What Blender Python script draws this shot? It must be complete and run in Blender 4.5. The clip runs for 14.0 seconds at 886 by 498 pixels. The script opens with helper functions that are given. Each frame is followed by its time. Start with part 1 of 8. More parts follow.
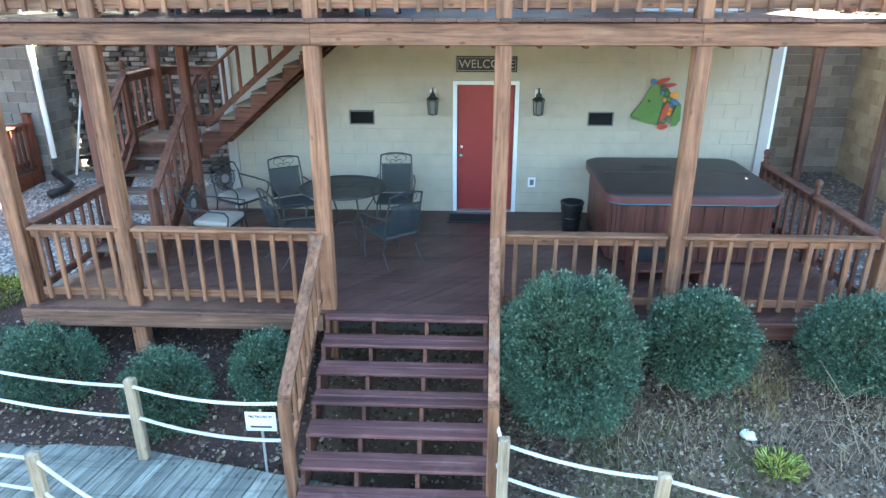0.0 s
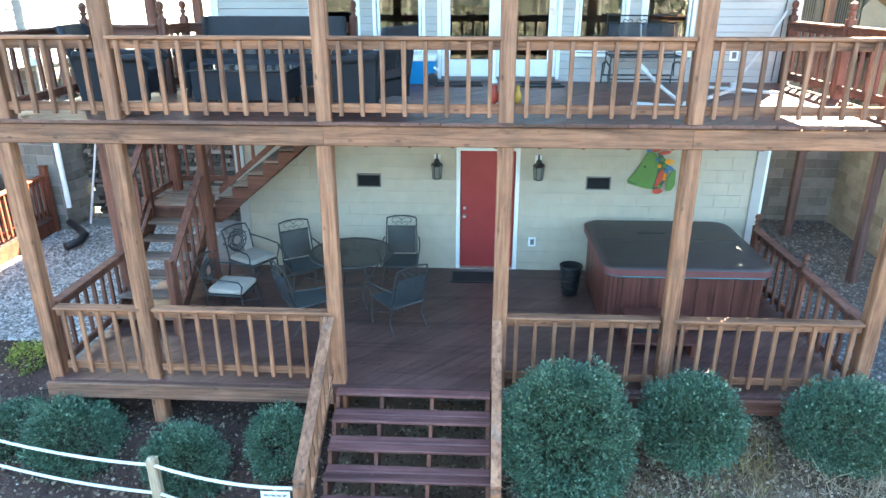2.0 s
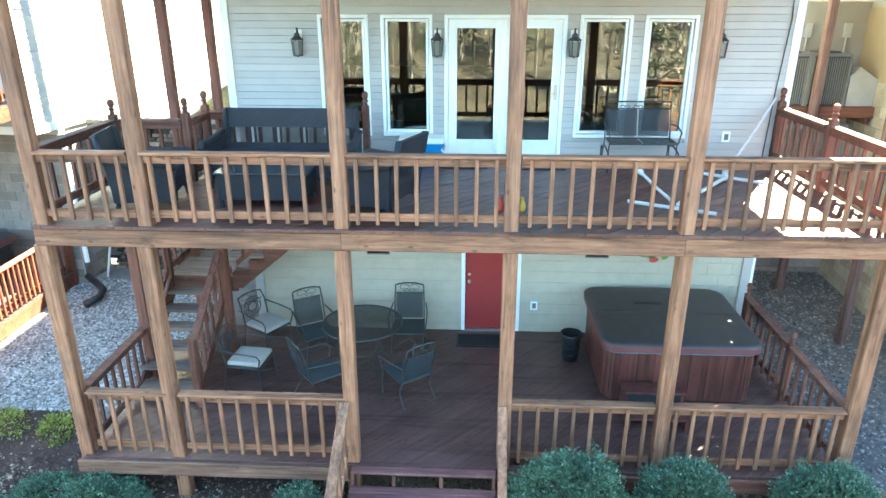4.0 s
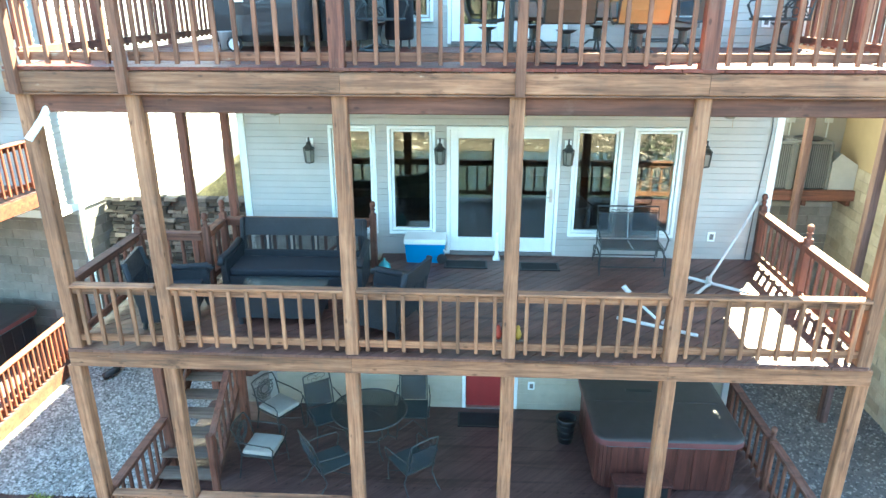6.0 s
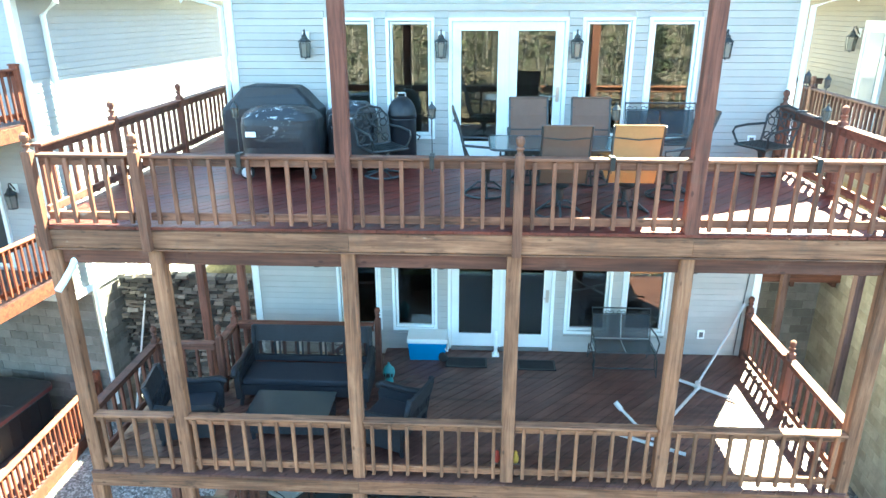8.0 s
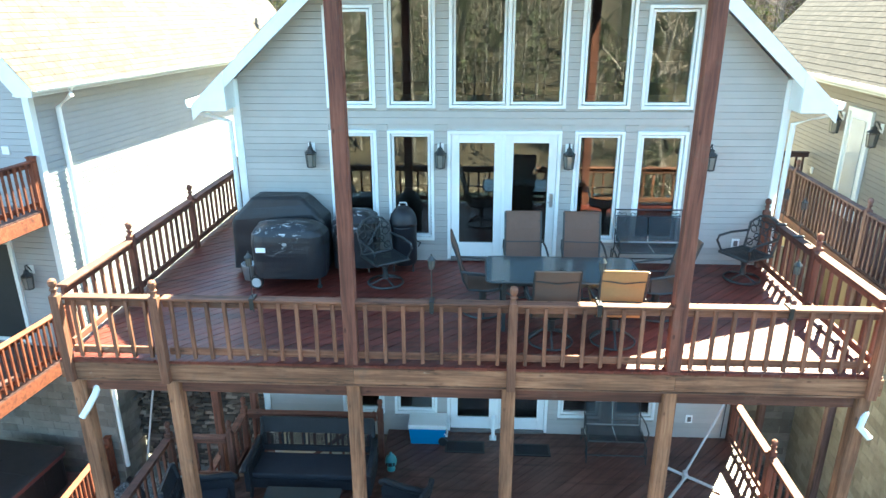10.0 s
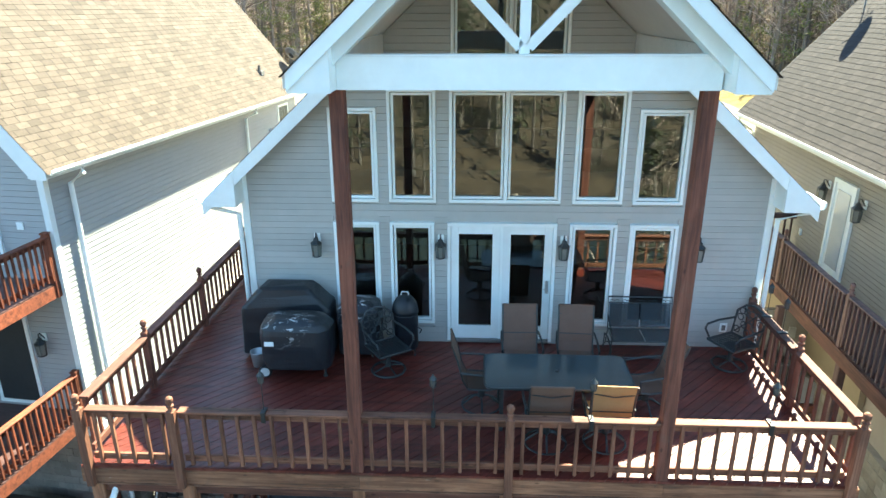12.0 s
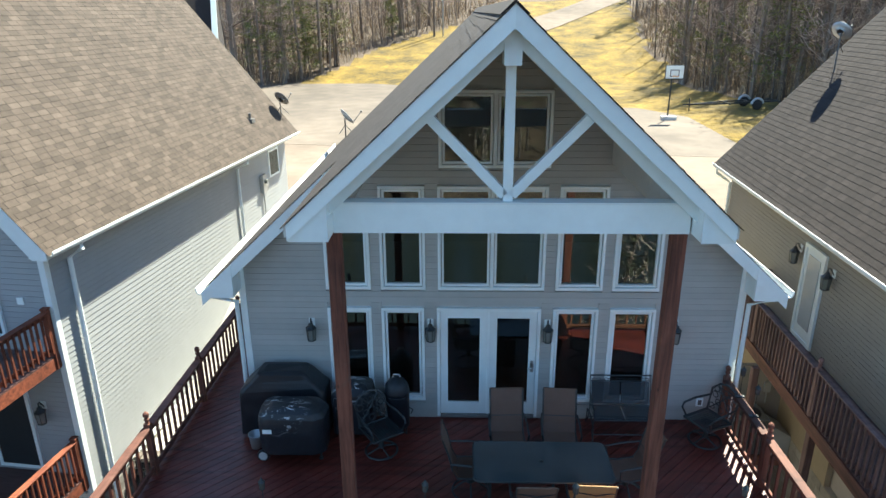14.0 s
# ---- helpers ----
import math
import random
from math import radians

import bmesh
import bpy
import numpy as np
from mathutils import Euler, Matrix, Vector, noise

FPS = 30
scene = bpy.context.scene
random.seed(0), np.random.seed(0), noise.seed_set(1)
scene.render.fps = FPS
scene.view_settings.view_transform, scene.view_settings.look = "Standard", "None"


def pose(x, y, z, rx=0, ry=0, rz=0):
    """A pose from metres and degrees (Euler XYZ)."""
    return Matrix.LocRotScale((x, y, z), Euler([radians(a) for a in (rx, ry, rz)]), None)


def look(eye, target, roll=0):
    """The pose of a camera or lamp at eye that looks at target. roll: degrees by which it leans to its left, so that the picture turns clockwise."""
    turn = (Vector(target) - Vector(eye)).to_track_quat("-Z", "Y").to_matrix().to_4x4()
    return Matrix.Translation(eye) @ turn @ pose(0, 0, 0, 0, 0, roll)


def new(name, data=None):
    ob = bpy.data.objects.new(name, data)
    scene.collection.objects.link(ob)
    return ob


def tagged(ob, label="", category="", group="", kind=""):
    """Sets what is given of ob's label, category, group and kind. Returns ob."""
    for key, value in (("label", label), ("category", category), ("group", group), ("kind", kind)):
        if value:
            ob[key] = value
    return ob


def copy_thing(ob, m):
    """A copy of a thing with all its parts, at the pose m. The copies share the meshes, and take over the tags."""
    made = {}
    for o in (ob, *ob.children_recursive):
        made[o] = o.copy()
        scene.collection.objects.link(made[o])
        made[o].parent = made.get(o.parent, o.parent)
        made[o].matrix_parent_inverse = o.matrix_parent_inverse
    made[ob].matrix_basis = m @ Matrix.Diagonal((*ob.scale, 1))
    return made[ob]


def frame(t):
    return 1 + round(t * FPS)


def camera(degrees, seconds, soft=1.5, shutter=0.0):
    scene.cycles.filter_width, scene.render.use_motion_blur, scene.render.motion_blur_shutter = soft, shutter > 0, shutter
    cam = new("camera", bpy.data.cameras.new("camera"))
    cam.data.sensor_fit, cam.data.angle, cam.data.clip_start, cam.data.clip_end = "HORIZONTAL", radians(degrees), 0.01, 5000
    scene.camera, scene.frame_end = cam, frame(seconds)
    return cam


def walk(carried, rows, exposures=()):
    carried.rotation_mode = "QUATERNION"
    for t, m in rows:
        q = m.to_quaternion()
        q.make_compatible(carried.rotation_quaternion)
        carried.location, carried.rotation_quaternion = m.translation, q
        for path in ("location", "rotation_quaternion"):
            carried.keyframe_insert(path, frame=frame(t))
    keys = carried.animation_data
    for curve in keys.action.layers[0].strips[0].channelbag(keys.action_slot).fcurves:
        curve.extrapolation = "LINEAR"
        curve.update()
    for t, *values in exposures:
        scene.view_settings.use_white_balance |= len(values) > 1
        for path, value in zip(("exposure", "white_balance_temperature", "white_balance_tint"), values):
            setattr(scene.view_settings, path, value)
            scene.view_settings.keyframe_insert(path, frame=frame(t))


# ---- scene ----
cam = camera(67.1, 14.0)
METRES, EYE, TILT, LEAN, TURN = 8.8, 3.3, -21.0, 0.0, 0.0
PATH = [
    (0, (0.065, -6.613, 3.407), (-0.023, -4.752, 2.678), -0.1),
    (0.5, (0.044, -6.624, 3.674), (-0.042, -4.762, 2.948), -0.0),
    (1, (0.029, -6.639, 3.883), (-0.059, -4.775, 3.162), -0.1),
    (1.5, (0.029, -6.661, 4.12), (-0.06, -4.797, 3.4), -0.1),
    (2, (0.021, -6.673, 4.351), (-0.069, -4.808, 3.635), -0.0),
    (4.5, (-0.09, -6.803, 5.898), (-0.179, -4.934, 5.193), -0.0),
    (5, (-0.085, -6.839, 6.313), (-0.175, -4.968, 5.614), -0.0),
    (5.5, (-0.083, -6.874, 6.656), (-0.174, -5.001, 5.959), 0.0),
    (6, (-0.092, -6.884, 7.03), (-0.185, -5.009, 6.338), -0.0),
    (6.5, (-0.113, -6.862, 7.467), (-0.208, -4.987, 6.778), -0.0),
    (7, (-0.121, -6.849, 7.861), (-0.215, -4.972, 7.177), 0.0),
    (7.5, (-0.131, -6.832, 8.257), (-0.222, -4.955, 7.573), 0.0),
    (8, (-0.107, -6.821, 8.666), (-0.202, -4.942, 7.987), -0.1),
    (10.5, (-0.092, -6.766, 10.675), (-0.187, -4.886, 9.998), -0.2),
    (11, (-0.101, -6.745, 11.043), (-0.195, -4.866, 10.364), -0.2),
    (11.5, (-0.117, -6.744, 11.392), (-0.209, -4.865, 10.713), -0.2),
    (12, (-0.116, -6.74, 11.755), (-0.207, -4.86, 11.077), -0.2),
    (12.5, (-0.11, -6.736, 12.131), (-0.201, -4.857, 11.452), -0.3),
    (13, (-0.129, -6.734, 12.507), (-0.218, -4.854, 11.831), -0.2),
    (13.5, (-0.129, -6.736, 12.872), (-0.21, -4.855, 12.196), -0.2),
    (14, (-0.133, -6.752, 13.212), (-0.187, -4.869, 12.54), -0.3),
]
EXPOSURE = [(0, 4.66, 6750, -5), (2, 4.77, 6650, -8), (5, 4.8, 6750, -14), (6.5, 4.7, 6450, -17), (7.5, 4.54, 6400, -16), (10.5, 3.64, 6550, -12), (11.5, 3.42, 6550, -11), (12.5, 2.58, 6300, -8), (14, 1.95, 6100, -3)]
walk(cam, [(t, look(eye, target, roll)) for t, eye, target, roll in PATH], EXPOSURE)

# ---- world and light ----
SUN_EL, SUN_AZ = radians(51.8), radians(31.0)   # azimuth from +y towards +x
world = bpy.data.worlds.new("sky")
scene.world = world
world.use_nodes = True
wn = world.node_tree
sky = wn.nodes.new("ShaderNodeTexSky")
sky.sky_type = "NISHITA"
sky.sun_disc = False
sky.sun_elevation, sky.sun_rotation = SUN_EL, SUN_AZ
sky.air_density, sky.dust_density, sky.ozone_density = 0.75, 0.05, 1.4
wn.links.new(sky.outputs[0], wn.nodes["Background"].inputs[0])
wn.nodes["Background"].inputs[1].default_value = 0.085
to_sun = Vector((math.sin(SUN_AZ) * math.cos(SUN_EL), math.cos(SUN_AZ) * math.cos(SUN_EL), math.sin(SUN_EL)))
sun = new("sun", bpy.data.lights.new("sun", "SUN"))
sun.data.energy, sun.data.angle, sun.data.color = 5.0, radians(0.55), (1.0, 0.87, 0.73)
sun.matrix_basis = look(to_sun * 60, (0, 0, 0))


# ---- materials ----
def material(name, base, rough=0.7, metal=0.0, spec=0.5):
    m = bpy.data.materials.new(name)
    m.use_nodes = True
    b = m.node_tree.nodes["Principled BSDF"]
    b.inputs["Base Color"].default_value = (*base, 1)
    b.inputs["Roughness"].default_value = rough
    b.inputs["Metallic"].default_value = metal
    b.inputs["Specular IOR Level"].default_value = spec
    return m


def node(m, kind, **sets):
    n = m.node_tree.nodes.new(kind)
    for k, v in sets.items():
        n.inputs[k.replace("_", " ")].default_value = v
    return n


def link(m, a, b):
    m.node_tree.links.new(a, b)


def ramp(m, stops):
    r = m.node_tree.nodes.new("ShaderNodeValToRGB")
    e = r.color_ramp.elements
    while len(e) < len(stops):
        e.new(0.5)
    for el, (p, c) in zip(e, stops):
        el.position, el.color = p, (*c, 1)
    return r


def mixed(m, kind, fac, a, b):
    x = m.node_tree.nodes.new("ShaderNodeMix")
    x.data_type, x.blend_type = "RGBA", kind
    for src, sock in ((fac, x.inputs[0]), (a, x.inputs[6]), (b, x.inputs[7])):
        if isinstance(src, (int, float)):
            sock.default_value = src
        elif isinstance(src, tuple):
            sock.default_value = (*src, 1)
        else:
            link(m, src, sock)
    return x.outputs[2]


def coords(m, scale=(1, 1, 1), world_space=False):
    if world_space:
        src = m.node_tree.nodes.new("ShaderNodeNewGeometry").outputs["Position"]
    else:
        src = m.node_tree.nodes.new("ShaderNodeTexCoord").outputs["Object"]
    mp = m.node_tree.nodes.new("ShaderNodeMapping")
    mp.inputs["Scale"].default_value = scale
    link(m, src, mp.inputs["Vector"])
    return mp.outputs[0]


def noise_tex(m, vec, scale, detail=4.0, rough=0.6, distort=0.0):
    n = node(m, "ShaderNodeTexNoise", Scale=scale, Detail=detail, Roughness=rough, Distortion=distort)
    link(m, vec, n.inputs["Vector"])
    return n.outputs["Fac"]


def bumped(m, height, strength, dist=0.01):
    b = node(m, "ShaderNodeBump", Strength=strength, Distance=dist)
    link(m, height, b.inputs["Height"])
    link(m, b.outputs[0], m.node_tree.nodes["Principled BSDF"].inputs["Normal"])


def colour_in(m, sock):
    link(m, sock, m.node_tree.nodes["Principled BSDF"].inputs["Base Color"])


def wood(name, dark, mid, light, along, rough=0.75, vary=0.25, weather=None, peel=None):
    """Sawn timber; along: the object axis of the grain (0, 1, 2), or world x, y when negative."""
    m = material(name, mid, rough)
    sc = [14.0, 14.0, 14.0]
    sc[abs(along) % 3] = 0.9
    v = coords(m, tuple(sc))
    info = m.node_tree.nodes.new("ShaderNodeObjectInfo")
    off = m.node_tree.nodes.new("ShaderNodeVectorMath")
    off.operation = "MULTIPLY_ADD"
    link(m, info.outputs["Random"], off.inputs[0])
    off.inputs[1].default_value = (37, 53, 71)
    link(m, v, off.inputs[2])
    g = noise_tex(m, off.outputs[0], 1.6, 6, 0.65, 0.6)
    c = ramp(m, [(0.28, dark), (0.5, mid), (0.74, light)])
    link(m, g, c.inputs[0])
    big = noise_tex(m, coords(m, (1, 1, 1), True), 1.3, 5, 0.6)
    tone = ramp(m, [(0.3, (0.62, 0.62, 0.64)), (0.7, (1.15, 1.12, 1.08))])
    link(m, big, tone.inputs[0])
    c1 = mixed(m, "MULTIPLY", 1.0, c.outputs[0], tone.outputs[0])
    rr = ramp(m, [(0.0, (1 - vary, 1 - vary, 1 - vary)), (1.0, (1 + vary, 1 + vary * 0.9, 1 + vary * 0.8))])
    link(m, info.outputs["Random"], rr.inputs[0])
    c2 = mixed(m, "MULTIPLY", 1.0, c1, rr.outputs[0])
    ss = [9.0, 9.0, 9.0]
    ss[abs(along) % 3] = 0.45
    st = noise_tex(m, coords(m, tuple(ss), True), 1.0, 5, 0.6)
    sr = ramp(m, [(0.34, (0.38, 0.35, 0.33)), (0.5, (1, 1, 1))])
    link(m, st, sr.inputs[0])
    c2 = mixed(m, "MULTIPLY", 0.75, c2, sr.outputs[0])
    if weather:
        w = noise_tex(m, coords(m, (0.8, 0.8, 0.8), True), 3.1, 7, 0.72)
        wr = ramp(m, [(0.56, (0, 0, 0)), (0.8, (0.8, 0.8, 0.8))])
        link(m, w, wr.inputs[0])
        c2 = mixed(m, "MIX", wr.outputs[0], c2, weather)
    if peel:
        ps = [7.0, 7.0, 7.0]
        ps[abs(along) % 3] = 1.1
        pn = noise_tex(m, coords(m, tuple(ps), True), 0.9, 9, 0.74)
        pr = ramp(m, [(0.645, (0, 0, 0)), (0.69, (0.8, 0.8, 0.8))])
        link(m, pn, pr.inputs[0])
        c2 = mixed(m, "MIX", pr.outputs[0], c2, peel)
        dn = noise_tex(m, coords(m, (0.9, 5.0, 5.0), True), 1.3, 6, 0.7)
        dr_ = ramp(m, [(0.58, (1, 1, 1)), (0.68, (0.28, 0.26, 0.25))])
        link(m, dn, dr_.inputs[0])
        c2 = mixed(m, "MULTIPLY", 1.0, c2, dr_.outputs[0])
    kn = node(m, "ShaderNodeTexVoronoi", Scale=1.0)
    ks = [7.0, 7.0, 7.0]
    ks[abs(along) % 3] = 3.2
    link(m, coords(m, tuple(ks)), kn.inputs["Vector"])
    kr = ramp(m, [(0.06, (0.35, 0.3, 0.26)), (0.13, (1, 1, 1))])
    link(m, kn.outputs["Distance"], kr.inputs[0])
    c2 = mixed(m, "MULTIPLY", 0.8, c2, kr.outputs[0])
    colour_in(m, c2)
    bumped(m, g, 0.35, 0.004)
    return m


def speckled(name, base, vary=0.15, scale=9.0, rough=0.7, bump=0.2, bump_scale=60.0, metal=0.0, bump_dist=0.004, spec=0.5, tint=None):
    """A plain surface with slow stains and a fine grain."""
    m = material(name, base, rough, metal, spec)
    big = noise_tex(m, coords(m, (1, 1, 1), True), scale * 0.12, 6, 0.65)
    fine = noise_tex(m, coords(m, (1, 1, 1), True), scale, 4, 0.6)
    lo = tuple(c * (1 - vary) for c in base)
    hi = tuple(min(1, c * (1 + vary)) for c in (tint or base))
    r = ramp(m, [(0.3, lo), (0.7, hi)])
    link(m, big, r.inputs[0])
    f = ramp(m, [(0.3, (1 - vary * 0.6,) * 3), (0.7, (1 + vary * 0.5,) * 3)])
    link(m, fine, f.inputs[0])
    c = mixed(m, "MULTIPLY", 1.0, r.outputs[0], f.outputs[0])
    info = m.node_tree.nodes.new("ShaderNodeObjectInfo")
    rr = ramp(m, [(0.0, (0.93, 0.93, 0.93)), (1.0, (1.05, 1.05, 1.05))])
    link(m, info.outputs["Random"], rr.inputs[0])
    colour_in(m, mixed(m, "MULTIPLY", 1.0, c, rr.outputs[0]))
    if bump:
        bumped(m, noise_tex(m, coords(m, (1, 1, 1), True), bump_scale, 5, 0.7), bump, bump_dist)
    return m


def island_varied(name, stops, rough=0.8, bump=0.3, bump_scale=40.0, per_object=False, bump_dist=0.005):
    """Pieces that differ one by one: by mesh island, or by object."""
    m = material(name, stops[0][1], rough)
    if per_object:
        src = m.node_tree.nodes.new("ShaderNodeObjectInfo").outputs["Random"]
    else:
        src = m.node_tree.nodes.new("ShaderNodeNewGeometry").outputs["Random Per Island"]
    r = ramp(m, stops)
    link(m, src, r.inputs[0])
    f = ramp(m, [(0.3, (0.72,) * 3), (0.7, (1.2,) * 3)])
    link(m, noise_tex(m, coords(m, (1, 1, 1), True), 2.2, 7, 0.7), f.inputs[0])
    g = ramp(m, [(0.3, (0.85,) * 3), (0.7, (1.1,) * 3)])
    link(m, noise_tex(m, coords(m, (1, 1, 1), True), bump_scale, 4, 0.7), g.inputs[0])
    colour_in(m, mixed(m, "MULTIPLY", 1.0, mixed(m, "MULTIPLY", 1.0, r.outputs[0], f.outputs[0]), g.outputs[0]))
    bumped(m, noise_tex(m, coords(m, (1, 1, 1), True), bump_scale, 5, 0.7), bump, bump_dist)
    return m


TAN = ((0.1, 0.044, 0.023), (0.275, 0.128, 0.068), (0.41, 0.218, 0.124))
wood_z = wood("post_timber", *TAN, 2, weather=(0.13, 0.085, 0.06))
wood_x = wood("beam_timber", *TAN, 0, weather=(0.1, 0.07, 0.05), peel=(0.45, 0.38, 0.29))
UPPER = ((0.085, 0.034, 0.02), (0.215, 0.091, 0.052), (0.325, 0.155, 0.093))
upper_x = wood("upper_rail_timber", *UPPER, 0, weather=(0.1, 0.07, 0.05), peel=(0.45, 0.38, 0.29))
upper_z = wood("upper_post_timber", *UPPER, 2, weather=(0.13, 0.085, 0.06))
TALL = ((0.062, 0.021, 0.014), (0.15, 0.053, 0.034), (0.225, 0.092, 0.06))
tall_z = wood("tall_post_timber", *TALL, 2, weather=(0.13, 0.085, 0.06))
MAUVE = ((0.075, 0.043, 0.038), (0.15, 0.088, 0.078), (0.21, 0.135, 0.12))
mauve_x = wood("faded_rail_timber", *MAUVE, 0)
mauve_z = wood("faded_post_timber", *MAUVE, 2)
REDW = ((0.08, 0.03, 0.02), (0.16, 0.062, 0.04), (0.23, 0.1, 0.064))
red_z = wood("stained_post_timber", *REDW, 2, weather=(0.2, 0.12, 0.09))
red_x = wood("stained_rail_timber", *REDW, 0, weather=(0.2, 0.12, 0.09))
ORW = ((0.099, 0.0252, 0.0126), (0.198, 0.054, 0.0243), (0.279, 0.09, 0.0432))
or_x = wood("cedar_rail_timber", *ORW, 0)
or_z = wood("cedar_post_timber", *ORW, 2)
deck1_m = wood("lower_deck_boards", (0.084, 0.044, 0.04), (0.12, 0.064, 0.0584), (0.16, 0.092, 0.084), 0, 0.45, 0.12, weather=(0.12, 0.072, 0.064))
deck2_m = wood("middle_deck_boards", (0.0828, 0.03864, 0.03128), (0.138, 0.0644, 0.05152), (0.1886, 0.09936, 0.08096), 0, 0.4, 0.18, weather=(0.138, 0.092, 0.0782))
deck3_m = wood("upper_deck_boards", (0.0828, 0.01656, 0.01104), (0.1426, 0.02852, 0.01932), (0.1978, 0.0506, 0.03588), 0, 0.42, 0.18, weather=(0.2208, 0.092, 0.0736))
tread_m = wood("painted_treads", (0.114, 0.0456, 0.0437), (0.1995, 0.0836, 0.076), (0.2755, 0.1377, 0.1235), 0, 0.65, 0.1, weather=(0.2375, 0.152, 0.133))
grey_boards = wood("grey_boardwalk", (0.08, 0.088, 0.076), (0.23, 0.25, 0.22), (0.41, 0.43, 0.38), 0, 0.85, 0.32, weather=(0.15, 0.145, 0.12))
stair_m = wood("stair_treads", (0.1275, 0.0935, 0.07225), (0.2125, 0.1615, 0.1275), (0.289, 0.2295, 0.187), 0, 0.75, 0.12)
pale_post = wood("pale_post_timber", (0.3, 0.22, 0.13), (0.48, 0.37, 0.25), (0.62, 0.52, 0.38), 2, 0.8, 0.1)

siding_m = speckled("vinyl_siding", (0.4325, 0.4371, 0.4139), 0.07, 3.0, 0.5, 0.05, 30)
nl_siding = speckled("neighbour_siding", (0.3526, 0.3698, 0.3741), 0.05, 3.0, 0.5, 0.04, 30)
far_siding = speckled("grey_siding", (0.2, 0.19, 0.17), 0.08, 3.0, 0.6, 0.04, 30)
rn_paint = speckled("cream_painted_wall", (0.3, 0.235, 0.15), 0.1, 3.0, 0.8, 0.3, 60)
rn_siding = speckled("cream_siding", (0.2852, 0.2668, 0.2346), 0.06, 3.0, 0.5, 0.04, 30)
white_m = speckled("white_trim_paint", (0.84, 0.9, 0.89), 0.05, 5.0, 0.4, 0.05, 40)
soffit_m = speckled("soffit_panel", (0.66, 0.66, 0.62), 0.06, 4.0, 0.5, 0.05, 40)
paint_block = speckled("painted_block", (0.47, 0.44, 0.345), 0.1, 5.0, 0.75, 0.5, 120, bump_dist=0.003)
block_m = island_varied("grey_block", [(0.0, (0.15, 0.135, 0.118)), (0.5, (0.2, 0.182, 0.16)), (1.0, (0.27, 0.25, 0.225))], 0.9, 0.5, 90, True)
block_mi = island_varied("grey_block_field", [(0.0, (0.15, 0.135, 0.118)), (0.5, (0.2, 0.182, 0.16)), (1.0, (0.27, 0.25, 0.225))], 0.9, 0.5, 90)
block_i = island_varied("grey_block_far", [(0.0, (0.28, 0.245, 0.195)), (0.5, (0.34, 0.3, 0.24)), (1.0, (0.4, 0.355, 0.29))], 0.9, 0.5, 90)
mortar_m = speckled("mortar", (0.33, 0.31, 0.28), 0.2, 8, 0.95, 0.4, 90)
stone_m = island_varied("stacked_stone", [(0.0, (0.03, 0.027, 0.023)), (0.6, (0.075, 0.064, 0.054)), (1.0, (0.24, 0.205, 0.17))], 0.95, 0.9, 30, True, 0.02)
stone_i = island_varied("stacked_stone_field", [(0.0, (0.03, 0.027, 0.023)), (0.6, (0.075, 0.064, 0.054)), (1.0, (0.24, 0.205, 0.17))], 0.95, 0.9, 30, False, 0.02)
concrete_m = speckled("concrete", (0.45, 0.42, 0.37), 0.12, 2.0, 0.9, 0.3, 50)
drive_m = speckled("driveway_concrete", (0.1672, 0.132, 0.09944), 0.3, 0.9, 0.9, 0.2, 20)
drive_far = speckled("grey_driveway_concrete", (0.1364, 0.1126, 0.088), 0.35, 0.7, 0.9, 0.2, 20)
shingle_tan = island_varied("tan_shingles", [(0.0, (0.064, 0.05, 0.038)), (0.3, (0.084, 0.065, 0.05)), (0.8, (0.095, 0.074, 0.057)), (1.0, (0.112, 0.088, 0.068))], 0.95, 0.6, 160, True, 0.003)
shingle_tan_i = island_varied("tan_shingle_field", [(0.0, (0.064, 0.05, 0.038)), (0.3, (0.084, 0.065, 0.05)), (0.8, (0.095, 0.074, 0.057)), (1.0, (0.112, 0.088, 0.068))], 0.95, 0.6, 160, False, 0.003)
underlay_m = speckled("roof_felt", (0.016, 0.014, 0.013), 0.2, 8, 0.95, 0.3, 60)
shingle_grey = island_varied("grey_shingles", [(0.0, (0.022, 0.0175, 0.0165)), (0.5, (0.029, 0.023, 0.0215)), (1.0, (0.039, 0.031, 0.029))], 0.95, 0.6, 160, True, 0.003)
shingle_grey_i = island_varied("grey_shingle_field", [(0.0, (0.022, 0.0175, 0.0165)), (0.5, (0.029, 0.023, 0.0215)), (1.0, (0.039, 0.031, 0.029))], 0.95, 0.6, 160, False, 0.003)
door_red = speckled("red_door_paint", (0.3, 0.035, 0.035), 0.1, 5, 0.4, 0.05, 40)
iron_m = speckled("black_iron", (0.025, 0.03, 0.032), 0.2, 12, 0.45, 0.2, 80, spec=0.6)
steel_m = material("brushed_steel", (0.6, 0.58, 0.54), 0.3, 1.0)
brass_m = material("brass", (0.42, 0.33, 0.22), 0.4, 1.0)
sling_m = speckled("sling_fabric", (0.058, 0.074, 0.078), 0.1, 20, 0.8, 0.4, 300)
mesh_sling = speckled("open_mesh_fabric", (0.035, 0.045, 0.055), 0.1, 20, 0.8, 0.2, 300)
ms = mesh_sling.node_tree
ms_mix, ms_open = ms.nodes.new("ShaderNodeMixShader"), ms.nodes.new("ShaderNodeBsdfTransparent")
ms_mix.inputs[0].default_value = 0.42
ms.links.new(ms.nodes["Principled BSDF"].outputs[0], ms_mix.inputs[1])
ms.links.new(ms_open.outputs[0], ms_mix.inputs[2])
ms.links.new(ms_mix.outputs[0], ms.nodes["Material Output"].inputs[0])
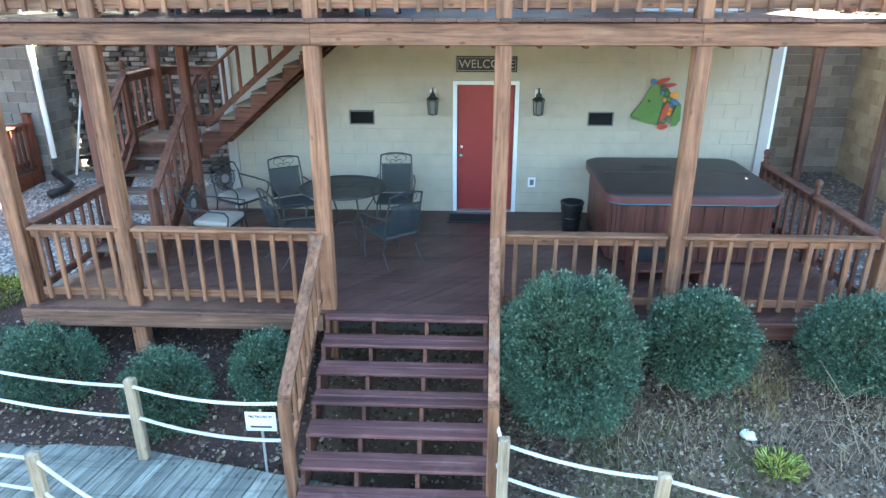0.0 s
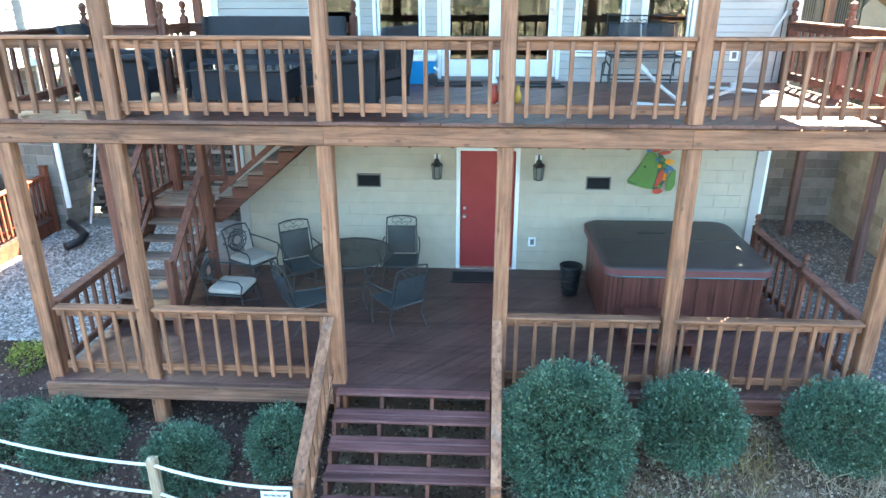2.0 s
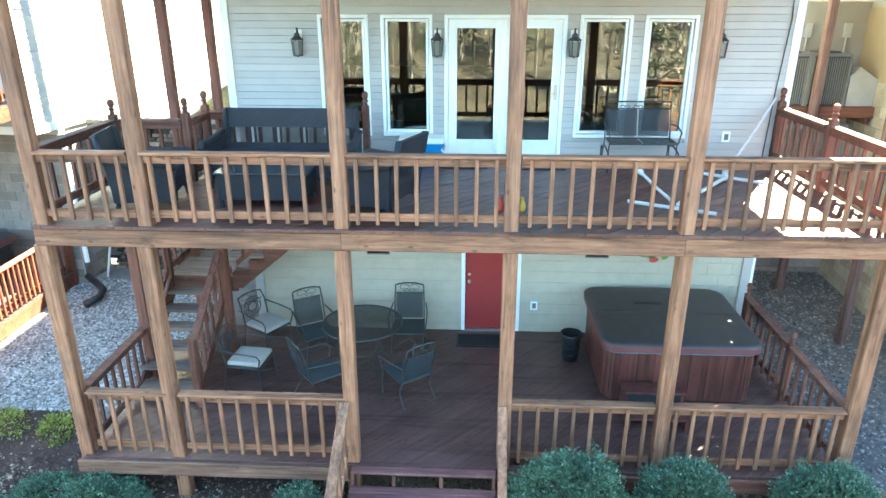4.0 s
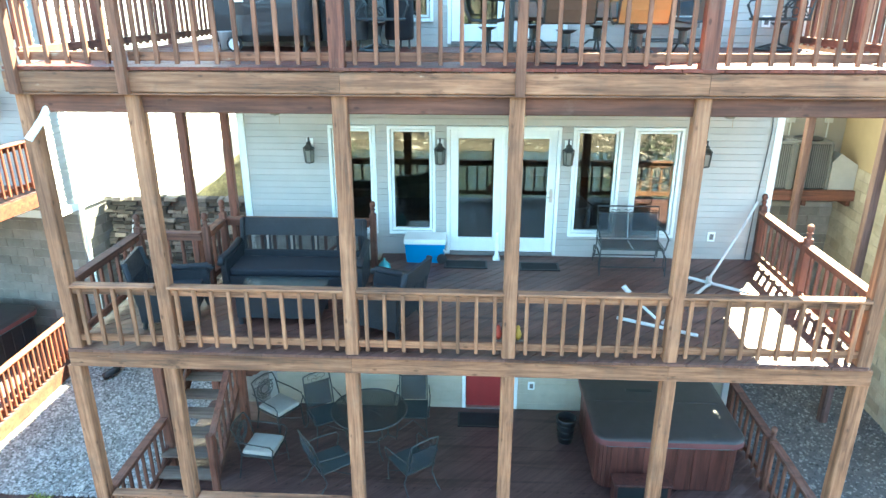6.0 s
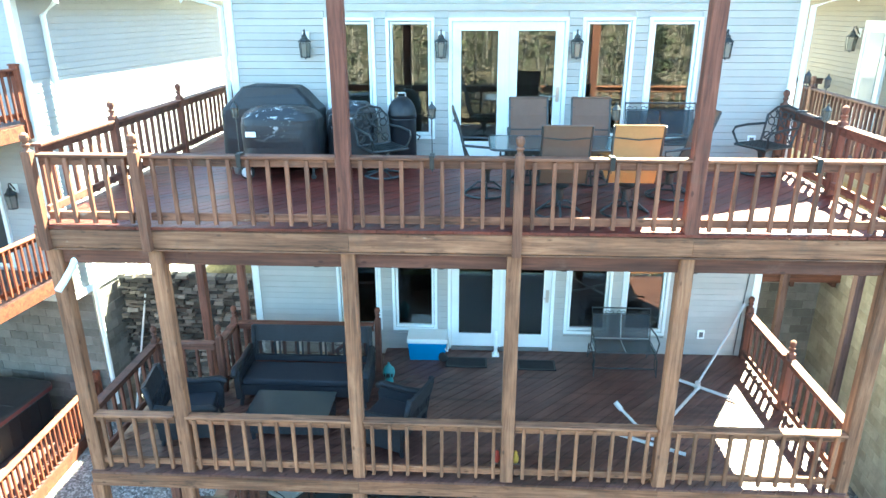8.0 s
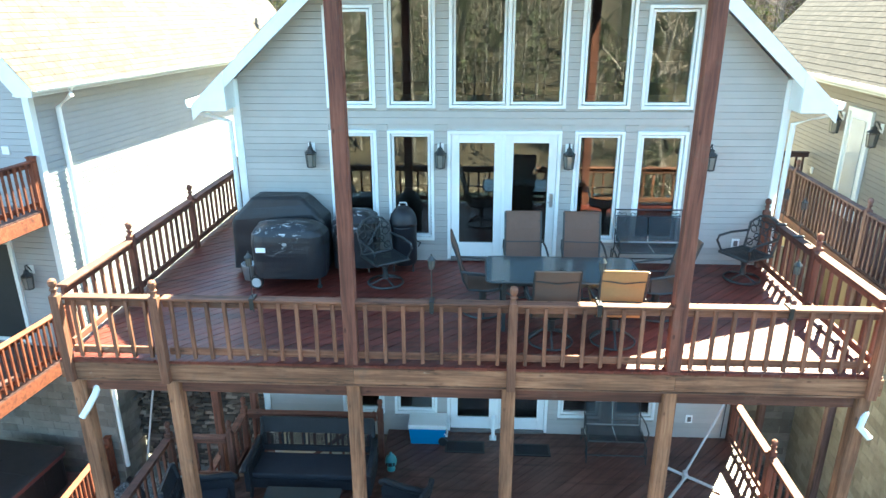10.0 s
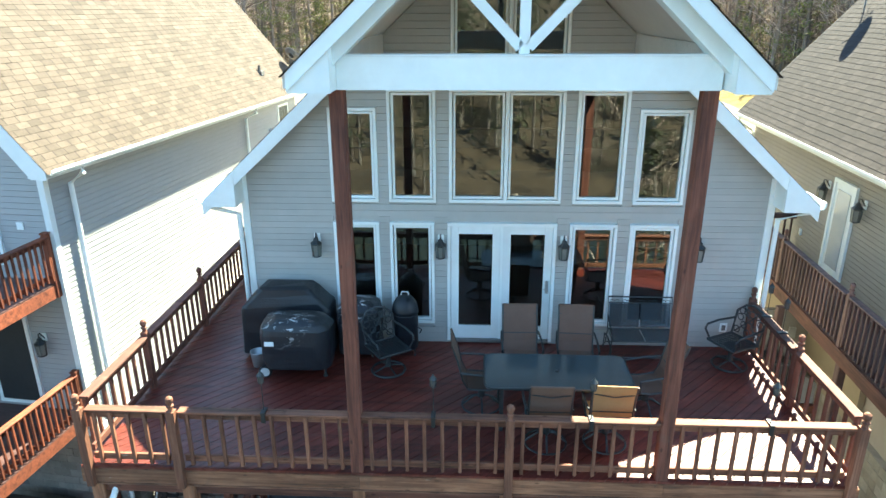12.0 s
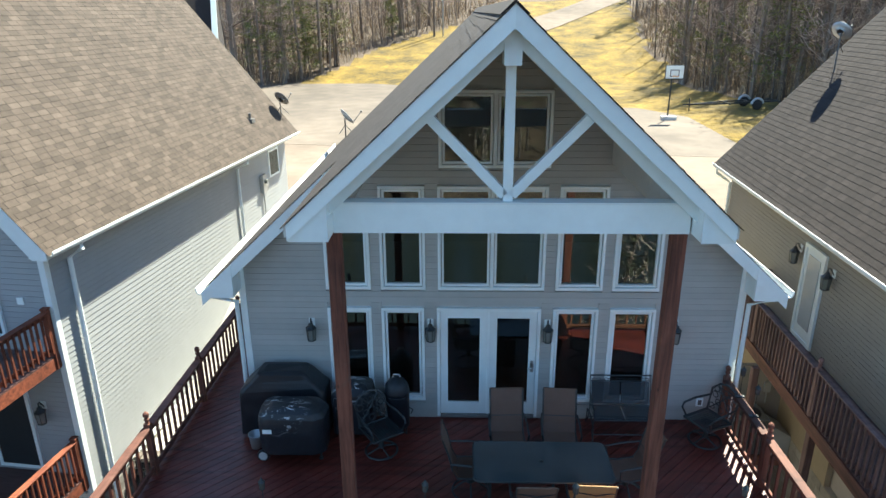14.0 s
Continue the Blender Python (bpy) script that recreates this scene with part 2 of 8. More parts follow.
tan_sling = speckled("tan_sling_fabric", (0.135, 0.083, 0.06), 0.08, 20, 0.75, 0.4, 300)
dark_cushion = speckled("navy_cushion_fabric", (0.02, 0.023, 0.032), 0.15, 16, 0.85, 0.4, 200)
cushion_m = speckled("beige_cushion", (0.495, 0.477, 0.423), 0.08, 12, 0.9, 0.4, 120)
tan_cushion = speckled("tan_cushion", (0.4, 0.27, 0.13), 0.1, 12, 0.9, 0.4, 120)
wicker_m = speckled("dark_wicker", (0.016, 0.019, 0.026), 0.25, 30, 0.6, 0.8, 220, bump_dist=0.01)
cover_m = speckled("black_vinyl_cover", (0.011, 0.014, 0.019), 0.25, 8, 0.46, 0.4, 25, bump_dist=0.01)
tubcover_m = speckled("tub_cover_vinyl", (0.0527, 0.04505, 0.0459), 0.2, 6, 0.5, 0.3, 40)
tubred_m = speckled("tub_cover_edge", (0.16, 0.055, 0.055), 0.15, 6, 0.5, 0.2, 40)
tubwood = wood("tub_skirt", (0.0765, 0.0252, 0.0189), (0.135, 0.045, 0.0342), (0.18, 0.0648, 0.0495), 2, 0.45, 0.14)
teal_m = speckled("teal_plastic", (0.06, 0.27, 0.29), 0.08, 8, 0.4, 0.0)
blue_m = speckled("blue_cooler_plastic", (0.01, 0.23, 0.5), 0.06, 8, 0.4, 0.1, 60)
black_pl = speckled("black_plastic", (0.018, 0.02, 0.022), 0.2, 8, 0.45, 0.1, 60)
mat_m = speckled("black_doormat", (0.02, 0.021, 0.024), 0.3, 40, 0.95, 1.0, 200)
pvc_m = speckled("white_pvc", (0.55, 0.56, 0.55), 0.06, 6, 0.4, 0.0)
rope_m = speckled("white_rope", (0.75, 0.74, 0.68), 0.1, 30, 0.9, 0.8, 140, bump_dist=0.01)
sign_black = speckled("sign_board", (0.045, 0.045, 0.048), 0.2, 10, 0.7, 0.2, 60)
letter_m = material("sign_letters", (0.5, 0.5, 0.48), 0.6)
green_m = speckled("fish_green_paint", (0.1, 0.22, 0.05), 0.15, 14, 0.5, 0.1, 60)
dark_green = speckled("fish_dark_green_paint", (0.03, 0.1, 0.05), 0.2, 14, 0.5, 0.1, 60)
redp_m = speckled("coral_red_paint", (0.4, 0.05, 0.03), 0.15, 14, 0.5, 0.1, 60)
orange_m = speckled("orange_paint", (0.75, 0.32, 0.03), 0.15, 14, 0.5, 0.1, 60)
bluep_m = speckled("blue_paint", (0.05, 0.16, 0.3), 0.15, 14, 0.5, 0.1, 60)
yellow_m = speckled("yellow_paint", (0.5, 0.33, 0.06), 0.15, 14, 0.5, 0.1, 60)
galv_m = speckled("galvanised_sheet", (0.5, 0.52, 0.52), 0.1, 8, 0.45, 0.1, 40, metal=0.6)
ac_m = speckled("grey_enamel", (0.15, 0.15, 0.145), 0.15, 8, 0.5, 0.1, 40)
shore_m = island_varied("dark_shore_needles", [(0.0, (0.02, 0.028, 0.012)), (0.6, (0.042, 0.05, 0.022)), (1.0, (0.08, 0.082, 0.038))], 0.8, 0.1, 20)
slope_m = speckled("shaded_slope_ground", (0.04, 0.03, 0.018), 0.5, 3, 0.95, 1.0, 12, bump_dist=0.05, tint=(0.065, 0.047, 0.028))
drain_m = speckled("black_drain_pipe", (0.02, 0.02, 0.022), 0.2, 10, 0.5, 0.2, 50)
tyre_m = speckled("rubber", (0.02, 0.02, 0.02), 0.2, 10, 0.8, 0.2, 50)
interior_m = speckled("interior_wall", (0.36, 0.31, 0.26), 0.1, 3, 0.8, 0.1, 20)
interior_f = speckled("interior_floor", (0.25, 0.16, 0.1), 0.2, 3, 0.5, 0.1, 20)
grit_m = island_varied("gravel_stones", [(0.0, (0.0946, 0.0946, 0.0903)), (0.5, (0.2838, 0.2795, 0.2666)), (1.0, (0.516, 0.5074, 0.4902))], 0.9, 0.3, 60)
rubble_m = island_varied("bed_stones", [(0.0, (0.08, 0.06, 0.045)), (0.6, (0.2, 0.16, 0.12)), (0.9, (0.34, 0.29, 0.23)), (1.0, (0.58, 0.53, 0.46))], 0.9, 0.4, 60)
litter_m = island_varied("dead_leaves", [(0.0, (0.035, 0.022, 0.015)), (0.55, (0.125, 0.082, 0.055)), (0.85, (0.24, 0.175, 0.12)), (1.0, (0.42, 0.34, 0.25))], 0.95, 0.2, 60)
straw_m = island_varied("dry_grass_blades", [(0.0, (0.16, 0.12, 0.075)), (1.0, (0.4, 0.33, 0.23))], 0.95, 0.1, 60)
leaf_m = island_varied("shrub_leaves", [(0.0, (0.026, 0.06, 0.036)), (0.5, (0.06, 0.12, 0.07)), (0.85, (0.1, 0.178, 0.108)), (1.0, (0.21, 0.29, 0.2))], 0.55, 0.1, 60)
rust_leaf = island_varied("rusty_leaves", [(0.0, (0.1, 0.06, 0.03)), (0.5, (0.2, 0.13, 0.06)), (1.0, (0.3, 0.27, 0.09))], 0.8, 0.1, 60)
moss_leaf = island_varied("weed_leaves", [(0.0, (0.05, 0.07, 0.02)), (0.6, (0.11, 0.14, 0.04)), (1.0, (0.2, 0.22, 0.07))], 0.7, 0.1, 60)
lime_leaf = island_varied("lime_leaves", [(0.0, (0.1, 0.13, 0.02)), (0.6, (0.22, 0.25, 0.035)), (1.0, (0.42, 0.41, 0.1))], 0.55, 0.1, 60)
pine_m = island_varied("pine_needles", [(0.0, (0.08, 0.1, 0.025)), (0.6, (0.17, 0.19, 0.055)), (1.0, (0.3, 0.3, 0.09))], 0.8, 0.1, 20)
bark_m = island_varied("grey_bark", [(0.0, (0.09, 0.072, 0.06)), (0.5, (0.18, 0.15, 0.125)), (1.0, (0.34, 0.3, 0.26))], 0.95, 0.6, 25, False, 0.02)
twig_m = island_varied("bare_twigs", [(0.0, (0.13, 0.095, 0.08)), (0.5, (0.32, 0.25, 0.21)), (1.0, (0.58, 0.49, 0.42))], 0.95, 0.2, 25)
brush_m = island_varied("ochre_brush", [(0.0, (0.13, 0.09, 0.058)), (0.5, (0.33, 0.24, 0.15)), (1.0, (0.56, 0.44, 0.28))], 0.95, 0.2, 25)
striped_leaf = material("striped_leaf", (0.2, 0.25, 0.04), 0.5)
sl_xyz = striped_leaf.node_tree.nodes.new("ShaderNodeSeparateXYZ")
link(striped_leaf, coords(striped_leaf, (48, 1, 1)), sl_xyz.inputs[0])
sl_abs = striped_leaf.node_tree.nodes.new("ShaderNodeMath")
sl_abs.operation = "ABSOLUTE"
link(striped_leaf, sl_xyz.outputs[0], sl_abs.inputs[0])
sl_ramp = ramp(striped_leaf, [(0.25, (0.09, 0.15, 0.025)), (0.5, (0.46, 0.47, 0.1))])
link(striped_leaf, sl_abs.outputs[0], sl_ramp.inputs[0])
colour_in(striped_leaf, sl_ramp.outputs[0])
dark_stem = speckled("dark_shrub_stems", (0.06, 0.042, 0.03), 0.3, 12, 0.9, 0.3, 60)
# darker copies of grit_m and gravel_m: shade between the houses as colour
shade_grit = island_varied("shaded_gravel_stones", [(0.0, (0.044, 0.044, 0.04664)), (0.5, (0.0968, 0.0968, 0.103)), (1.0, (0.2288, 0.2288, 0.2332))], 0.9, 0.3, 60)
shaded_gravel = speckled("shaded_gravel_ground", (0.0792, 0.0792, 0.08272), 0.25, 30, 0.95, 1.0, 45, bump_dist=0.03)
soil_m = speckled("dark_soil", (0.085, 0.058, 0.04), 0.45, 6, 0.95, 1.0, 30, bump_dist=0.03, tint=(0.13, 0.093, 0.062))
bank_m = speckled("ochre_groundcover", (0.16, 0.115, 0.05), 0.5, 14, 0.95, 1.0, 30, bump_dist=0.04, tint=(0.25, 0.2, 0.085))
mulch_m = speckled("bark_mulch", (0.055, 0.03, 0.024), 0.4, 12, 0.95, 1.0, 50, bump_dist=0.03)
gravel_m = speckled("gravel_ground", (0.2064, 0.2021, 0.1909), 0.25, 30, 0.95, 1.0, 45, bump_dist=0.03)
grass_m = speckled("yellow_spring_grass", (0.0855, 0.0702, 0.018), 0.55, 3.2, 0.95, 1.0, 12, bump_dist=0.05, tint=(0.189, 0.126, 0.0162))
woodfloor_m = speckled("leaf_litter_ground", (0.12, 0.092, 0.066), 0.4, 4, 0.95, 1.0, 10, bump_dist=0.08)
water_m = material("lake_water", (0.016, 0.024, 0.02), 0.12, 0.0)
bumped(water_m, noise_tex(water_m, coords(water_m, (1, 1, 1), True), 1.5, 3, 0.5), 0.25, 0.05)

soiled_cover = speckled("soiled_vinyl_cover", (0.016, 0.019, 0.024), 0.25, 8, 0.42, 0.4, 25, bump_dist=0.01)
sp_ = noise_tex(soiled_cover, coords(soiled_cover, (1, 2.2, 1.6), True), 4.2, 8, 0.7, 1.2)
sr_ = ramp(soiled_cover, [(0.555, (0, 0, 0)), (0.585, (1, 1, 1))])
link(soiled_cover, sp_, sr_.inputs[0])
under = soiled_cover.node_tree.nodes["Principled BSDF"].inputs["Base Color"].links[0].from_socket
near_ = node(soiled_cover, "ShaderNodeVectorMath")
near_.operation = "DISTANCE"
link(soiled_cover, coords(soiled_cover), near_.inputs[0])
near_.inputs[1].default_value = (-0.14, -0.1, 0.95)
nr_ = ramp(soiled_cover, [(0.2, (1, 1, 1)), (0.46, (0, 0, 0))])
link(soiled_cover, near_.outputs["Value"], nr_.inputs[0])
spot = mixed(soiled_cover, "MULTIPLY", 1.0, sr_.outputs[0], nr_.outputs[0])
colour_in(soiled_cover, mixed(soiled_cover, "MIX", spot, under, (0.6, 0.62, 0.62)))
glass_m = bpy.data.materials.new("coated_window_glass")
glass_m.use_nodes = True
gt = glass_m.node_tree
gt.nodes.remove(gt.nodes["Principled BSDF"])
gmix, gtr, ggl = gt.nodes.new("ShaderNodeMixShader"), gt.nodes.new("ShaderNodeBsdfTransparent"), gt.nodes.new("ShaderNodeBsdfGlossy")
gtr.inputs["Color"].default_value = (0.56, 0.6, 0.6, 1)
ggl.inputs["Roughness"].default_value, ggl.inputs["Color"].default_value = 0.015, (0.9, 0.95, 0.95, 1)
gmix.inputs[0].default_value = 0.115
gt.links.new(gtr.outputs[0], gmix.inputs[1])
gt.links.new(ggl.outputs[0], gmix.inputs[2])
gt.links.new(gmix.outputs[0], gt.nodes["Material Output"].inputs[0])
frost_m = speckled("curtained_glass", (0.5, 0.53, 0.53), 0.08, 3, 0.12, 0.0)
table_glass = speckled("smoked_table_glass", (0.042, 0.055, 0.06), 0.1, 4, 0.12, 0.0)
smoke_glass = speckled("smoked_lamp_glass", (0.09, 0.09, 0.085), 0.1, 20, 0.15, 0.0)
lamp_glass = speckled("seeded_lamp_glass", (0.2, 0.21, 0.19), 0.1, 20, 0.15, 0.0)


# ---- mesh helpers ----
class Mesh:
    """Vertices and faces gathered piece by piece."""

    def __init__(self):
        self.v, self.f = [], []

    def add(self, verts, faces, m=None):
        o = len(self.v)
        for p in verts:
            self.v.append(tuple(m @ Vector(p)) if m is not None else tuple(p))
        self.f += [tuple(o + i for i in face) for face in faces]
        return self

    def box(self, x0, x1, y0, y1, z0, z1, m=None):
        v = [(x, y, z) for z in (z0, z1) for y in (y0, y1) for x in (x0, x1)]
        return self.add(v, [(0, 2, 3, 1), (4, 5, 7, 6), (0, 1, 5, 4), (2, 6, 7, 3), (0, 4, 6, 2), (1, 3, 7, 5)], m)

    def stick(self, x0, x1, y0, y1, z0, z1, c=0.008, axis=2, m=None):
        """A timber with eased long edges along one axis."""
        lo, hi = [x0, y0, z0], [x1, y1, z1]
        a, b = [i for i in range(3) if i != axis]
        c = min(c, (hi[a] - lo[a]) * 0.4, (hi[b] - lo[b]) * 0.4)
        ring = [(lo[a] + c, lo[b]), (hi[a] - c, lo[b]), (hi[a], lo[b] + c), (hi[a], hi[b] - c),
                (hi[a] - c, hi[b]), (lo[a] + c, hi[b]), (lo[a], hi[b] - c), (lo[a], lo[b] + c)]
        v = []
        for e in (lo[axis], hi[axis]):
            for p, q in ring:
                w = [0, 0, 0]
                w[a], w[b], w[axis] = p, q, e
                v.append(tuple(w))
        f = [(i, (i + 1) % 8, 8 + (i + 1) % 8, 8 + i) for i in range(8)] + [tuple(range(7, -1, -1)), tuple(range(8, 16))]
        if axis == 1:
            f = [t[::-1] for t in f]
        return self.add(v, f, m)

    def tube(self, pts, r, n=6, cap=True, r1=None):
        pts = [Vector(p) for p in pts]
        o = len(self.v)
        up = Vector((0, 0, 1))
        for i, p in enumerate(pts):
            d = (pts[min(i + 1, len(pts) - 1)] - pts[max(i - 1, 0)])
            d = d.normalized() if d.length > 1e-9 else up
            ref = up if abs(d.z) < 0.95 else Vector((1, 0, 0))
            s = d.cross(ref).normalized()
            t = s.cross(d)
            rad = r if r1 is None else r + (r1 - r) * i / max(1, len(pts) - 1)
            for k in range(n):
                a = 2 * math.pi * k / n
                self.v.append(tuple(p + (s * math.cos(a) + t * math.sin(a)) * rad))
        for i in range(len(pts) - 1):
            for k in range(n):
                k2 = (k + 1) % n
                self.f.append((o + i * n + k, o + i * n + k2, o + (i + 1) * n + k2, o + (i + 1) * n + k))
        if cap:
            self.f.append(tuple(o + k for k in range(n - 1, -1, -1)))
            self.f.append(tuple(o + (len(pts) - 1) * n + k for k in range(n)))
        return self

    def lathe(self, profile, n=12, m=None, sx=1.0, sy=1.0):
        """Rings of (radius, height) turned round z."""
        v, f = [], []
        for r, z in profile:
            for k in range(n):
                a = 2 * math.pi * k / n
                v.append((r * sx * math.cos(a), r * sy * math.sin(a), z))
        for i in range(len(profile) - 1):
            for k in range(n):
                k2 = (k + 1) % n
                f.append((i * n + k, i * n + k2, (i + 1) * n + k2, (i + 1) * n + k))
        f.append(tuple(range(n - 1, -1, -1)))
        f.append(tuple((len(profile) - 1) * n + k for k in range(n)))
        return self.add(v, f, m)

    def prism(self, poly, z0, z1, m=None):
        """A polygon in x, y pulled up from z0 to z1."""
        n = len(poly)
        area = sum(poly[i][0] * poly[(i + 1) % n][1] - poly[(i + 1) % n][0] * poly[i][1] for i in range(n))
        if area < 0:
            poly = poly[::-1]
        v = [(x, y, z0) for x, y in poly] + [(x, y, z1) for x, y in poly]
        f = [tuple(range(n - 1, -1, -1)), tuple(range(n, 2 * n))] + [(i, (i + 1) % n, n + (i + 1) % n, n + i) for i in range(n)]
        return self.add(v, f, m)

    def data(self, name, mat, smooth=False):
        me = bpy.data.meshes.new(name)
        me.from_pydata(self.v, [], self.f)
        for mt in (mat if isinstance(mat, (list, tuple)) else [mat]):
            me.materials.append(mt)
        if smooth:
            me.shade_smooth()
        me.update()
        return me


XZ = Matrix(((1, 0, 0, 0), (0, 0, -1, 0), (0, 1, 0, 0), (0, 0, 0, 1)))   # x, y, z -> x, -z, y


def thing(name, label, category, m=None, group="", kind=""):
    ob = new(name)
    ob.empty_display_size = 0.1
    if m is not None:
        ob.matrix_basis = m
    return tagged(ob, label, category, group, kind)


def part(name, mesh, mat, parent=None, label="", smooth=False, kind="", m=None):
    ob = new(name, mesh.data(name, mat, smooth))
    ob.parent = parent
    if m is not None:
        ob.matrix_basis = m
    return tagged(ob, label, "", "", kind)


def piece(name, me, parent, m):
    ob = new(name, me)
    ob.parent = parent
    ob.matrix_basis = m
    return ob


def solo(name, mesh, mat, label, category, m=None, kind="", group="", smooth=False):
    ob = new(name, mesh.data(name, mat, smooth))
    if m is not None:
        ob.matrix_basis = m
    return tagged(ob, label, category, group, kind)


def eased(ob, width=0.006, segments=2):
    b = ob.modifiers.new("bevel", "BEVEL")
    b.width, b.segments, b.limit_method, b.angle_limit = width, segments, "ANGLE", radians(35)
    return ob


def clip_poly(poly, inside, cross):
    out = []
    for i, p in enumerate(poly):
        q = poly[(i + 1) % len(poly)]
        a, b = inside(p), inside(q)
        if a:
            out.append(p)
        if a != b:
            out.append(cross(p, q))
    return out


def clip_rect(poly, x0, x1, y0, y1):
    for axis, lim, sign in ((0, x0, 1), (0, x1, -1), (1, y0, 1), (1, y1, -1)):
        if not poly:
            return poly

        def cross(p, q):
            t = (lim - p[axis]) / (q[axis] - p[axis])
            return (p[0] + t * (q[0] - p[0]), p[1] + t * (q[1] - p[1]))
        poly = clip_poly(poly, lambda p: (p[axis] - lim) * sign >= 0, cross)
    return poly


# ---- plan ----
D1, D2, D3 = 0.06, 3.14, 6.42           # deck surfaces
XL, XR = -4.93, 4.43                    # deck sides
HL, HR = -3.8, 4.5                      # house corners
WALL1, WALL = 3.64, 3.43                # lower wall and siding wall
POSTS = (-4.85, -3.70, -1.50, 0.34, 2.17, 4.36)
RIDGE_X, RIDGE_Z, PITCH = 0.35, 13.3, 0.925


# ---- ground, one sheet ----
def smooth_step(a, b, x):
    t = max(0.0, min(1.0, (x - a) / (b - a)))
    return t * t * (3 - 2 * t)


LEFT_EDGE = ((-320, 50), (-60, 57), (-20.7, 59.6), (-17.3, 64), (-14.4, 69.5), (-11.3, 78.5), (-4.1, 91.5), (-0.6, 96), (8, 108))
RIGHT_EDGE = ((43, 24.5), (49.4, 21.6), (58, 20.6), (73.5, 22.4), (85.5, 23.3), (106, 25.9), (140, 32))


def along_edge(edge, t):
    for (a, u), (b, v) in zip(edge, edge[1:]):
        if a <= t <= b:
            return u + (v - u) * (t - a) / (b - a)
    return edge[0][1] if t < edge[0][0] else edge[-1][1]


def in_wood(x, y):
    w = noise.noise(Vector((x * 0.25, y * 0.25, 7))) * 1.2
    if x < 8:
        return y > along_edge(LEFT_EDGE, x) + w + 0.6
    return (y > 43.5 + w and x > along_edge(RIGHT_EDGE, y) + w + 0.3) or y > 118


def ground_z(x, y):
    n = noise.noise(Vector((x * 0.9, y * 0.9, 0))) * 0.05 + noise.noise(Vector((x * 3, y * 3, 4))) * 0.02
    right = smooth_step(0.6, 2.5, x)
    front0 = -0.55 + 0.3 * right
    bed = front0 + (-1.2 - front0) * smooth_step(0.2, -1.45 - 0.6 * right, y)
    low = bed + (-0.12 - bed) * smooth_step(0.15, 1.2, y)
    if y < -2.6:
        low = max(-1.2 - 0.36 * (-2.6 - y), -5.6)
        if y < -42:
            low = -5.6 + 0.2 * (-42 - y)
    back = 6.0 + 0.16 * max(0.0, min(y, 150) - 64) + (0.05 * max(0, min(x, 60) - 14) if y > 30 else 0)
    lf = smooth_step(6.55, 6.7, y) * 3.1 + smooth_step(7.2, 16.5, y) * 2.9
    rf = smooth_step(7.05, 7.2, y) * 3.2 + smooth_step(7.4, 14.5, y) * 2.8
    z = low
    if y > 5:
        z = low + (lf if x < 1 else rf)
        z += 0.95 * smooth_step(-6.5, -4.9, x) * smooth_step(6.75, 7.3, y) * (1 - smooth_step(8.5, 11.5, y)) * (x < 1)
    if y > 16.5:
        z = back
    return z + n * (1.0 if y < 3 else 0.6)


def ground():
    xs = sorted(set([-320, -220, -150, -110, -85, -65, -50, -40, -32, -26, -24, -22, -21, -20, -19, -18, -17, -16, -15, -14, -13] + [round(-12 + 0.3 * i, 2) for i in range(81)]
                    + [13, 14, 15, 16, 17, 18, 19, 20, 21, 22, 23, 24, 25, 26, 27, 28, 30, 32, 40, 50, 65, 85, 110, 150, 220, 320]))
    ys = sorted(set([-320, -220, -160, -120, -95, -82, -70, -60, -52, -48, -45, -42, -35, -28, -24, -20, -17, -15, -13, -11, -9, -7, -5.5, -4.5, -3.5]
                    + [round(-3 + 0.25 * i, 2) for i in range(52)] + [10.5, 11, 12, 13, 14, 15, 16, 16.6, 17.5, 19, 21, 24, 27, 30, 33, 36, 40, 42, 43, 44, 45, 46, 47, 48, 49, 50, 51, 52, 54, 56, 58, 60, 62, 64, 66, 68, 70, 72, 74, 76, 78, 80, 82, 84, 86, 88, 90, 92, 94, 96, 98, 101, 104, 107, 110, 114, 118, 123, 130, 150, 160, 220, 320]))
    v = [(x, y, ground_z(x, y)) for y in ys for x in xs]
    nx = len(xs)
    me = bpy.data.meshes.new("ground")
    f, idx = [], []
    for j in range(len(ys) - 1):
        for i in range(nx - 1):
            f.append((j * nx + i, j * nx + i + 1, (j + 1) * nx + i + 1, (j + 1) * nx + i))
            cx, cy = (xs[i] + xs[i + 1]) / 2, (ys[j] + ys[j + 1]) / 2
            w = noise.noise(Vector((cx * 0.15, cy * 0.15, 7))) * 4
            if cy > 17:
                idx.append(2 if in_wood(cx, cy) else 1)
            elif cy > (6.6 if cx < 1 else 7.2):
                idx.append(5 if cx < -6.35 + 0.28 * (cy - 7) + w * 0.05 else 8)
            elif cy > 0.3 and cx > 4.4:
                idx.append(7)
            elif cy > 0.55 and cx > -5.3 or cy > 1.2:
                idx.append(4)
            elif cx < -4.9 + w * 0.1 and cy > -0.6:
                idx.append(3)
            elif cx < -1.5 and -2.2 < cy < 0.56:
                idx.append(3)
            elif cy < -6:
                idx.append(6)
            else:
                idx.append(0)
    me.from_pydata(v, [], f)
    for m in (soil_m, grass_m, woodfloor_m, mulch_m, gravel_m, concrete_m, slope_m, shaded_gravel, bank_m):
        me.materials.append(m)
    me.polygons.foreach_set("material_index", idx)
    me.shade_smooth()
    return tagged(new("ground", me), "soil, gravel and yellow spring grass ground around houses", "ground", kind="structure")


ground()
solo("water", Mesh().box(-320, 320, -44.6, -12.6, -6.2, -5.15), water_m, "dark green lake water below the houses", "water", kind="structure")


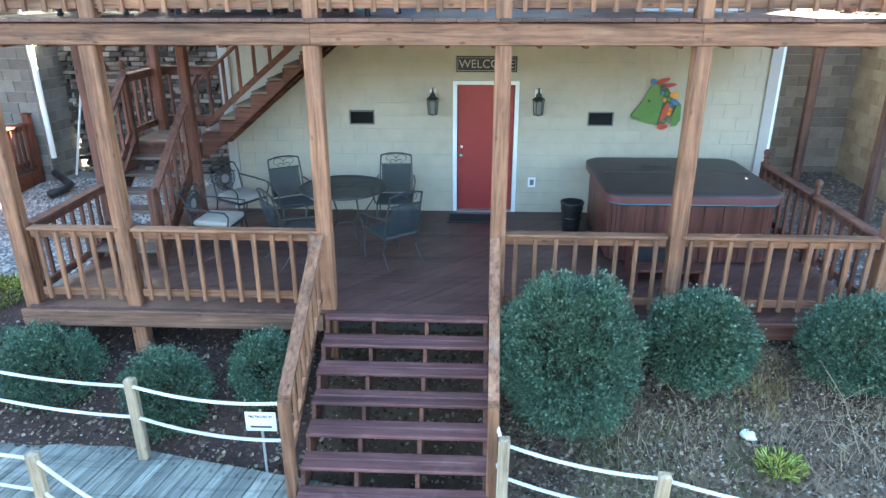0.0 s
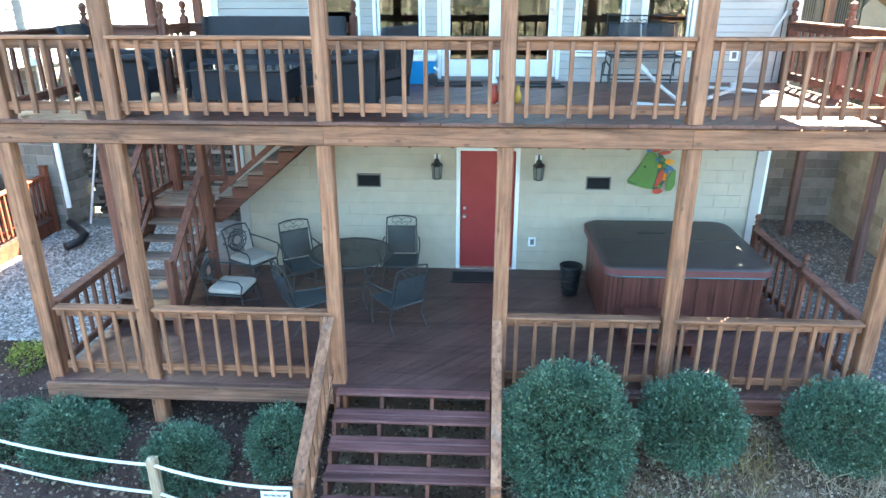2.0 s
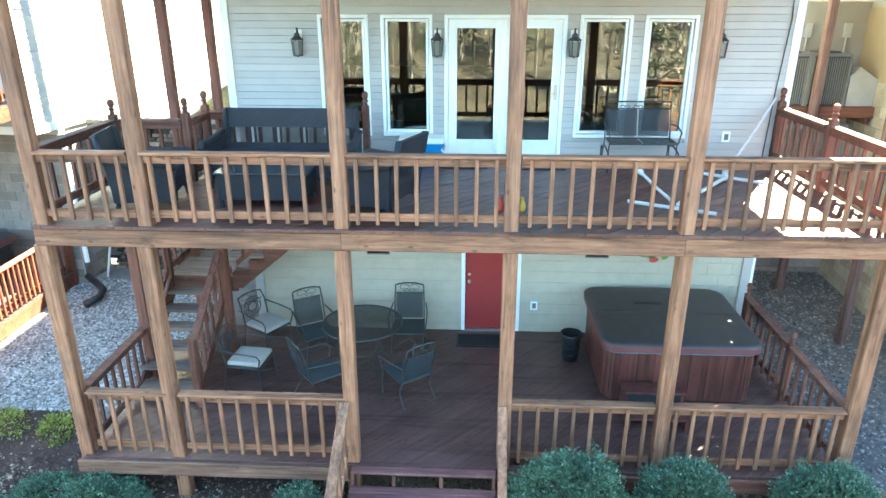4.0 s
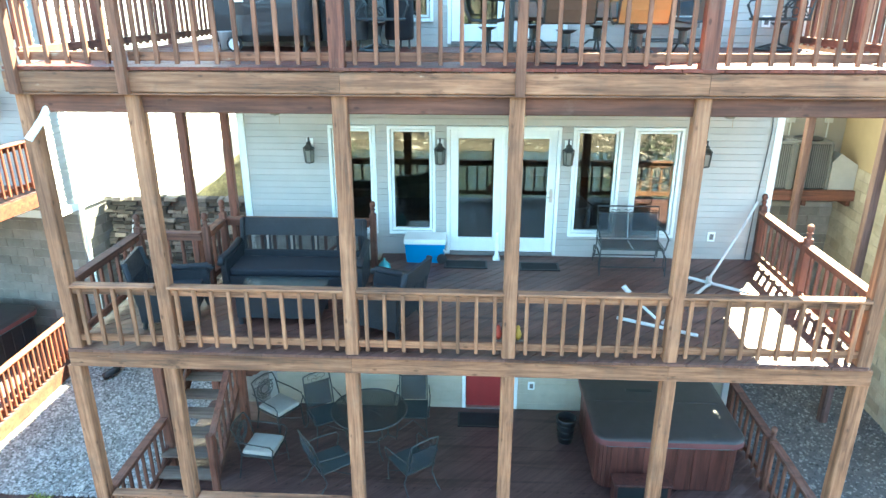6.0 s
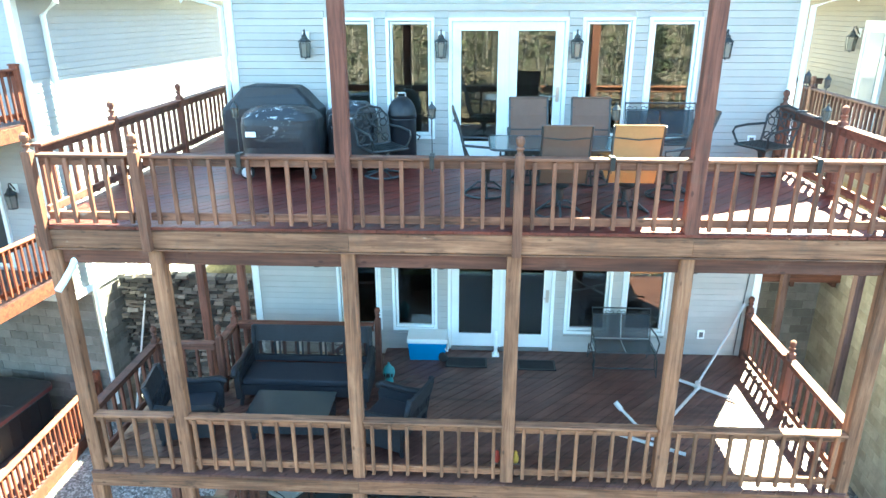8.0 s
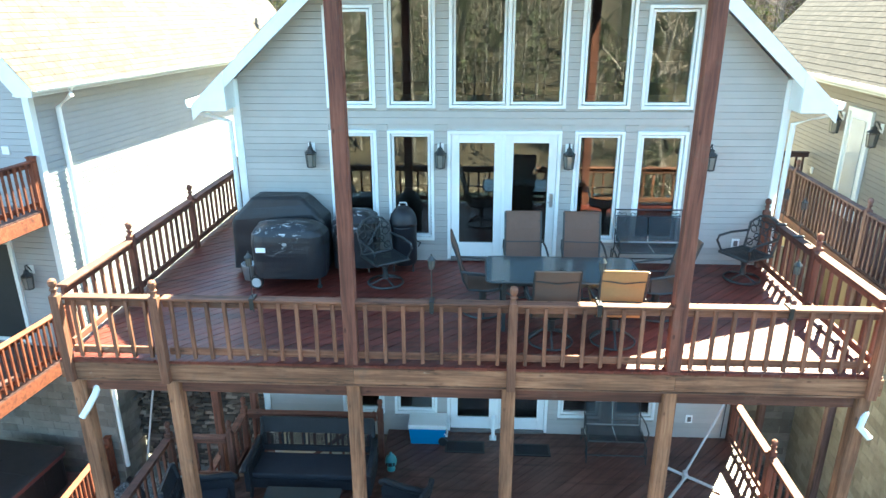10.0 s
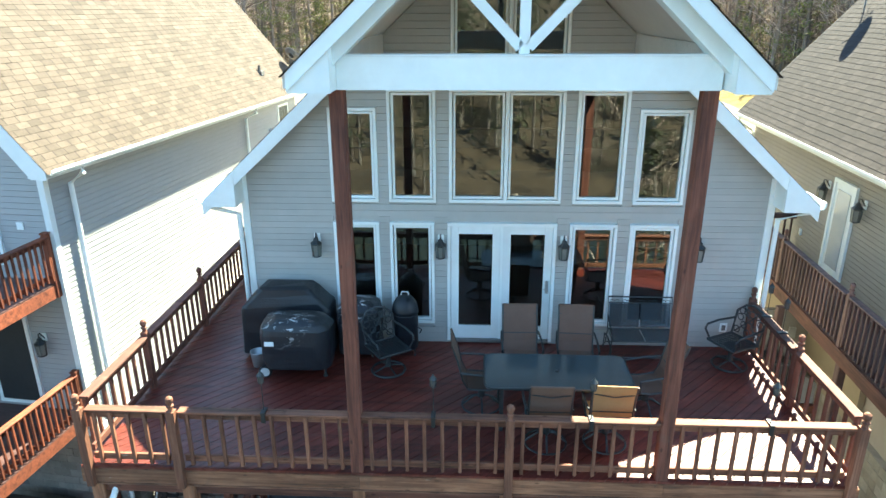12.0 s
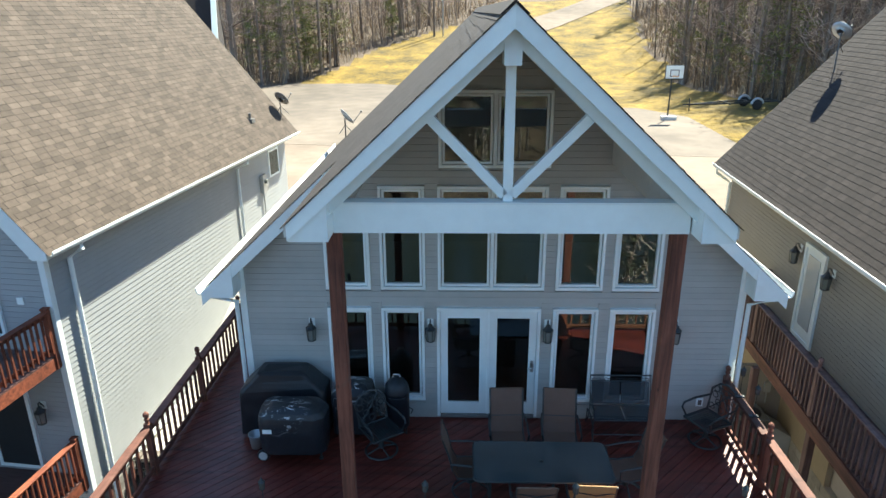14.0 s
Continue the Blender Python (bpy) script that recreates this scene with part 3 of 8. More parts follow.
# ---- the house shell ----
def gable_x(z, eave_l=HL, eave_r=HR):
    """Left and right ends of the gable wall at a height."""
    half = (RIDGE_Z - 0.2 - z) / PITCH
    return max(eave_l, RIDGE_X - half), min(eave_r, RIDGE_X + half)


FRAME = 0.07


def opening(x0, x1, z0, z1):
    return (x0, x1, z0, z1)


L2_OPEN = [opening(-2.40, -1.66, 3.49, 5.25), opening(-1.475, -0.72, 3.49, 5.25), opening(-0.545, 1.225, 3.17, 5.25),
           opening(1.405, 2.157, 3.49, 5.25), opening(2.328, 3.08, 3.49, 5.25)]
L3_OPEN = [opening(-2.37, -1.63, 6.77, 8.54), opening(-1.462, -0.745, 6.77, 8.54), opening(-0.537, 1.207, 6.46, 8.54),
           opening(1.403, 2.152, 6.77, 8.54), opening(2.347, 3.10, 6.77, 8.54)]
L4_OPEN = [opening(-2.367, -1.621, 8.875, 10.35), opening(-1.454, -0.713, 8.875, 10.63), opening(-0.51, 1.235, 8.875, 10.63),
           opening(1.416, 2.185, 8.875, 10.63), opening(2.34, 3.11, 8.87, 10.335), opening(-0.487, 1.25, 10.92, 12.1)]
FRONT_OPEN = L2_OPEN + L3_OPEN + L4_OPEN


def spans(z0, z1, xl, xr, openings):
    """Stretches of wall between openings for a band of height."""
    cuts = sorted((o[0], o[1]) for o in openings if o[2] < z1 - 1e-4 and o[3] > z0 + 1e-4)
    out, x = [], xl
    for a, b in cuts:
        if a > x + 0.02:
            out.append((x, a))
        x = max(x, b)
    if x < xr - 0.02:
        out.append((x, xr))
    return out


def banded_wall(name, openings, z_lo, z_hi, xl, xr, y0, y1, mat, label, gable=False):
    zs = {z_lo, z_hi}
    for o in openings:
        zs.update(z for z in (o[2], o[3]) if z_lo < z < z_hi)
    if gable:
        zs.update(np.arange(math.ceil(z_lo / 0.35) * 0.35, z_hi, 0.35).tolist())
        zs.add(9.46)
    zs = sorted(zs)
    me = Mesh()
    for a, b in zip(zs, zs[1:]):
        if b - a < 1e-3:
            continue
        la, ra = gable_x(a) if gable else (xl, xr)
        lb, rb = gable_x(b) if gable else (xl, xr)
        for p, q in spans(a, b, max(la, lb), min(ra, rb), openings):
            me.box(p, q, y0, y1, a, b)
        if gable and lb > la:
            me.prism([(la, a), (lb, a), (lb, b)], -y1, -y0, XZ)
            me.prism([(ra, a), (rb, a), (rb, b)], -y1, -y0, XZ)
    return solo(name, me, mat, label, "wall", kind="structure")


wall_front = banded_wall("wall_front", FRONT_OPEN, 3.0, 12.9, HL, HR, WALL + 0.03, WALL + 0.17, siding_m,
                         "light grey vinyl-sided gable wall of the house", True)

# painted block wall of the lower storey, with a door and two vents
L1_OPEN = [opening(-0.2, 0.67, 0.0, 2.06)]
wall_lower = banded_wall("wall_lower", L1_OPEN + [(-1.86, -1.47, 1.44, 1.66), (1.78, 2.17, 1.44, 1.65)], -0.3, 3.0, HL, HR, WALL1 + 0.006, WALL1 + 0.2, paint_block,
                         "pale cream-green painted concrete block wall", False)
me = Mesh()
for r in range(16):
    z0 = -0.02 + r * 0.2
    z1 = min(z0 + 0.196, 2.99)
    for p, q in spans(z0, z1, HL, HR, L1_OPEN + [(-1.86, -1.47, 1.44, 1.66), (1.78, 2.17, 1.44, 1.65)]):
        x = HL - (0.2 if r % 2 else 0.0)
        while x < q:
            a, b = max(x + 0.003, p), min(x + 0.397, q)
            if b - a > 0.03:
                d = random.uniform(0, 0.003)
                me.box(a, b, WALL1 - d, WALL1 + 0.014, z0, z1)
            x += 0.4
part("painted_block", me, paint_block, wall_lower, "", kind="stuff")

# side and rear walls, floors inside and partitions
solid = Mesh().box(HL, HL + 0.15, WALL + 0.17, 15.2, 0.0, 9.4).box(HR - 0.15, HR, WALL + 0.17, 15.2, 0.0, 9.4)
solo("wall_sides", solid, siding_m, "vinyl-sided side walls of the house", "wall", kind="structure")
solo("wall_rear", Mesh().box(HL, HR, 15.2, 15.35, 0.0, 9.4).prism([(HL, 9.4), (HR, 9.4), (RIDGE_X, 13.1)], -15.35, -15.2, XZ), siding_m,
     "vinyl-sided rear gable wall of the house", "wall", kind="structure")
for nm, z, zc in (("middle", D2, 6.0), ("upper", D3, 8.72)):
    solo("floor_" + nm, Mesh().box(HL + 0.15, HR - 0.15, WALL + 0.17, 15.2, z - 0.25, z - 0.02), interior_f, "dark wooden floor inside the house", "floor", kind="structure")
solo("wall_inside", Mesh().box(HL + 0.15, HR - 0.15, 8.4, 8.5, D2, 9.2), interior_m, "plain dim inner wall behind the windows", "wall", kind="structure")
solo("ceiling_loft", Mesh().box(HL + 0.15, HR - 0.15, 6.2, 8.4, 8.6, 8.75), interior_m, "loft floor seen dimly through the windows", "ceiling", kind="structure")


# siding courses of the front wall, each board its own piece
def siding_board(a0, a1, b0, b1, z0, z1, y, lap=0.007):
    zg = z1 - 0.006
    v = [(a0, y - lap, z0), (a1, y - lap, z0), (b1, y - 0.002, zg), (b0, y - 0.002, zg),
         (a0, y + 0.028, z0), (a1, y + 0.028, z0), (b1, y + 0.028, z1), (b0, y + 0.028, z1),
         (b1, y + 0.003, zg + 0.002), (b0, y + 0.003, zg + 0.002)]
    return Mesh().add(v, [(0, 1, 2, 3), (3, 2, 8, 9), (9, 8, 6, 7), (1, 0, 4, 5), (1, 5, 6, 8, 2), (4, 0, 3, 9, 7)])


def front_siding():
    courses = Mesh()
    n, z = 0, 3.02
    step = 0.102
    while z < 12.75:
        z1 = min(z + step, 12.8)
        la, ra = gable_x(z)
        lb, rb = gable_x(z1)
        sp = spans(z, z1, la, ra, FRONT_OPEN)
        for k, (p, q) in enumerate(sp):
            p1, q1 = (max(p, lb), min(q, rb))
            if q1 - p1 < 0.03:
                continue
            b = siding_board(p, q, p1 if p == la else p, q1 if q == ra else q, z, z1, WALL)
            if n < 300 and 3.2 < z < 9.3:
                ob = new("siding_board", b.data("siding_board", siding_m))
                ob.parent = wall_front
                n += 1
            else:
                courses.add(b.v, b.f)
        z += step
    part("siding_courses", courses, siding_m, wall_front, kind="stuff")


# corner boards
for nm, x in (("left", HL), ("right", HR)):
    solo("trim_corner_" + nm, Mesh().box(x - 0.03, x + 0.08 if x < 0 else x + 0.03, WALL - 0.03, WALL + 0.12, 3.0, 9.3) if x < 0 else
         Mesh().box(x - 0.08, x + 0.03, WALL - 0.03, WALL + 0.12, 3.0, 9.3), white_m, "white vinyl corner board of the house", "trim", kind="structure")
solo("trim_corner_lower", Mesh().box(HR - 0.01, HR + 0.045, WALL1 - 0.03, WALL1 + 0.05, -0.1, 2.98), white_m, "white corner pipe beside painted block wall", "trim", kind="structure")


# ---- windows and doors ----
WIN_N = [0]


def framed(me, x0, x1, z0, z1, w, y0, y1):
    me.box(x0, x1, y0, y1, z1 - w, z1)
    me.box(x0, x1, y0, y1, z0, z0 + w)
    me.box(x0, x0 + w, y0, y1, z0 + w, z1 - w)
    me.box(x1 - w, x1, y0, y1, z0 + w, z1 - w)
    return me


def window(o, mullion=None):
    WIN_N[0] += 1
    x0, x1, z0, z1 = o
    e = thing("window_%d" % WIN_N[0], "tall white-framed vinyl window with dark reflecting glass", "window", kind="structure")
    eased(part("window_frame", framed(Mesh(), x0, x1, z0, z1, 0.05, WALL - 0.045, WALL + 0.1), white_m, e), 0.006)
    bays = [(x0 + 0.05, x1 - 0.05)] if mullion is None else [(x0 + 0.05, mullion - 0.03), (mullion + 0.03, x1 - 0.05)]
    if mullion is not None:
        part("mullion", Mesh().box(mullion - 0.03, mullion + 0.03, WALL - 0.04, WALL + 0.1, z0 + 0.05, z1 - 0.05), white_m, e)
    for a, b in bays:
        s = part("sash", framed(Mesh(), a + 0.012, b - 0.012, z0 + 0.062, z1 - 0.062, 0.034, WALL - 0.012, WALL + 0.06), white_m, e)
        p = part("pane", Mesh().box(a + 0.042, b - 0.042, WALL + 0.035, WALL + 0.041, z0 + 0.092, z1 - 0.092), glass_m, s)
        p.visible_shadow = False
    return e


def french_door(o, num):
    x0, x1, z0, z1 = o
    e = thing("door_%d" % num, "pair of white glazed french doors with white frame", "door", kind="structure")
    me = Mesh().box(x0, x1, WALL - 0.045, WALL + 0.1, z1 - 0.055, z1)
    me.box(x0, x0 + 0.055, WALL - 0.045, WALL + 0.1, z0, z1 - 0.055).box(x1 - 0.055, x1, WALL - 0.045, WALL + 0.1, z0, z1 - 0.055)
    eased(part("door_frame", me, white_m, e))
    part("threshold", Mesh().box(x0 + 0.055, x1 - 0.055, WALL - 0.06, WALL + 0.1, z0 - 0.02, z0 + 0.03), ac_m, e, "dark metal threshold")
    mid = (x0 + x1) / 2
    for k, (a, b) in enumerate(((x0 + 0.06, mid - 0.02), (mid + 0.02, x1 - 0.06))):
        leaf = Mesh()
        leaf.box(a, a + 0.12, WALL - 0.01, WALL + 0.04, z0 + 0.035, z1 - 0.06).box(b - 0.12, b, WALL - 0.01, WALL + 0.04, z0 + 0.035, z1 - 0.06)
        leaf.box(a + 0.12, b - 0.12, WALL - 0.01, WALL + 0.04, z1 - 0.18, z1 - 0.06).box(a + 0.12, b - 0.12, WALL - 0.01, WALL + 0.04, z0 + 0.035, z0 + 0.27)
        lf = eased(part("door_leaf", leaf, white_m, e))
        p = part("pane", Mesh().box(a + 0.12, b - 0.12, WALL + 0.01, WALL + 0.018, z0 + 0.27, z1 - 0.18), glass_m, lf)
        p.visible_shadow = False
        part("glazing_bead", framed(Mesh(), a + 0.105, b - 0.105, z0 + 0.255, z1 - 0.165, 0.02, WALL - 0.018, WALL - 0.008), white_m, lf)
        if k == 1:
            hd = Mesh().box(b - 0.085, b - 0.035, WALL - 0.022, WALL - 0.008, z0 + 0.88, z0 + 1.1)
            hd.tube([(b - 0.06, WALL - 0.02, z0 + 0.97), (b - 0.06, WALL - 0.06, z0 + 0.97), (b - 0.14, WALL - 0.06, z0 + 0.97)], 0.009)
            hd.lathe([(0.016, 0), (0.016, 0.02)], 10, pose(b - 0.06, WALL - 0.02, z0 + 1.06, 90))
            part("door_handle", hd, steel_m, lf, "steel lever handle")
    part("astragal", Mesh().box(mid - 0.02, mid + 0.02, WALL - 0.025, WALL + 0.05, z0 + 0.035, z1 - 0.06), white_m, e)
    return e


for o in L2_OPEN[:2] + L2_OPEN[3:] + L3_OPEN[:2] + L3_OPEN[3:] + L4_OPEN[:2] + L4_OPEN[3:5]:
    window(o)
window(L4_OPEN[2], 0.37)
window(L4_OPEN[5], 0.385)
french_door(L2_OPEN[2], 2)
french_door(L3_OPEN[2], 3)

# red door of the lower storey
e = thing("door_1", "plain red painted door with white frame, closed", "door", kind="structure")
me = Mesh().box(-0.265, 0.735, WALL1 - 0.03, WALL1 + 0.06, 2.05, 2.11).box(-0.265, -0.2, WALL1 - 0.03, WALL1 + 0.06, 0.06, 2.05).box(0.67, 0.735, WALL1 - 0.03, WALL1 + 0.06, 0.06, 2.05)
eased(part("door_frame", me, white_m, e))
leaf = eased(part("door_leaf", Mesh().box(-0.195, 0.665, WALL1 + 0.02, WALL1 + 0.065, 0.09, 2.045), door_red, e, "smooth red painted leaf"))
me = Mesh()
for z, r in ((0.98, 0.03), (1.1, 0.026)):
    me.lathe([(r, 0), (r, 0.012), (r * 0.5, 0.02), (r * 0.5, 0.04), (r * 0.95, 0.05), (r * 0.95, 0.075), (r * 0.4, 0.085)] if z < 1 else [(r, 0), (r, 0.02), (r * 0.6, 0.026)],
             14, pose(-0.13, WALL1 + 0.021, z, 90))
part("door_handle", me, steel_m, leaf, "steel knob and deadbolt", True)
part("threshold", Mesh().box(-0.2, 0.67, WALL1 - 0.04, WALL1 + 0.06, 0.06, 0.09), steel_m, e, "metal threshold")
for x0, x1 in ((-1.86, -1.47), (1.78, 2.17)):
    e = thing("wall_vent", "dark louvred crawl-space vent in block wall", "vent", group="wall vents")
    part("frame", framed(Mesh(), x0, x1, 1.44, 1.655, 0.02, WALL1 - 0.012, WALL1 + 0.05), ac_m, e)
    for k in range(5):
        z = 1.475 + k * 0.036
        part("slat", Mesh().box(x0 + 0.02, x1 - 0.02, 0, 0.004, -0.018, 0.018, pose(0, WALL1 + 0.01, z, -40)), black_pl, e)
    part("backing", Mesh().box(x0, x1, WALL1 + 0.05, WALL1 + 0.06, 1.44, 1.655), black_pl, e)


# ---- roof ----
def roof_z(x, top=RIDGE_Z):
    return top - PITCH * abs(x - RIDGE_X)


roof = thing("roof", "steep grey-brown shingle gable roof with white rakes", "roof", kind="structure")
for s in (-1, 1):
    ang = math.atan(PITCH) * s
    for nm, x_out, ya, yb in (("roof_deck", 4.62, 3.05, 15.6), ("porch_roof_deck", 2.28, -0.38, 3.05)):
        xe = RIDGE_X + s * x_out
        pts = [(RIDGE_X, RIDGE_Z - 0.03), (xe, roof_z(xe) - 0.03), (xe, roof_z(xe) - 0.15), (RIDGE_X, RIDGE_Z - 0.15)]
        part(nm, Mesh().prism(pts, -yb, -ya, XZ), soffit_m, roof)
    # rake boards: porch front, then the main gable
    for nm, x_in, x_out, y, h in (("porch_rake", 0, 2.25, -0.4, 0.17), ("main_rake", 2.28, 4.66, 3.02, 0.22)):
        a, b = RIDGE_X + s * x_in, RIDGE_X + s * x_out
        pts = [(a, roof_z(a) - 0.03), (b, roof_z(b) - 0.03), (b, roof_z(b) - 0.03 - h), (a, roof_z(a) - 0.03 - h * 1.25)]
        part(nm, Mesh().prism(pts, -y - 0.035, -y, XZ), white_m, roof, "white metal-clad rake board")
    a, b = RIDGE_X, RIDGE_X + s * 2.0
    pts = [(a, roof_z(a) - 0.16), (b, roof_z(b) - 0.16), (b, roof_z(b) - 0.36), (a, roof_z(a) - 0.36)]
    part("porch_rafter", Mesh().prism(pts, -0.04, 0.2, XZ), white_m, roof)
    # boxed returns at the porch and main eaves
    x0, x1 = sorted((RIDGE_X + s * 1.83, RIDGE_X + s * 2.28))
    xi, xo = RIDGE_X + s * (1.835 if s < 0 else 1.92), RIDGE_X + s * 2.25
    part("eave_return", Mesh().prism([(xi, 11.0), (xo, 11.0), (xo, roof_z(xo) - 0.03), (xi, roof_z(xi) - 0.03)], 0.33, 0.365, XZ), white_m, roof)
    part("eave_box", Mesh().prism([(xi, 11.005), (xo - s * 0.0, 11.005), (xo, roof_z(xo) - 0.16), (xi, roof_z(xi) - 0.16)], -3.4, 0.33, XZ), white_m, roof)
    xi, xo = RIDGE_X + s * 4.13, RIDGE_X + s * 4.62
    part("main_eave_return", Mesh().prism([(xi, 8.88), (xo, 8.88), (xo, roof_z(xo) - 0.03), (xi, roof_z(xi) - 0.03)], -3.06, -3.0, XZ), white_m, roof)
    part("main_eave_box", Mesh().prism([(xi, 8.885), (xo, 8.885), (xo, roof_z(xo) - 0.16), (xi, roof_z(xi) - 0.16)], -15.5, -3.061, XZ), white_m, roof)
    # side panels of the porch below the roof
    xs = RIDGE_X + s * 1.83
    me = Mesh()
    y = 0.1
    while y < 3.38:
        me.box(xs - 0.012, xs + 0.012, y, y + 0.055, 11.0, roof_z(xs) - 0.2)
        me.box(xs - 0.006, xs + 0.006, y + 0.055, y + 0.075, 11.0, roof_z(xs) - 0.2)
        y += 0.075
    part("porch_side_panel", me, soffit_m, roof, "white ribbed vertical panel")
    # gutter along the main eave with its end piece
    g = Mesh()
    prof = [(0.0, 0.0), (0.1, 0.0), (0.13, 0.05), (0.13, 0.11), (0.115, 0.11), (0.11, 0.06), (0.09, 0.015), (0.0, 0.015)]
    xg = RIDGE_X + s * 4.62
    g.prism([(xg + s * p, 8.92 + q) for p, q in prof], -15.5, -3.03, XZ)
    part("gutter", g, white_m, roof)
    xw = HL - 0.06 if s < 0 else HR + 0.06
    part("downspout", Mesh().tube([(xg + s * 0.06, 3.2, 8.92), (xg + s * 0.06, 3.2, 8.84), (xw, 3.32, 8.68), (xw, 3.34, 6.5)], 0.04, 8), white_m, roof)

part("tie_beam", Mesh().box(RIDGE_X - 1.832, RIDGE_X + 1.9, -0.06, 0.1, 11.0, 11.315), white_m, roof, "white metal-clad tie beam")
part("beam_cap", Mesh().box(RIDGE_X - 1.84, RIDGE_X + 1.91, -0.075, 0.11, 11.317, 11.338), white_m, roof)
part("king_post", Mesh().box(RIDGE_X - 0.05, RIDGE_X + 0.05, -0.02, 0.08, 11.34, 12.75), white_m, roof)
part("king_block", Mesh().box(RIDGE_X - 0.085, RIDGE_X + 0.085, -0.23, 0.1, 12.72, 13.05), white_m, roof)
for s in (-1, 1):
    m = look((RIDGE_X + s * 0.04, 0.03, 11.4), (RIDGE_X + s * 0.97, 0.03, 12.36))
    part("brace", Mesh().box(-0.05, 0.05, -0.05, 0.05, -1.33, 0.0, m), white_m, roof)
# sloped porch ceiling
for s in (-1, 1):
    xe = RIDGE_X + s * 1.83
    part("porch_ceiling", Mesh().prism([(RIDGE_X, RIDGE_Z - 0.17), (xe, roof_z(xe) - 0.17), (xe, roof_z(xe) - 0.19), (RIDGE_X, RIDGE_Z - 0.19)], -3.4, -0.15, XZ), soffit_m, roof)


def shingles(parent, origin, along, up, length, height, mat, mat_i, near, exposure=0.145, tab=0.31, lift=0.008, name="shingle"):
    """Rows of tabs on a slope. origin: the low corner at the eave; along, up: unit vectors."""
    along, up = Vector(along), Vector(up)
    nrm = along.cross(up).normalized()
    if nrm.z < 0:
        nrm = -nrm
    rest = Mesh()
    base = Mesh().add([(0.004, 0, lift), (tab - 0.009, 0, lift), (tab - 0.009, exposure, 0.003), (0.004, exposure, 0.003), (0.004, 0, 0), (tab - 0.009, 0, 0)],
                      [(0, 1, 2, 3), (4, 5, 1, 0)]).data(name, mat)
    n = 0
    frame_m = Matrix((along, up, nrm)).transposed().to_4x4()
    for r in range(int(height / exposure)):
        off = -random.uniform(0, tab)
        k = 0
        while off + k * tab < length:
            a = max(0.0, off + k * tab)
            b = min(length, off + (k + 1) * tab)
            k += 1
            if b - a < 0.05:
                continue
            p = Vector(origin) + along * a + up * (r * exposure)
            jit = random.uniform(-0.006, 0.006)
            if n < 290 and near(p) and b - a > tab - 0.01:
                piece(name, base, parent, Matrix.Translation(p + nrm * 0.004 + up * jit) @ frame_m)
                n += 1
            else:
                q = Matrix.Translation(p + nrm * 0.004 + up * jit) @ frame_m
                w = b - a
                rest.add([(0.004, 0, lift), (w - 0.009, 0, lift), (w - 0.009, exposure, 0.003), (0.004, exposure, 0.003), (0.004, 0, 0), (w - 0.009, 0, 0)],
                         [(0, 1, 2, 3), (4, 5, 1, 0)], q)
    a, b, c = Vector(origin) + nrm * 0.003, along * length, up * height
    part("underlay", Mesh().add([a, a + b, a + b + c, a + c], [(0, 1, 2, 3)]), underlay_m, parent, "dark felt under the shingles")
    part("shingle_field", rest, mat_i, parent, kind="stuff")


for s in (-1, 1):
    up_ = Vector((-s, 0, PITCH)).normalized()
    for k, (xo, ya, yb) in enumerate(((2.3, -0.42, 3.05), (4.66, 3.05, 15.6))):
        L = xo * math.sqrt(1 + PITCH * PITCH)
        oy, al = (ya, (0, 1, 0)) if s > 0 else (yb, (0, -1, 0))
        xe = RIDGE_X + s * xo
        shingles(roof, (xe, oy, roof_z(xe) - 0.025), al, up_, yb - ya, L, shingle_grey, shingle_grey_i, (lambda p: p.x < 0.3 and p.z > 11.4) if k == 0 else (lambda p: False))
part("ridge_cap", Mesh().prism([(RIDGE_X - 0.14, RIDGE_Z - 0.12), (RIDGE_X, RIDGE_Z + 0.01), (RIDGE_X + 0.14, RIDGE_Z - 0.12)], -15.6, 0.36, XZ), shingle_grey_i, roof)


# ---- decks ----
def deck_boards(parent, rects, z, mat, width=0.136, gap=0.009, thick=0.032, slope=45.0, name="deck_board"):
    """Diagonal boards clipped to the deck's outline, each a piece."""
    ca, sa = math.cos(radians(slope)), math.sin(radians(slope))
    x0, x1 = min(r[0] for r in rects), max(r[1] for r in rects)
    y0, y1 = min(r[2] for r in rects), max(r[3] for r in rects)
    reach = (x1 - x0) + (y1 - y0)
    o = Vector(((x0 + x1) / 2, (y0 + y1) / 2))
    k = -int(reach / width) - 1
    while k * (width + gap) < reach:
        d0 = k * (width + gap)
        d1 = d0 + width
        k += 1
        strip = [(o.x + ca * t - sa * d, o.y + sa * t + ca * d) for t, d in ((-reach, d0), (reach, d0), (reach, d1), (-reach, d1))]
        for r in rects:
            poly = clip_rect(strip, *r)
            if len(poly) < 3:
                continue
            xs_, ys_ = [p[0] for p in poly], [p[1] for p in poly]
            if max(max(xs_) - min(xs_), max(ys_) - min(ys_)) < 0.04:
                continue
            c = Vector((sum(xs_) / len(xs_), sum(ys_) / len(ys_)))
            loc = [((p[0] - c.x) * ca + (p[1] - c.y) * sa, -(p[0] - c.x) * sa + (p[1] - c.y) * ca) for p in poly]
            ob = new(name, Mesh().prism(loc, -thick, random.uniform(-0.0015, 0.0015)).data(name, mat))
            ob.parent = parent
            ob.matrix_basis = pose(c.x, c.y, z, 0, 0, slope)


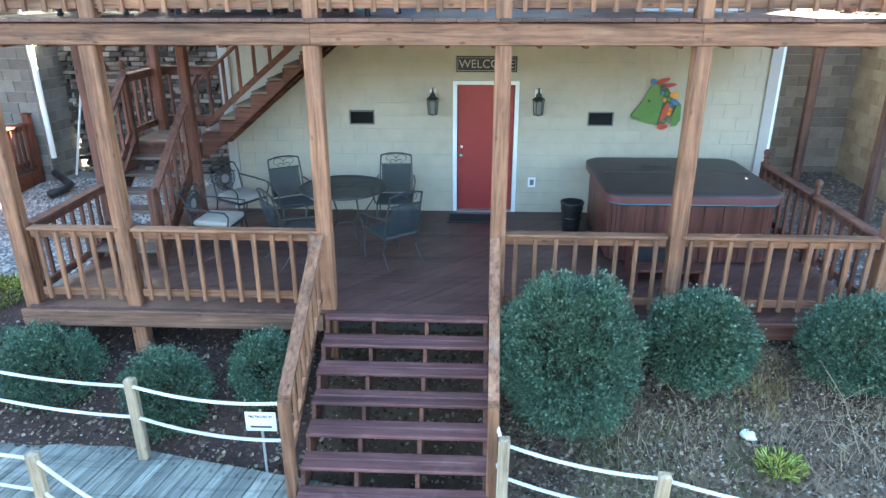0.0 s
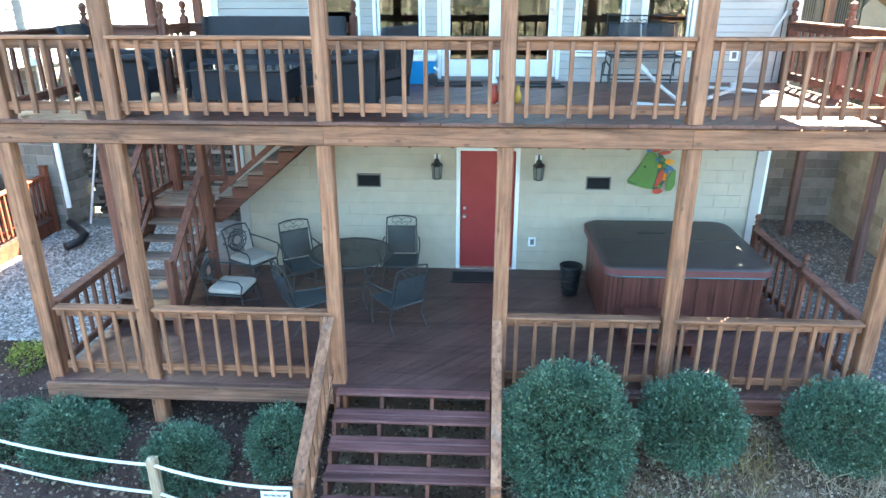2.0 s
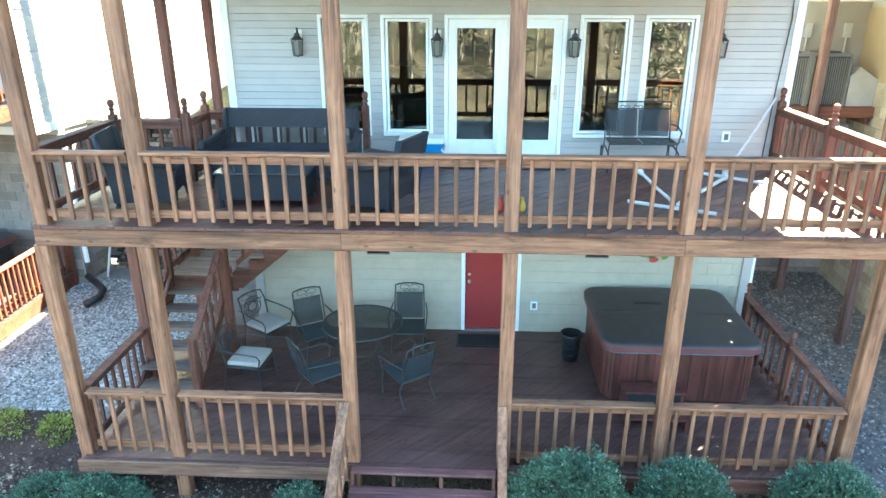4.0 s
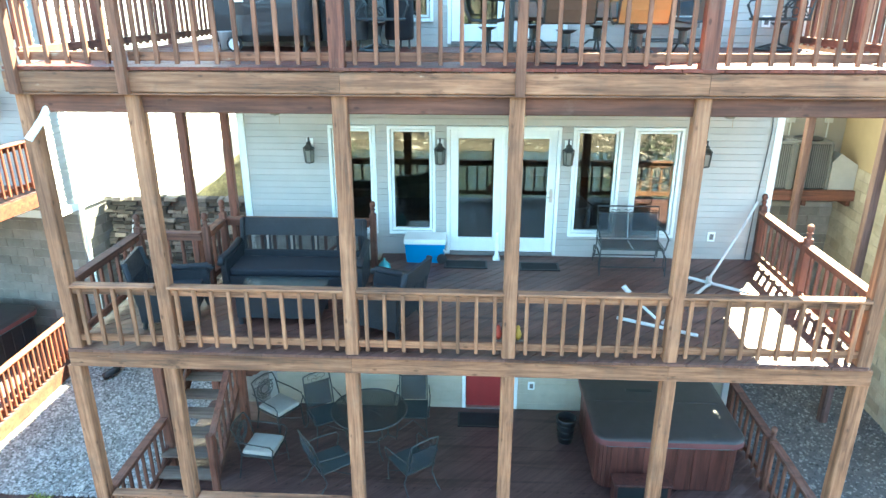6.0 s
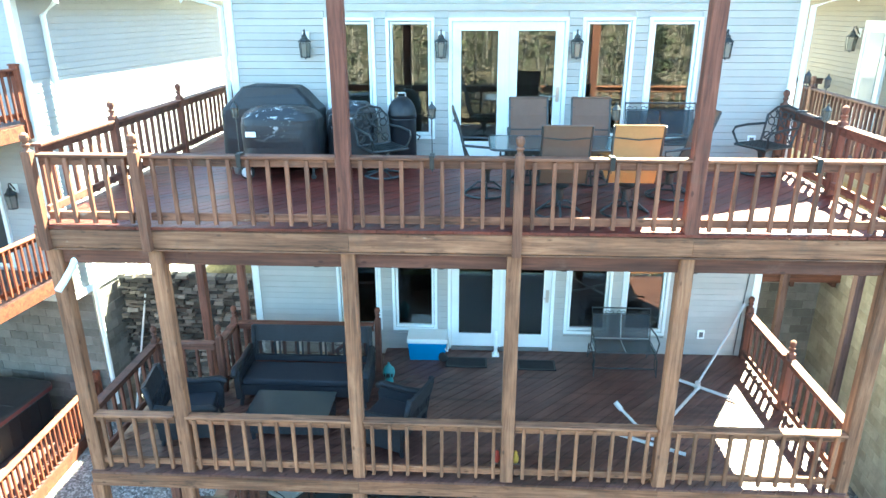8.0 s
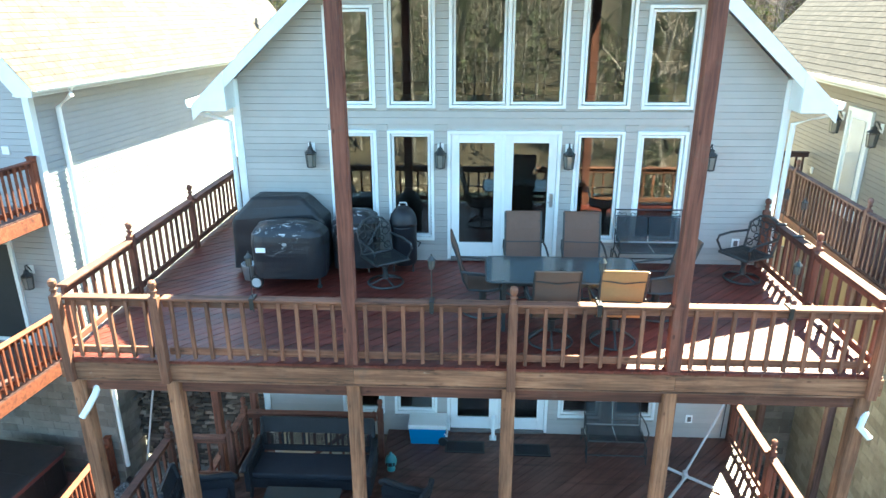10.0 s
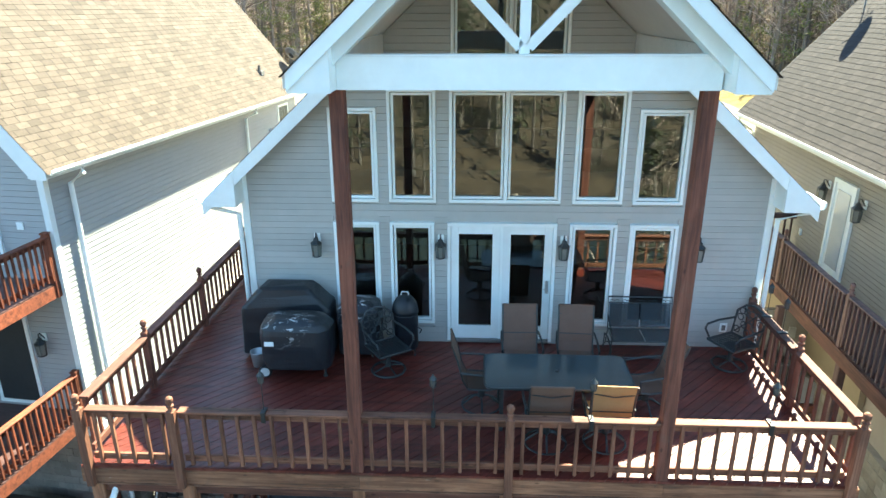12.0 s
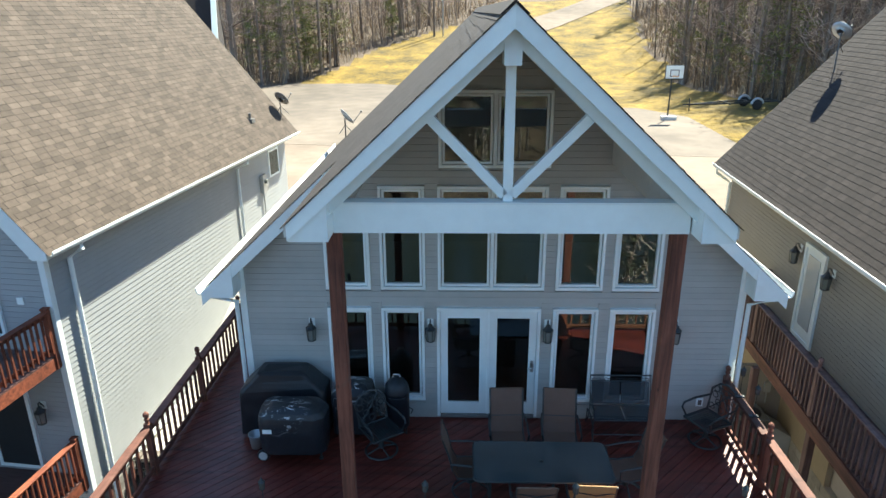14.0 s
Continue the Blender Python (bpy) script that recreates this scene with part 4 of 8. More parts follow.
def timber(name, x0, x1, y0, y1, z0, z1, axis, mat, parent, label=""):
    c = Vector(((x0 + x1) / 2, (y0 + y1) / 2, (z0 + z1) / 2))
    me = Mesh().stick(x0 - c.x, x1 - c.x, y0 - c.y, y1 - c.y, z0 - c.z, z1 - c.z, 0.01, axis)
    return part(name, me, mat, parent, label, m=Matrix.Translation(c))


wood_y = wood("joist_timber", *TAN, 1, weather=(0.26, 0.22, 0.18))
# darker browns than TAN, for the left lower fascia
rim_x = wood("dark_rim_timber", (0.075, 0.038, 0.024), (0.19, 0.098, 0.06), (0.28, 0.162, 0.108), 0, weather=(0.1, 0.07, 0.05))
red_y = wood("stained_joist_timber", *REDW, 1, weather=(0.2, 0.12, 0.09))

deck_lower = thing("deck_lower", "lowest brown timber deck with worn dark boards", "deck", kind="structure")
deck_middle = thing("deck_middle", "middle timber deck with diagonal brown boards", "deck", kind="structure")
deck_upper = thing("deck_upper", "upper timber deck with diagonal red-brown boards", "deck", kind="structure")
# framing
timber("fascia", XL - 0.08, -1.58, -0.075, -0.025, -0.16, 0.035, 0, rim_x, deck_lower)
timber("fascia", 0.42, XR + 0.05, -0.075, -0.025, -0.16, 0.035, 0, red_x, deck_lower)
timber("rim_joist", XL, XL + 0.05, 0.05, WALL1, -0.17, 0.015, 1, wood_y, deck_lower)
timber("rim_joist", XR - 0.05, XR, 0.05, WALL1, -0.17, 0.015, 1, wood_y, deck_lower)
for k, (a, b) in enumerate(((XL - 0.02, -1.52), (-1.516, 2.178), (2.182, XR + 0.04))):
    timber("beam", a, b, 0.0, 0.09, 2.89, 3.095, 0, wood_x, deck_middle)
for k in range(21):
    x = XL + 0.25 + k * 0.445
    ymax = 1.9 if x < -3.9 else 2.6 if x < -1.6 else WALL
    timber("joist", x, x + 0.045, 0.1, ymax, 2.86, 3.098, 1, red_y, deck_middle)
timber("rim_joist", XL, XL + 0.05, 0.092, 1.95, 2.87, 3.098, 1, wood_y, deck_middle)
timber("rim_joist", XR - 0.05, XR, 0.092, WALL, 2.87, 3.098, 1, wood_y, deck_middle)
# added strip outside the rim joist, blocks a bar of sun on the hot tub
timber("fascia", XR + 0.003, XR + 0.055, 0.092, WALL - 0.03, 2.87, 3.13, 1, wood_y, deck_middle)
for a, b in ((XL - 0.05, POSTS[2] + 0.02), (POSTS[2] + 0.024, POSTS[4] + 0.03), (POSTS[4] + 0.034, XR + 0.06)):
    timber("fascia", a, b, -0.04, 0.01, 6.16, 6.375, 0, wood_x, deck_upper)
timber("lower_beam", XL, XR, 0.07, 0.15, 5.94, 6.15, 0, red_x, deck_upper)
timber("drip_strip", XL, XR, -0.045, 0.03, 6.135, 6.155, 0, wood_x, deck_upper)
for k in range(21):
    x = XL + 0.25 + k * 0.445
    timber("joist", x, x + 0.045, 0.16, WALL, 6.15, 6.38, 1, red_y, deck_upper)
timber("rim_joist", XL, XL + 0.05, 0.02, 6.3, 6.14, 6.38, 1, wood_y, deck_upper)
timber("rim_joist", XR - 0.05, XR, 0.02, WALL, 6.14, 6.38, 1, wood_y, deck_upper)
# boarded underside between the upper joists and the ceiling of the middle storey
part("underside", Mesh().box(XL + 0.06, XR - 0.06, 0.16, WALL - 0.02, 6.1, 6.13), soffit_m, deck_upper, "pale ribbed under-deck ceiling panels")


# posts
def post(x, y, z0, z1, w=0.15, mat=None, label="weathered brown square timber deck post"):
    e = thing("deck_post", label, "post", pose(x, y, z0), "deck posts")
    h = z1 - z0
    part("shaft", Mesh().stick(-w / 2, w / 2, -w / 2, w / 2, 0, h, 0.012), mat or wood_z, e)
    return e


for x, xm in zip((-4.93, -3.745, -1.525, 0.333, 2.215, 4.4), (-4.85, -3.675, -1.505, 0.325, 2.185, 4.36)):
    post(x, 0.095, ground_z(x, 0.1) - 0.2, 2.888, 0.16)
    post(xm, 0.082, 3.1, 6.133, 0.157)
post(POSTS[2], 0.035, 6.38, 11.0, 0.155, tall_z, "tall red-brown timber post carrying the porch gable")
post(POSTS[4], 0.035, 6.38, 11.0, 0.155, tall_z, "tall red-brown timber post carrying the porch gable")
post(-4.85, 1.8, -0.3, 2.86, mat=red_z)
post(-3.85, 2.45, D1, 2.86, 0.12, red_z)
post(-4.86, 3.75, -0.3, 6.14, 0.14, red_z)
post(-3.98, 3.32, 2.9, 6.14, 0.12, red_z)
post(-4.0, 2.75, 0.06, 1.3, 0.1, red_z)


# newels and railings
def newel_mesh(z0, h, w=0.095):
    me = Mesh().stick(-w / 2, w / 2, -w / 2, w / 2, z0, h - 0.2, 0.006)
    q = w * 0.71
    prof = [(q * 0.62, h - 0.2), (q * 0.5, h - 0.185), (q * 0.42, h - 0.17), (q * 0.42, h - 0.15), (q * 0.62, h - 0.14), (q * 0.62, h - 0.125), (q * 0.4, h - 0.115), (q * 0.4, h - 0.105),
            (q * 0.6, h - 0.085), (q * 0.68, h - 0.055), (q * 0.6, h - 0.025), (q * 0.3, h - 0.005), (0.004, h)]
    return me.lathe(prof, 12)


def newel(x, y, z, below=0.0, h=1.18, mat=None, w=0.095):
    e = thing("newel_post", "square timber newel post with turned ball finial", "post", pose(x, y, z), "newel posts")
    part("shaft", newel_mesh(-below, h, w), mat or wood_z, e)
    return e


BAL = {}


def baluster_mesh(h, mat):
    key = (round(h, 3), mat.name)
    if key not in BAL:
        BAL[key] = Mesh().stick(-0.021, 0.021, -0.021, 0.021, 0, h, 0.004).data("baluster", mat)
    return BAL[key]


def railing(p, q, z, top=0.86, spacing=0.204, out=-1, mx=None, mz=None, low=0.13, label="", group="deck railings", cap=0.13, first=None):
    """A straight railing from p to q over the deck height z. out: the side that carries the balusters."""
    p, q = Vector((*p, z)), Vector((*q, z))
    d = q - p
    n = d.length
    m = Matrix.Translation(p) @ pose(0, 0, 0, 0, 0, math.degrees(math.atan2(d.y, d.x)))
    mx, mz = mx or wood_x, mz or wood_z
    e = thing("railing", label or "timber deck railing with square balusters", "railing", m, group)
    part("top_rail", Mesh().stick(0, n, -cap / 2, cap / 2, top - 0.034, top, 0.006, 0), mx, e)
    part("rail_board", Mesh().stick(0, n, -0.02, 0.02, top - 0.125, top - 0.036, 0.005, 0), mx, e)
    part("bottom_rail", Mesh().stick(0, n, -0.02, 0.02, low - 0.045, low + 0.045, 0.005, 0), mx, e)
    bh = top - 0.04 - (low - 0.075)
    me = baluster_mesh(bh, mz)
    cnt = max(1, int(round(n / spacing)) - 0)
    step = n / cnt
    for k in range(cnt):
        piece("baluster", me, e, pose((k + 0.5) * step, out * 0.042, low - 0.075, random.uniform(-0.4, 0.4), random.uniform(-0.4, 0.4), 0))
    return e


hw = 0.075
# lower deck
for i in (0, 1, 3, 4):
    railing((POSTS[i] + hw, 0.06), (POSTS[i + 1] - hw, 0.06), D1, 0.93, low=0.16)
railing((-4.86, 0.17), (-4.86, 1.72), D1, 0.93, out=1, mx=red_x, mz=red_z, low=0.16)
railing((4.38, 0.17), (4.38, 1.62), D1, 0.9, out=1, mx=red_x, mz=red_z, low=0.16)
railing((4.38, 1.72), (4.38, 3.25), D1, 0.9, out=1, mx=red_x, mz=red_z, low=0.16)
newel(4.38, 1.67, D1, 0.3, 1.12, red_z)
newel(4.4, 3.32, D1, 0.1, 1.12, red_z)
# middle deck
for i in range(5):
    railing((POSTS[i] + hw, 0.06), (POSTS[i + 1] - hw, 0.06), D2, 0.82)
railing((-4.86, 0.16), (-4.86, 1.82), D2, 0.84, out=1, mx=red_x, mz=red_z)
newel(-4.86, 1.88, D2, 0.2, 1.1, red_z)
railing((-4.8, 1.9), (-3.96, 1.9), D2, 0.84, out=1, mx=red_x, mz=red_z)
newel(-3.9, 1.93, D2, 0.2, 1.12, red_z)
railing((-3.9, 1.99), (-3.9, 2.54), D2, 0.84, out=1, mx=red_x, mz=red_z)
newel(-3.9, 2.6, D2, 0.2, 1.12, red_z)
railing((-3.84, 2.62), (-1.68, 2.62), D2, 0.84, out=1, mx=red_x, mz=red_z)
newel(-1.62, 2.64, D2, 0.2, 1.12, red_z)
ORL = "sunlit reddish timber side railing with square balusters"
railing((4.38, 0.16), (4.38, 1.76), D2, 0.85, out=-1, mx=red_x, mz=red_z, label=ORL)
newel(4.4, 1.82, D2, 0.2, 1.12, red_z)
railing((4.38, 1.88), (4.38, 3.28), D2, 0.85, out=-1, mx=red_x, mz=red_z, label=ORL)
newel(4.4, 3.34, D2, 0.0, 1.12, red_z)
# upper deck
for i in range(5):
    a = POSTS[i] + (0.078 if i in (2, 4) else 0.05)
    b = POSTS[i + 1] - (0.078 if i + 1 in (2, 4) else 0.05)
    railing((a, 0.035), (b, 0.035), D3, 0.79, mx=upper_x, mz=upper_z, low=0.1)
for i in (0, 1, 3, 5):
    newel(POSTS[i], -0.06, D3, 0.27, 1.03, upper_z, 0.1)
ys3 = (0.09, 1.78, 3.85, 6.15)
for a, b in zip(ys3, ys3[1:]):
    railing((-4.88, a + 0.05), (-4.88, b - 0.05), D3, 0.87, out=1, mx=red_x, mz=red_z)
for y in ys3[1:]:
    newel(-4.88, y, D3, 0.1, 1.12, red_z)
railing((4.38, 0.09), (4.38, 1.62), D3, 0.88, out=-1, mx=red_x, mz=red_z, label=ORL)
newel(4.4, 1.68, D3, 0.2, 1.12, red_z)
railing((4.38, 1.74), (4.38, 3.28), D3, 0.88, out=-1, mx=red_x, mz=red_z, label=ORL)
newel(4.4, 3.34, D3, 0.0, 1.12, red_z)


# ---- front steps ----
steps = thing("front_steps", "open front stairs with worn plum-painted plank treads", "stairs", kind="structure")
SX0, SX1 = -1.57, 0.27
for k in range(7):
    z = D1 - 0.012 - 0.172 * k
    y = 0.0 - 0.282 * k
    x0, x1 = SX0 + 0.04, SX1 - 0.03
    for a, b in ((y - 0.13, y), (y + 0.006, y + 0.125) if k else (y + 0.006, y + 0.08)):
        timber("tread_plank", x0, x1, a - 0.02, b - 0.02, z - 0.04, z, 0, tread_m, steps)
ang = math.degrees(math.atan2(0.172, 0.282))
for x in (SX0 + 0.06, -1.0, -0.42, SX1 - 0.05):
    me = Mesh()
    poly = [(0.05, -0.02)]
    for k in range(7):
        y = 0.0 - 0.282 * k
        z = D1 - 0.055 - 0.172 * k
        poly += [(y + 0.1, z), (y - 0.13, z)]
    poly += [(-1.83, -1.22), (-1.55, -1.22), (0.05, -0.26)]
    part("stringer", me.add(*(lambda n: ([(x - 0.02, p[0], p[1]) for p in poly] + [(x + 0.02, p[0], p[1]) for p in poly],
         [tuple(range(n)), tuple(range(2 * n - 1, n - 1, -1))] + [(i, n + i, n + (i + 1) % n, (i + 1) % n) for i in range(n)]))(len(poly))), red_y, steps)


def slope_railing(name_label, a, b, top, low, count, mx, mz, cap=0.1, out=-1):
    """A railing that follows a stair from a to b."""
    a, b = Vector(a), Vector(b)
    d = b - a
    e = thing("stair_railing", name_label, "railing", Matrix.Translation(a), "stair railings")
    side = Vector((d.y, -d.x, 0)).normalized()
    def bar(h0, h1, w, off=0.0):
        me = Mesh()
        pts = []
        for t in (0, 1):
            for s_ in (-w, w):
                for h in (h0, h1):
                    p = d * t + side * (s_ + off) + Vector((0, 0, h))
                    pts.append(tuple(p))
        return me.add(pts, [(0, 1, 3, 2), (4, 6, 7, 5), (0, 2, 6, 4), (1, 5, 7, 3), (0, 4, 5, 1), (2, 3, 7, 6)])
    part("top_rail", bar(top - 0.04, top, cap / 2), mx, e)
    part("bottom_rail", bar(low - 0.05, low + 0.05, 0.02), mx, e)
    me = baluster_mesh(top - 0.04 - low + 0.02, mz)
    for k in range(count):
        p = d * ((k + 0.5) / count) + side * out * 0.0
        piece("baluster", me, e, Matrix.Translation(p + Vector((0, 0, low - 0.02))))
    return e


slope_railing("sloping timber stair railing with worn flat cap", (-1.585, -0.02, 0.06), (-1.605, -1.58, -0.9), 0.9, 0.22, 8, wood_y, wood_z, 0.12)
slope_railing("sloping timber stair railing with worn flat cap", (0.30, -0.02, 0.06), (0.275, -1.58, -0.9), 0.9, 0.22, 8, wood_y, wood_z, 0.1)
post(-1.6, -1.62, -1.2, -0.02, 0.1, wood_z, "short timber newel at the foot of the front stairs")
post(0.275, -1.62, -1.2, -0.02, 0.1, wood_z, "short timber newel at the foot of the front stairs")

# ---- side stairs with landing ----
stairs = thing("side_stairs", "timber stairs with grey treads turning at a landing", "stairs", kind="structure")
LZ = 1.32
for k in range(6):
    z = D1 + 0.18 * (k + 1)
    y = 1.25 + 0.27 * k
    timber("tread_plank", -4.9, -4.02, y, y + 0.28, z - 0.04, z, 0, stair_m, stairs)
for x in (-4.9, -4.02):
    me = Mesh()
    pts = [(1.2, D1), (1.45, D1), (2.9, LZ - 0.28), (2.9, LZ - 0.02), (2.75, LZ - 0.02)]
    n = len(pts)
    me.add([(x, p, q) for p, q in pts] + [(x + 0.04, p, q) for p, q in pts], [tuple(range(n)), tuple(range(2 * n - 1, n - 1, -1))] + [(i, n + i, n + (i + 1) % n, (i + 1) % n) for i in range(n)])
    part("stringer", me, red_y, stairs)
for k in range(8):
    timber("landing_board", -4.92, -3.82, 2.88 + k * 0.142, 2.88 + k * 0.142 + 0.136, LZ - 0.035, LZ, 0, stair_m, stairs)
timber("landing_rim", -4.92, -3.82, 2.84, 2.878, LZ - 0.25, LZ, 0, red_x, stairs)
timber("landing_rim", -4.92, -3.82, 4.02, 4.06, LZ - 0.25, LZ - 0.04, 0, red_x, stairs)
timber("landing_rim", -4.96, -4.922, 2.84, 4.06, LZ - 0.25, LZ, 1, red_y, stairs)
for k in range(9):
    z = LZ + 0.182 * (k + 1)
    x = -3.82 + 0.245 * k
    timber("tread_plank", x, x + 0.265, 2.82, 3.6, z - 0.04, z, 0, stair_m, stairs)
    timber("riser", x + 0.01, x + 0.03, 2.82, 3.6, z - 0.182, z - 0.042, 1, red_y, stairs)
for y in (2.76, 3.58):
    pts = [(-3.86, LZ - 0.16), (-3.86, LZ + 0.1)]
    for k in range(9):
        x, z = -3.82 + 0.245 * k, LZ + 0.182 * (k + 1) - 0.042
        pts += [(x, z), (x + 0.243, z)]
    pts += [(-1.6, 3.1), (-1.6, 2.98), (-3.72, LZ - 0.16)]
    part("stringer", Mesh().prism(pts, -y - 0.045, -y, XZ), red_x, stairs)
slope_railing("dark stained sloping stair railing", (-3.9, 1.18, D1), (-3.9, 2.82, LZ - 0.05), 0.98, 0.2, 8, red_y, red_z)
slope_railing("dark stained sloping stair railing", (-3.78, 2.8, LZ), (-1.75, 2.8, 2.98), 0.92, 0.26, 9, red_x, red_z)
railing((-4.9, 4.03), (-3.86, 4.03), LZ, 0.95, out=1, mx=red_x, mz=red_z)
railing((-4.92, 2.9), (-4.92, 4.0), LZ, 0.95, out=1, mx=red_x, mz=red_z)
slope_railing("dark stained sloping stair railing", (-4.86, 1.9, D1 + 0.55), (-4.9, 2.85, LZ), 0.98, 0.2, 4, red_y, red_z)
post(-3.9, 1.14, D1, D1 + 1.06, 0.1, red_z, "square newel at the foot of the side stairs")
newel(-4.9, 2.84, LZ, 0.3, 1.15, red_z)


# ---- block and stone walls ----
def block_wall(name, m, length, z0, z1, mat, label, joined=None, bw=0.4, bh=0.2, thick=0.2, skip=None):
    """Running-bond blocks over a recessed mortar core; m: pose of the wall's foot, x along, -y outwards."""
    core = new(name, Mesh().box(0, length, 0.01, thick, z0, z1).data(name, mortar_m))
    core.matrix_basis = m
    tagged(core, label, "wall", kind="structure")
    me = Mesh().box(0.005, bw - 0.005, 0, 0.05, 0.005, bh - 0.005).data("block", mat)
    rest, n = Mesh(), 0
    for r in range(int((z1 - z0) / bh + 0.3)):
        x = -(bw / 2 if r % 2 else 0)
        while x < length - 0.02:
            a, b = max(x, 0) + 0.005, min(x + bw, length) - 0.005
            z = z0 + r * bh
            if b - a > 0.04 and not (skip and skip((a + b) / 2, z)):
                dy = random.uniform(-0.006, 0.004)
                if joined is None and n < 300 and b - a > bw - 0.02:
                    piece("block", me, core, pose(x, dy, z, random.uniform(-0.3, 0.3), 0, random.uniform(-0.4, 0.4)))
                    n += 1
                else:
                    rest.box(a, b, dy, dy + 0.05, z + 0.005, min(z + bh - 0.005, z1))
            x += bw
    if rest.v:
        part("block_field", rest, joined or block_mi, core, kind="stuff")
    return core


def stone_wall(name, m, length, z1, label):
    core = new(name, Mesh().box(0, length, 0.08, 0.4, -0.3, z1 - 0.06).data(name, mulch_m))
    core.matrix_basis = m
    tagged(core, label, "wall", kind="structure")
    z = -0.25
    rest, n = Mesh(), 0
    while z < z1 - 0.04:
        h = random.uniform(0.06, 0.105)
        x = -random.uniform(0, 0.2)
        while x < length:
            w = random.uniform(0.12, 0.3)
            j = lambda s=0.022: random.uniform(-s, s)
            d = random.uniform(-0.05, 0.06)
            g = 0.011
            v = [(x + g + j(), d + j(), z + g), (x + w - g + j(), d + j(), z + g), (x + w - g + j(), d + 0.2, z + g), (x + g + j(), d + 0.2, z + g),
                 (x + g + j(), d + 0.03 + j(), z + h - g + j(0.012)), (x + w - g + j(), d + 0.03 + j(), z + h - g + j(0.012)), (x + w - g, d + 0.22, z + h - g), (x + g, d + 0.22, z + h - g)]
            f = [(0, 1, 5, 4), (1, 2, 6, 5), (2, 3, 7, 6), (3, 0, 4, 7), (4, 5, 6, 7), (3, 2, 1, 0)]
            if n < 290 and z > 1.4:
                piece("stone", Mesh().add(v, f).data("stone", stone_m), core, Matrix.Identity(4))
                n += 1
            else:
                rest.add(v, f)
            x += w
        z += h
    part("stone_field", rest, stone_i, core, kind="stuff")
    return core


stone_wall("retaining_wall_stone", pose(-7.85, 6.4, 0.0), 4.05, 3.15, "dark stacked-stone retaining wall beside the house")
block_wall("retaining_wall_block", pose(4.55, 7.0, -0.2), 2.95, 0.0, 3.3, block_m, "grey concrete block retaining wall between the houses")


# ---- neighbouring houses ----
def lap_wall(parent, p, q, z0, z1, mat, step=0.1, cut=None, name="siding", lip=0.007):
    """Lapped siding between two corners, joined; the outside lies to the right of p -> q."""
    p, q = Vector(p), Vector(q)
    d = (q - p)
    n = d.length
    d.normalize()
    out = Vector((d.y, -d.x))
    me = Mesh()
    z = z0
    while z < z1 - 0.01:
        zt = min(z + step, z1)
        a0, b0 = (0, n) if cut is None else cut(z)
        a1, b1 = (0, n) if cut is None else cut(zt)
        P = lambda t, o, h: (*(p + d * t + out * o), h)
        zg = zt - 0.01
        v = [P(a0, lip, z), P(b0, lip, z), P(b1, 0.001, zg), P(a1, 0.001, zg), P(a0, -0.1, z), P(b0, -0.1, z), P(b1, -0.1, zt), P(a1, -0.1, zt),
             P(b1, -0.01, zg + 0.002), P(a1, -0.01, zg + 0.002), P(b1, -0.01, zt), P(a1, -0.01, zt)]
        me.add(v, [(0, 1, 2, 3), (3, 2, 8, 9), (9, 8, 10, 11), (11, 10, 6, 7), (1, 5, 6, 10, 8, 2), (4, 0, 3, 9, 11, 7), (1, 0, 4, 5), (5, 4, 7, 6)])
        z = zt
    return part(name, me, mat, parent, kind="stuff")


def wall_lantern(m, scale=1.0, label="black cast wall lantern with clear glass"):
    """A carriage lantern on a bracket; the wall lies at y = 0 behind it, -y outwards."""
    e = thing("wall_lantern", label, "lamp", m @ Matrix.Scale(scale, 4), "wall lanterns")
    part("wall_plate", Mesh().box(-0.06, 0.06, -0.012, 0.0, 0.0, 0.17), white_m, e, "white mounting block")
    part("bracket", Mesh().tube([(0, -0.005, 0.05), (0, -0.05, 0.12), (0, -0.1, 0.2), (0, -0.14, 0.2), (0, -0.14, 0.14)], 0.012), iron_m, e)
    c = pose(0, -0.14, 0)
    part("roof_cap", Mesh().lathe([(0.11, 0.0), (0.115, 0.012), (0.075, 0.045), (0.05, 0.07), (0.05, 0.1), (0.025, 0.12), (0.012, 0.135), (0.016, 0.15), (0.003, 0.17)], 6, c), iron_m, e)
    part("glass_body", Mesh().lathe([(0.075, -0.24), (0.095, -0.02)], 6, c), lamp_glass, e, "clear ribbed glass")
    cage = Mesh().lathe([(0.08, -0.265), (0.09, -0.255), (0.09, -0.24), (0.03, -0.24)], 6, c)
    for k in range(6):
        a = math.pi * k / 3
        cage.tube([(0.08 * math.cos(a), -0.14 + 0.08 * math.sin(a), -0.245), (0.1 * math.cos(a), -0.14 + 0.1 * math.sin(a), 0.0)], 0.007, 4)
    cage.lathe([(0.004, -0.29), (0.014, -0.28), (0.02, -0.265)], 6, c)
    part("cage", cage, iron_m, e, kind="stuff")
    return e


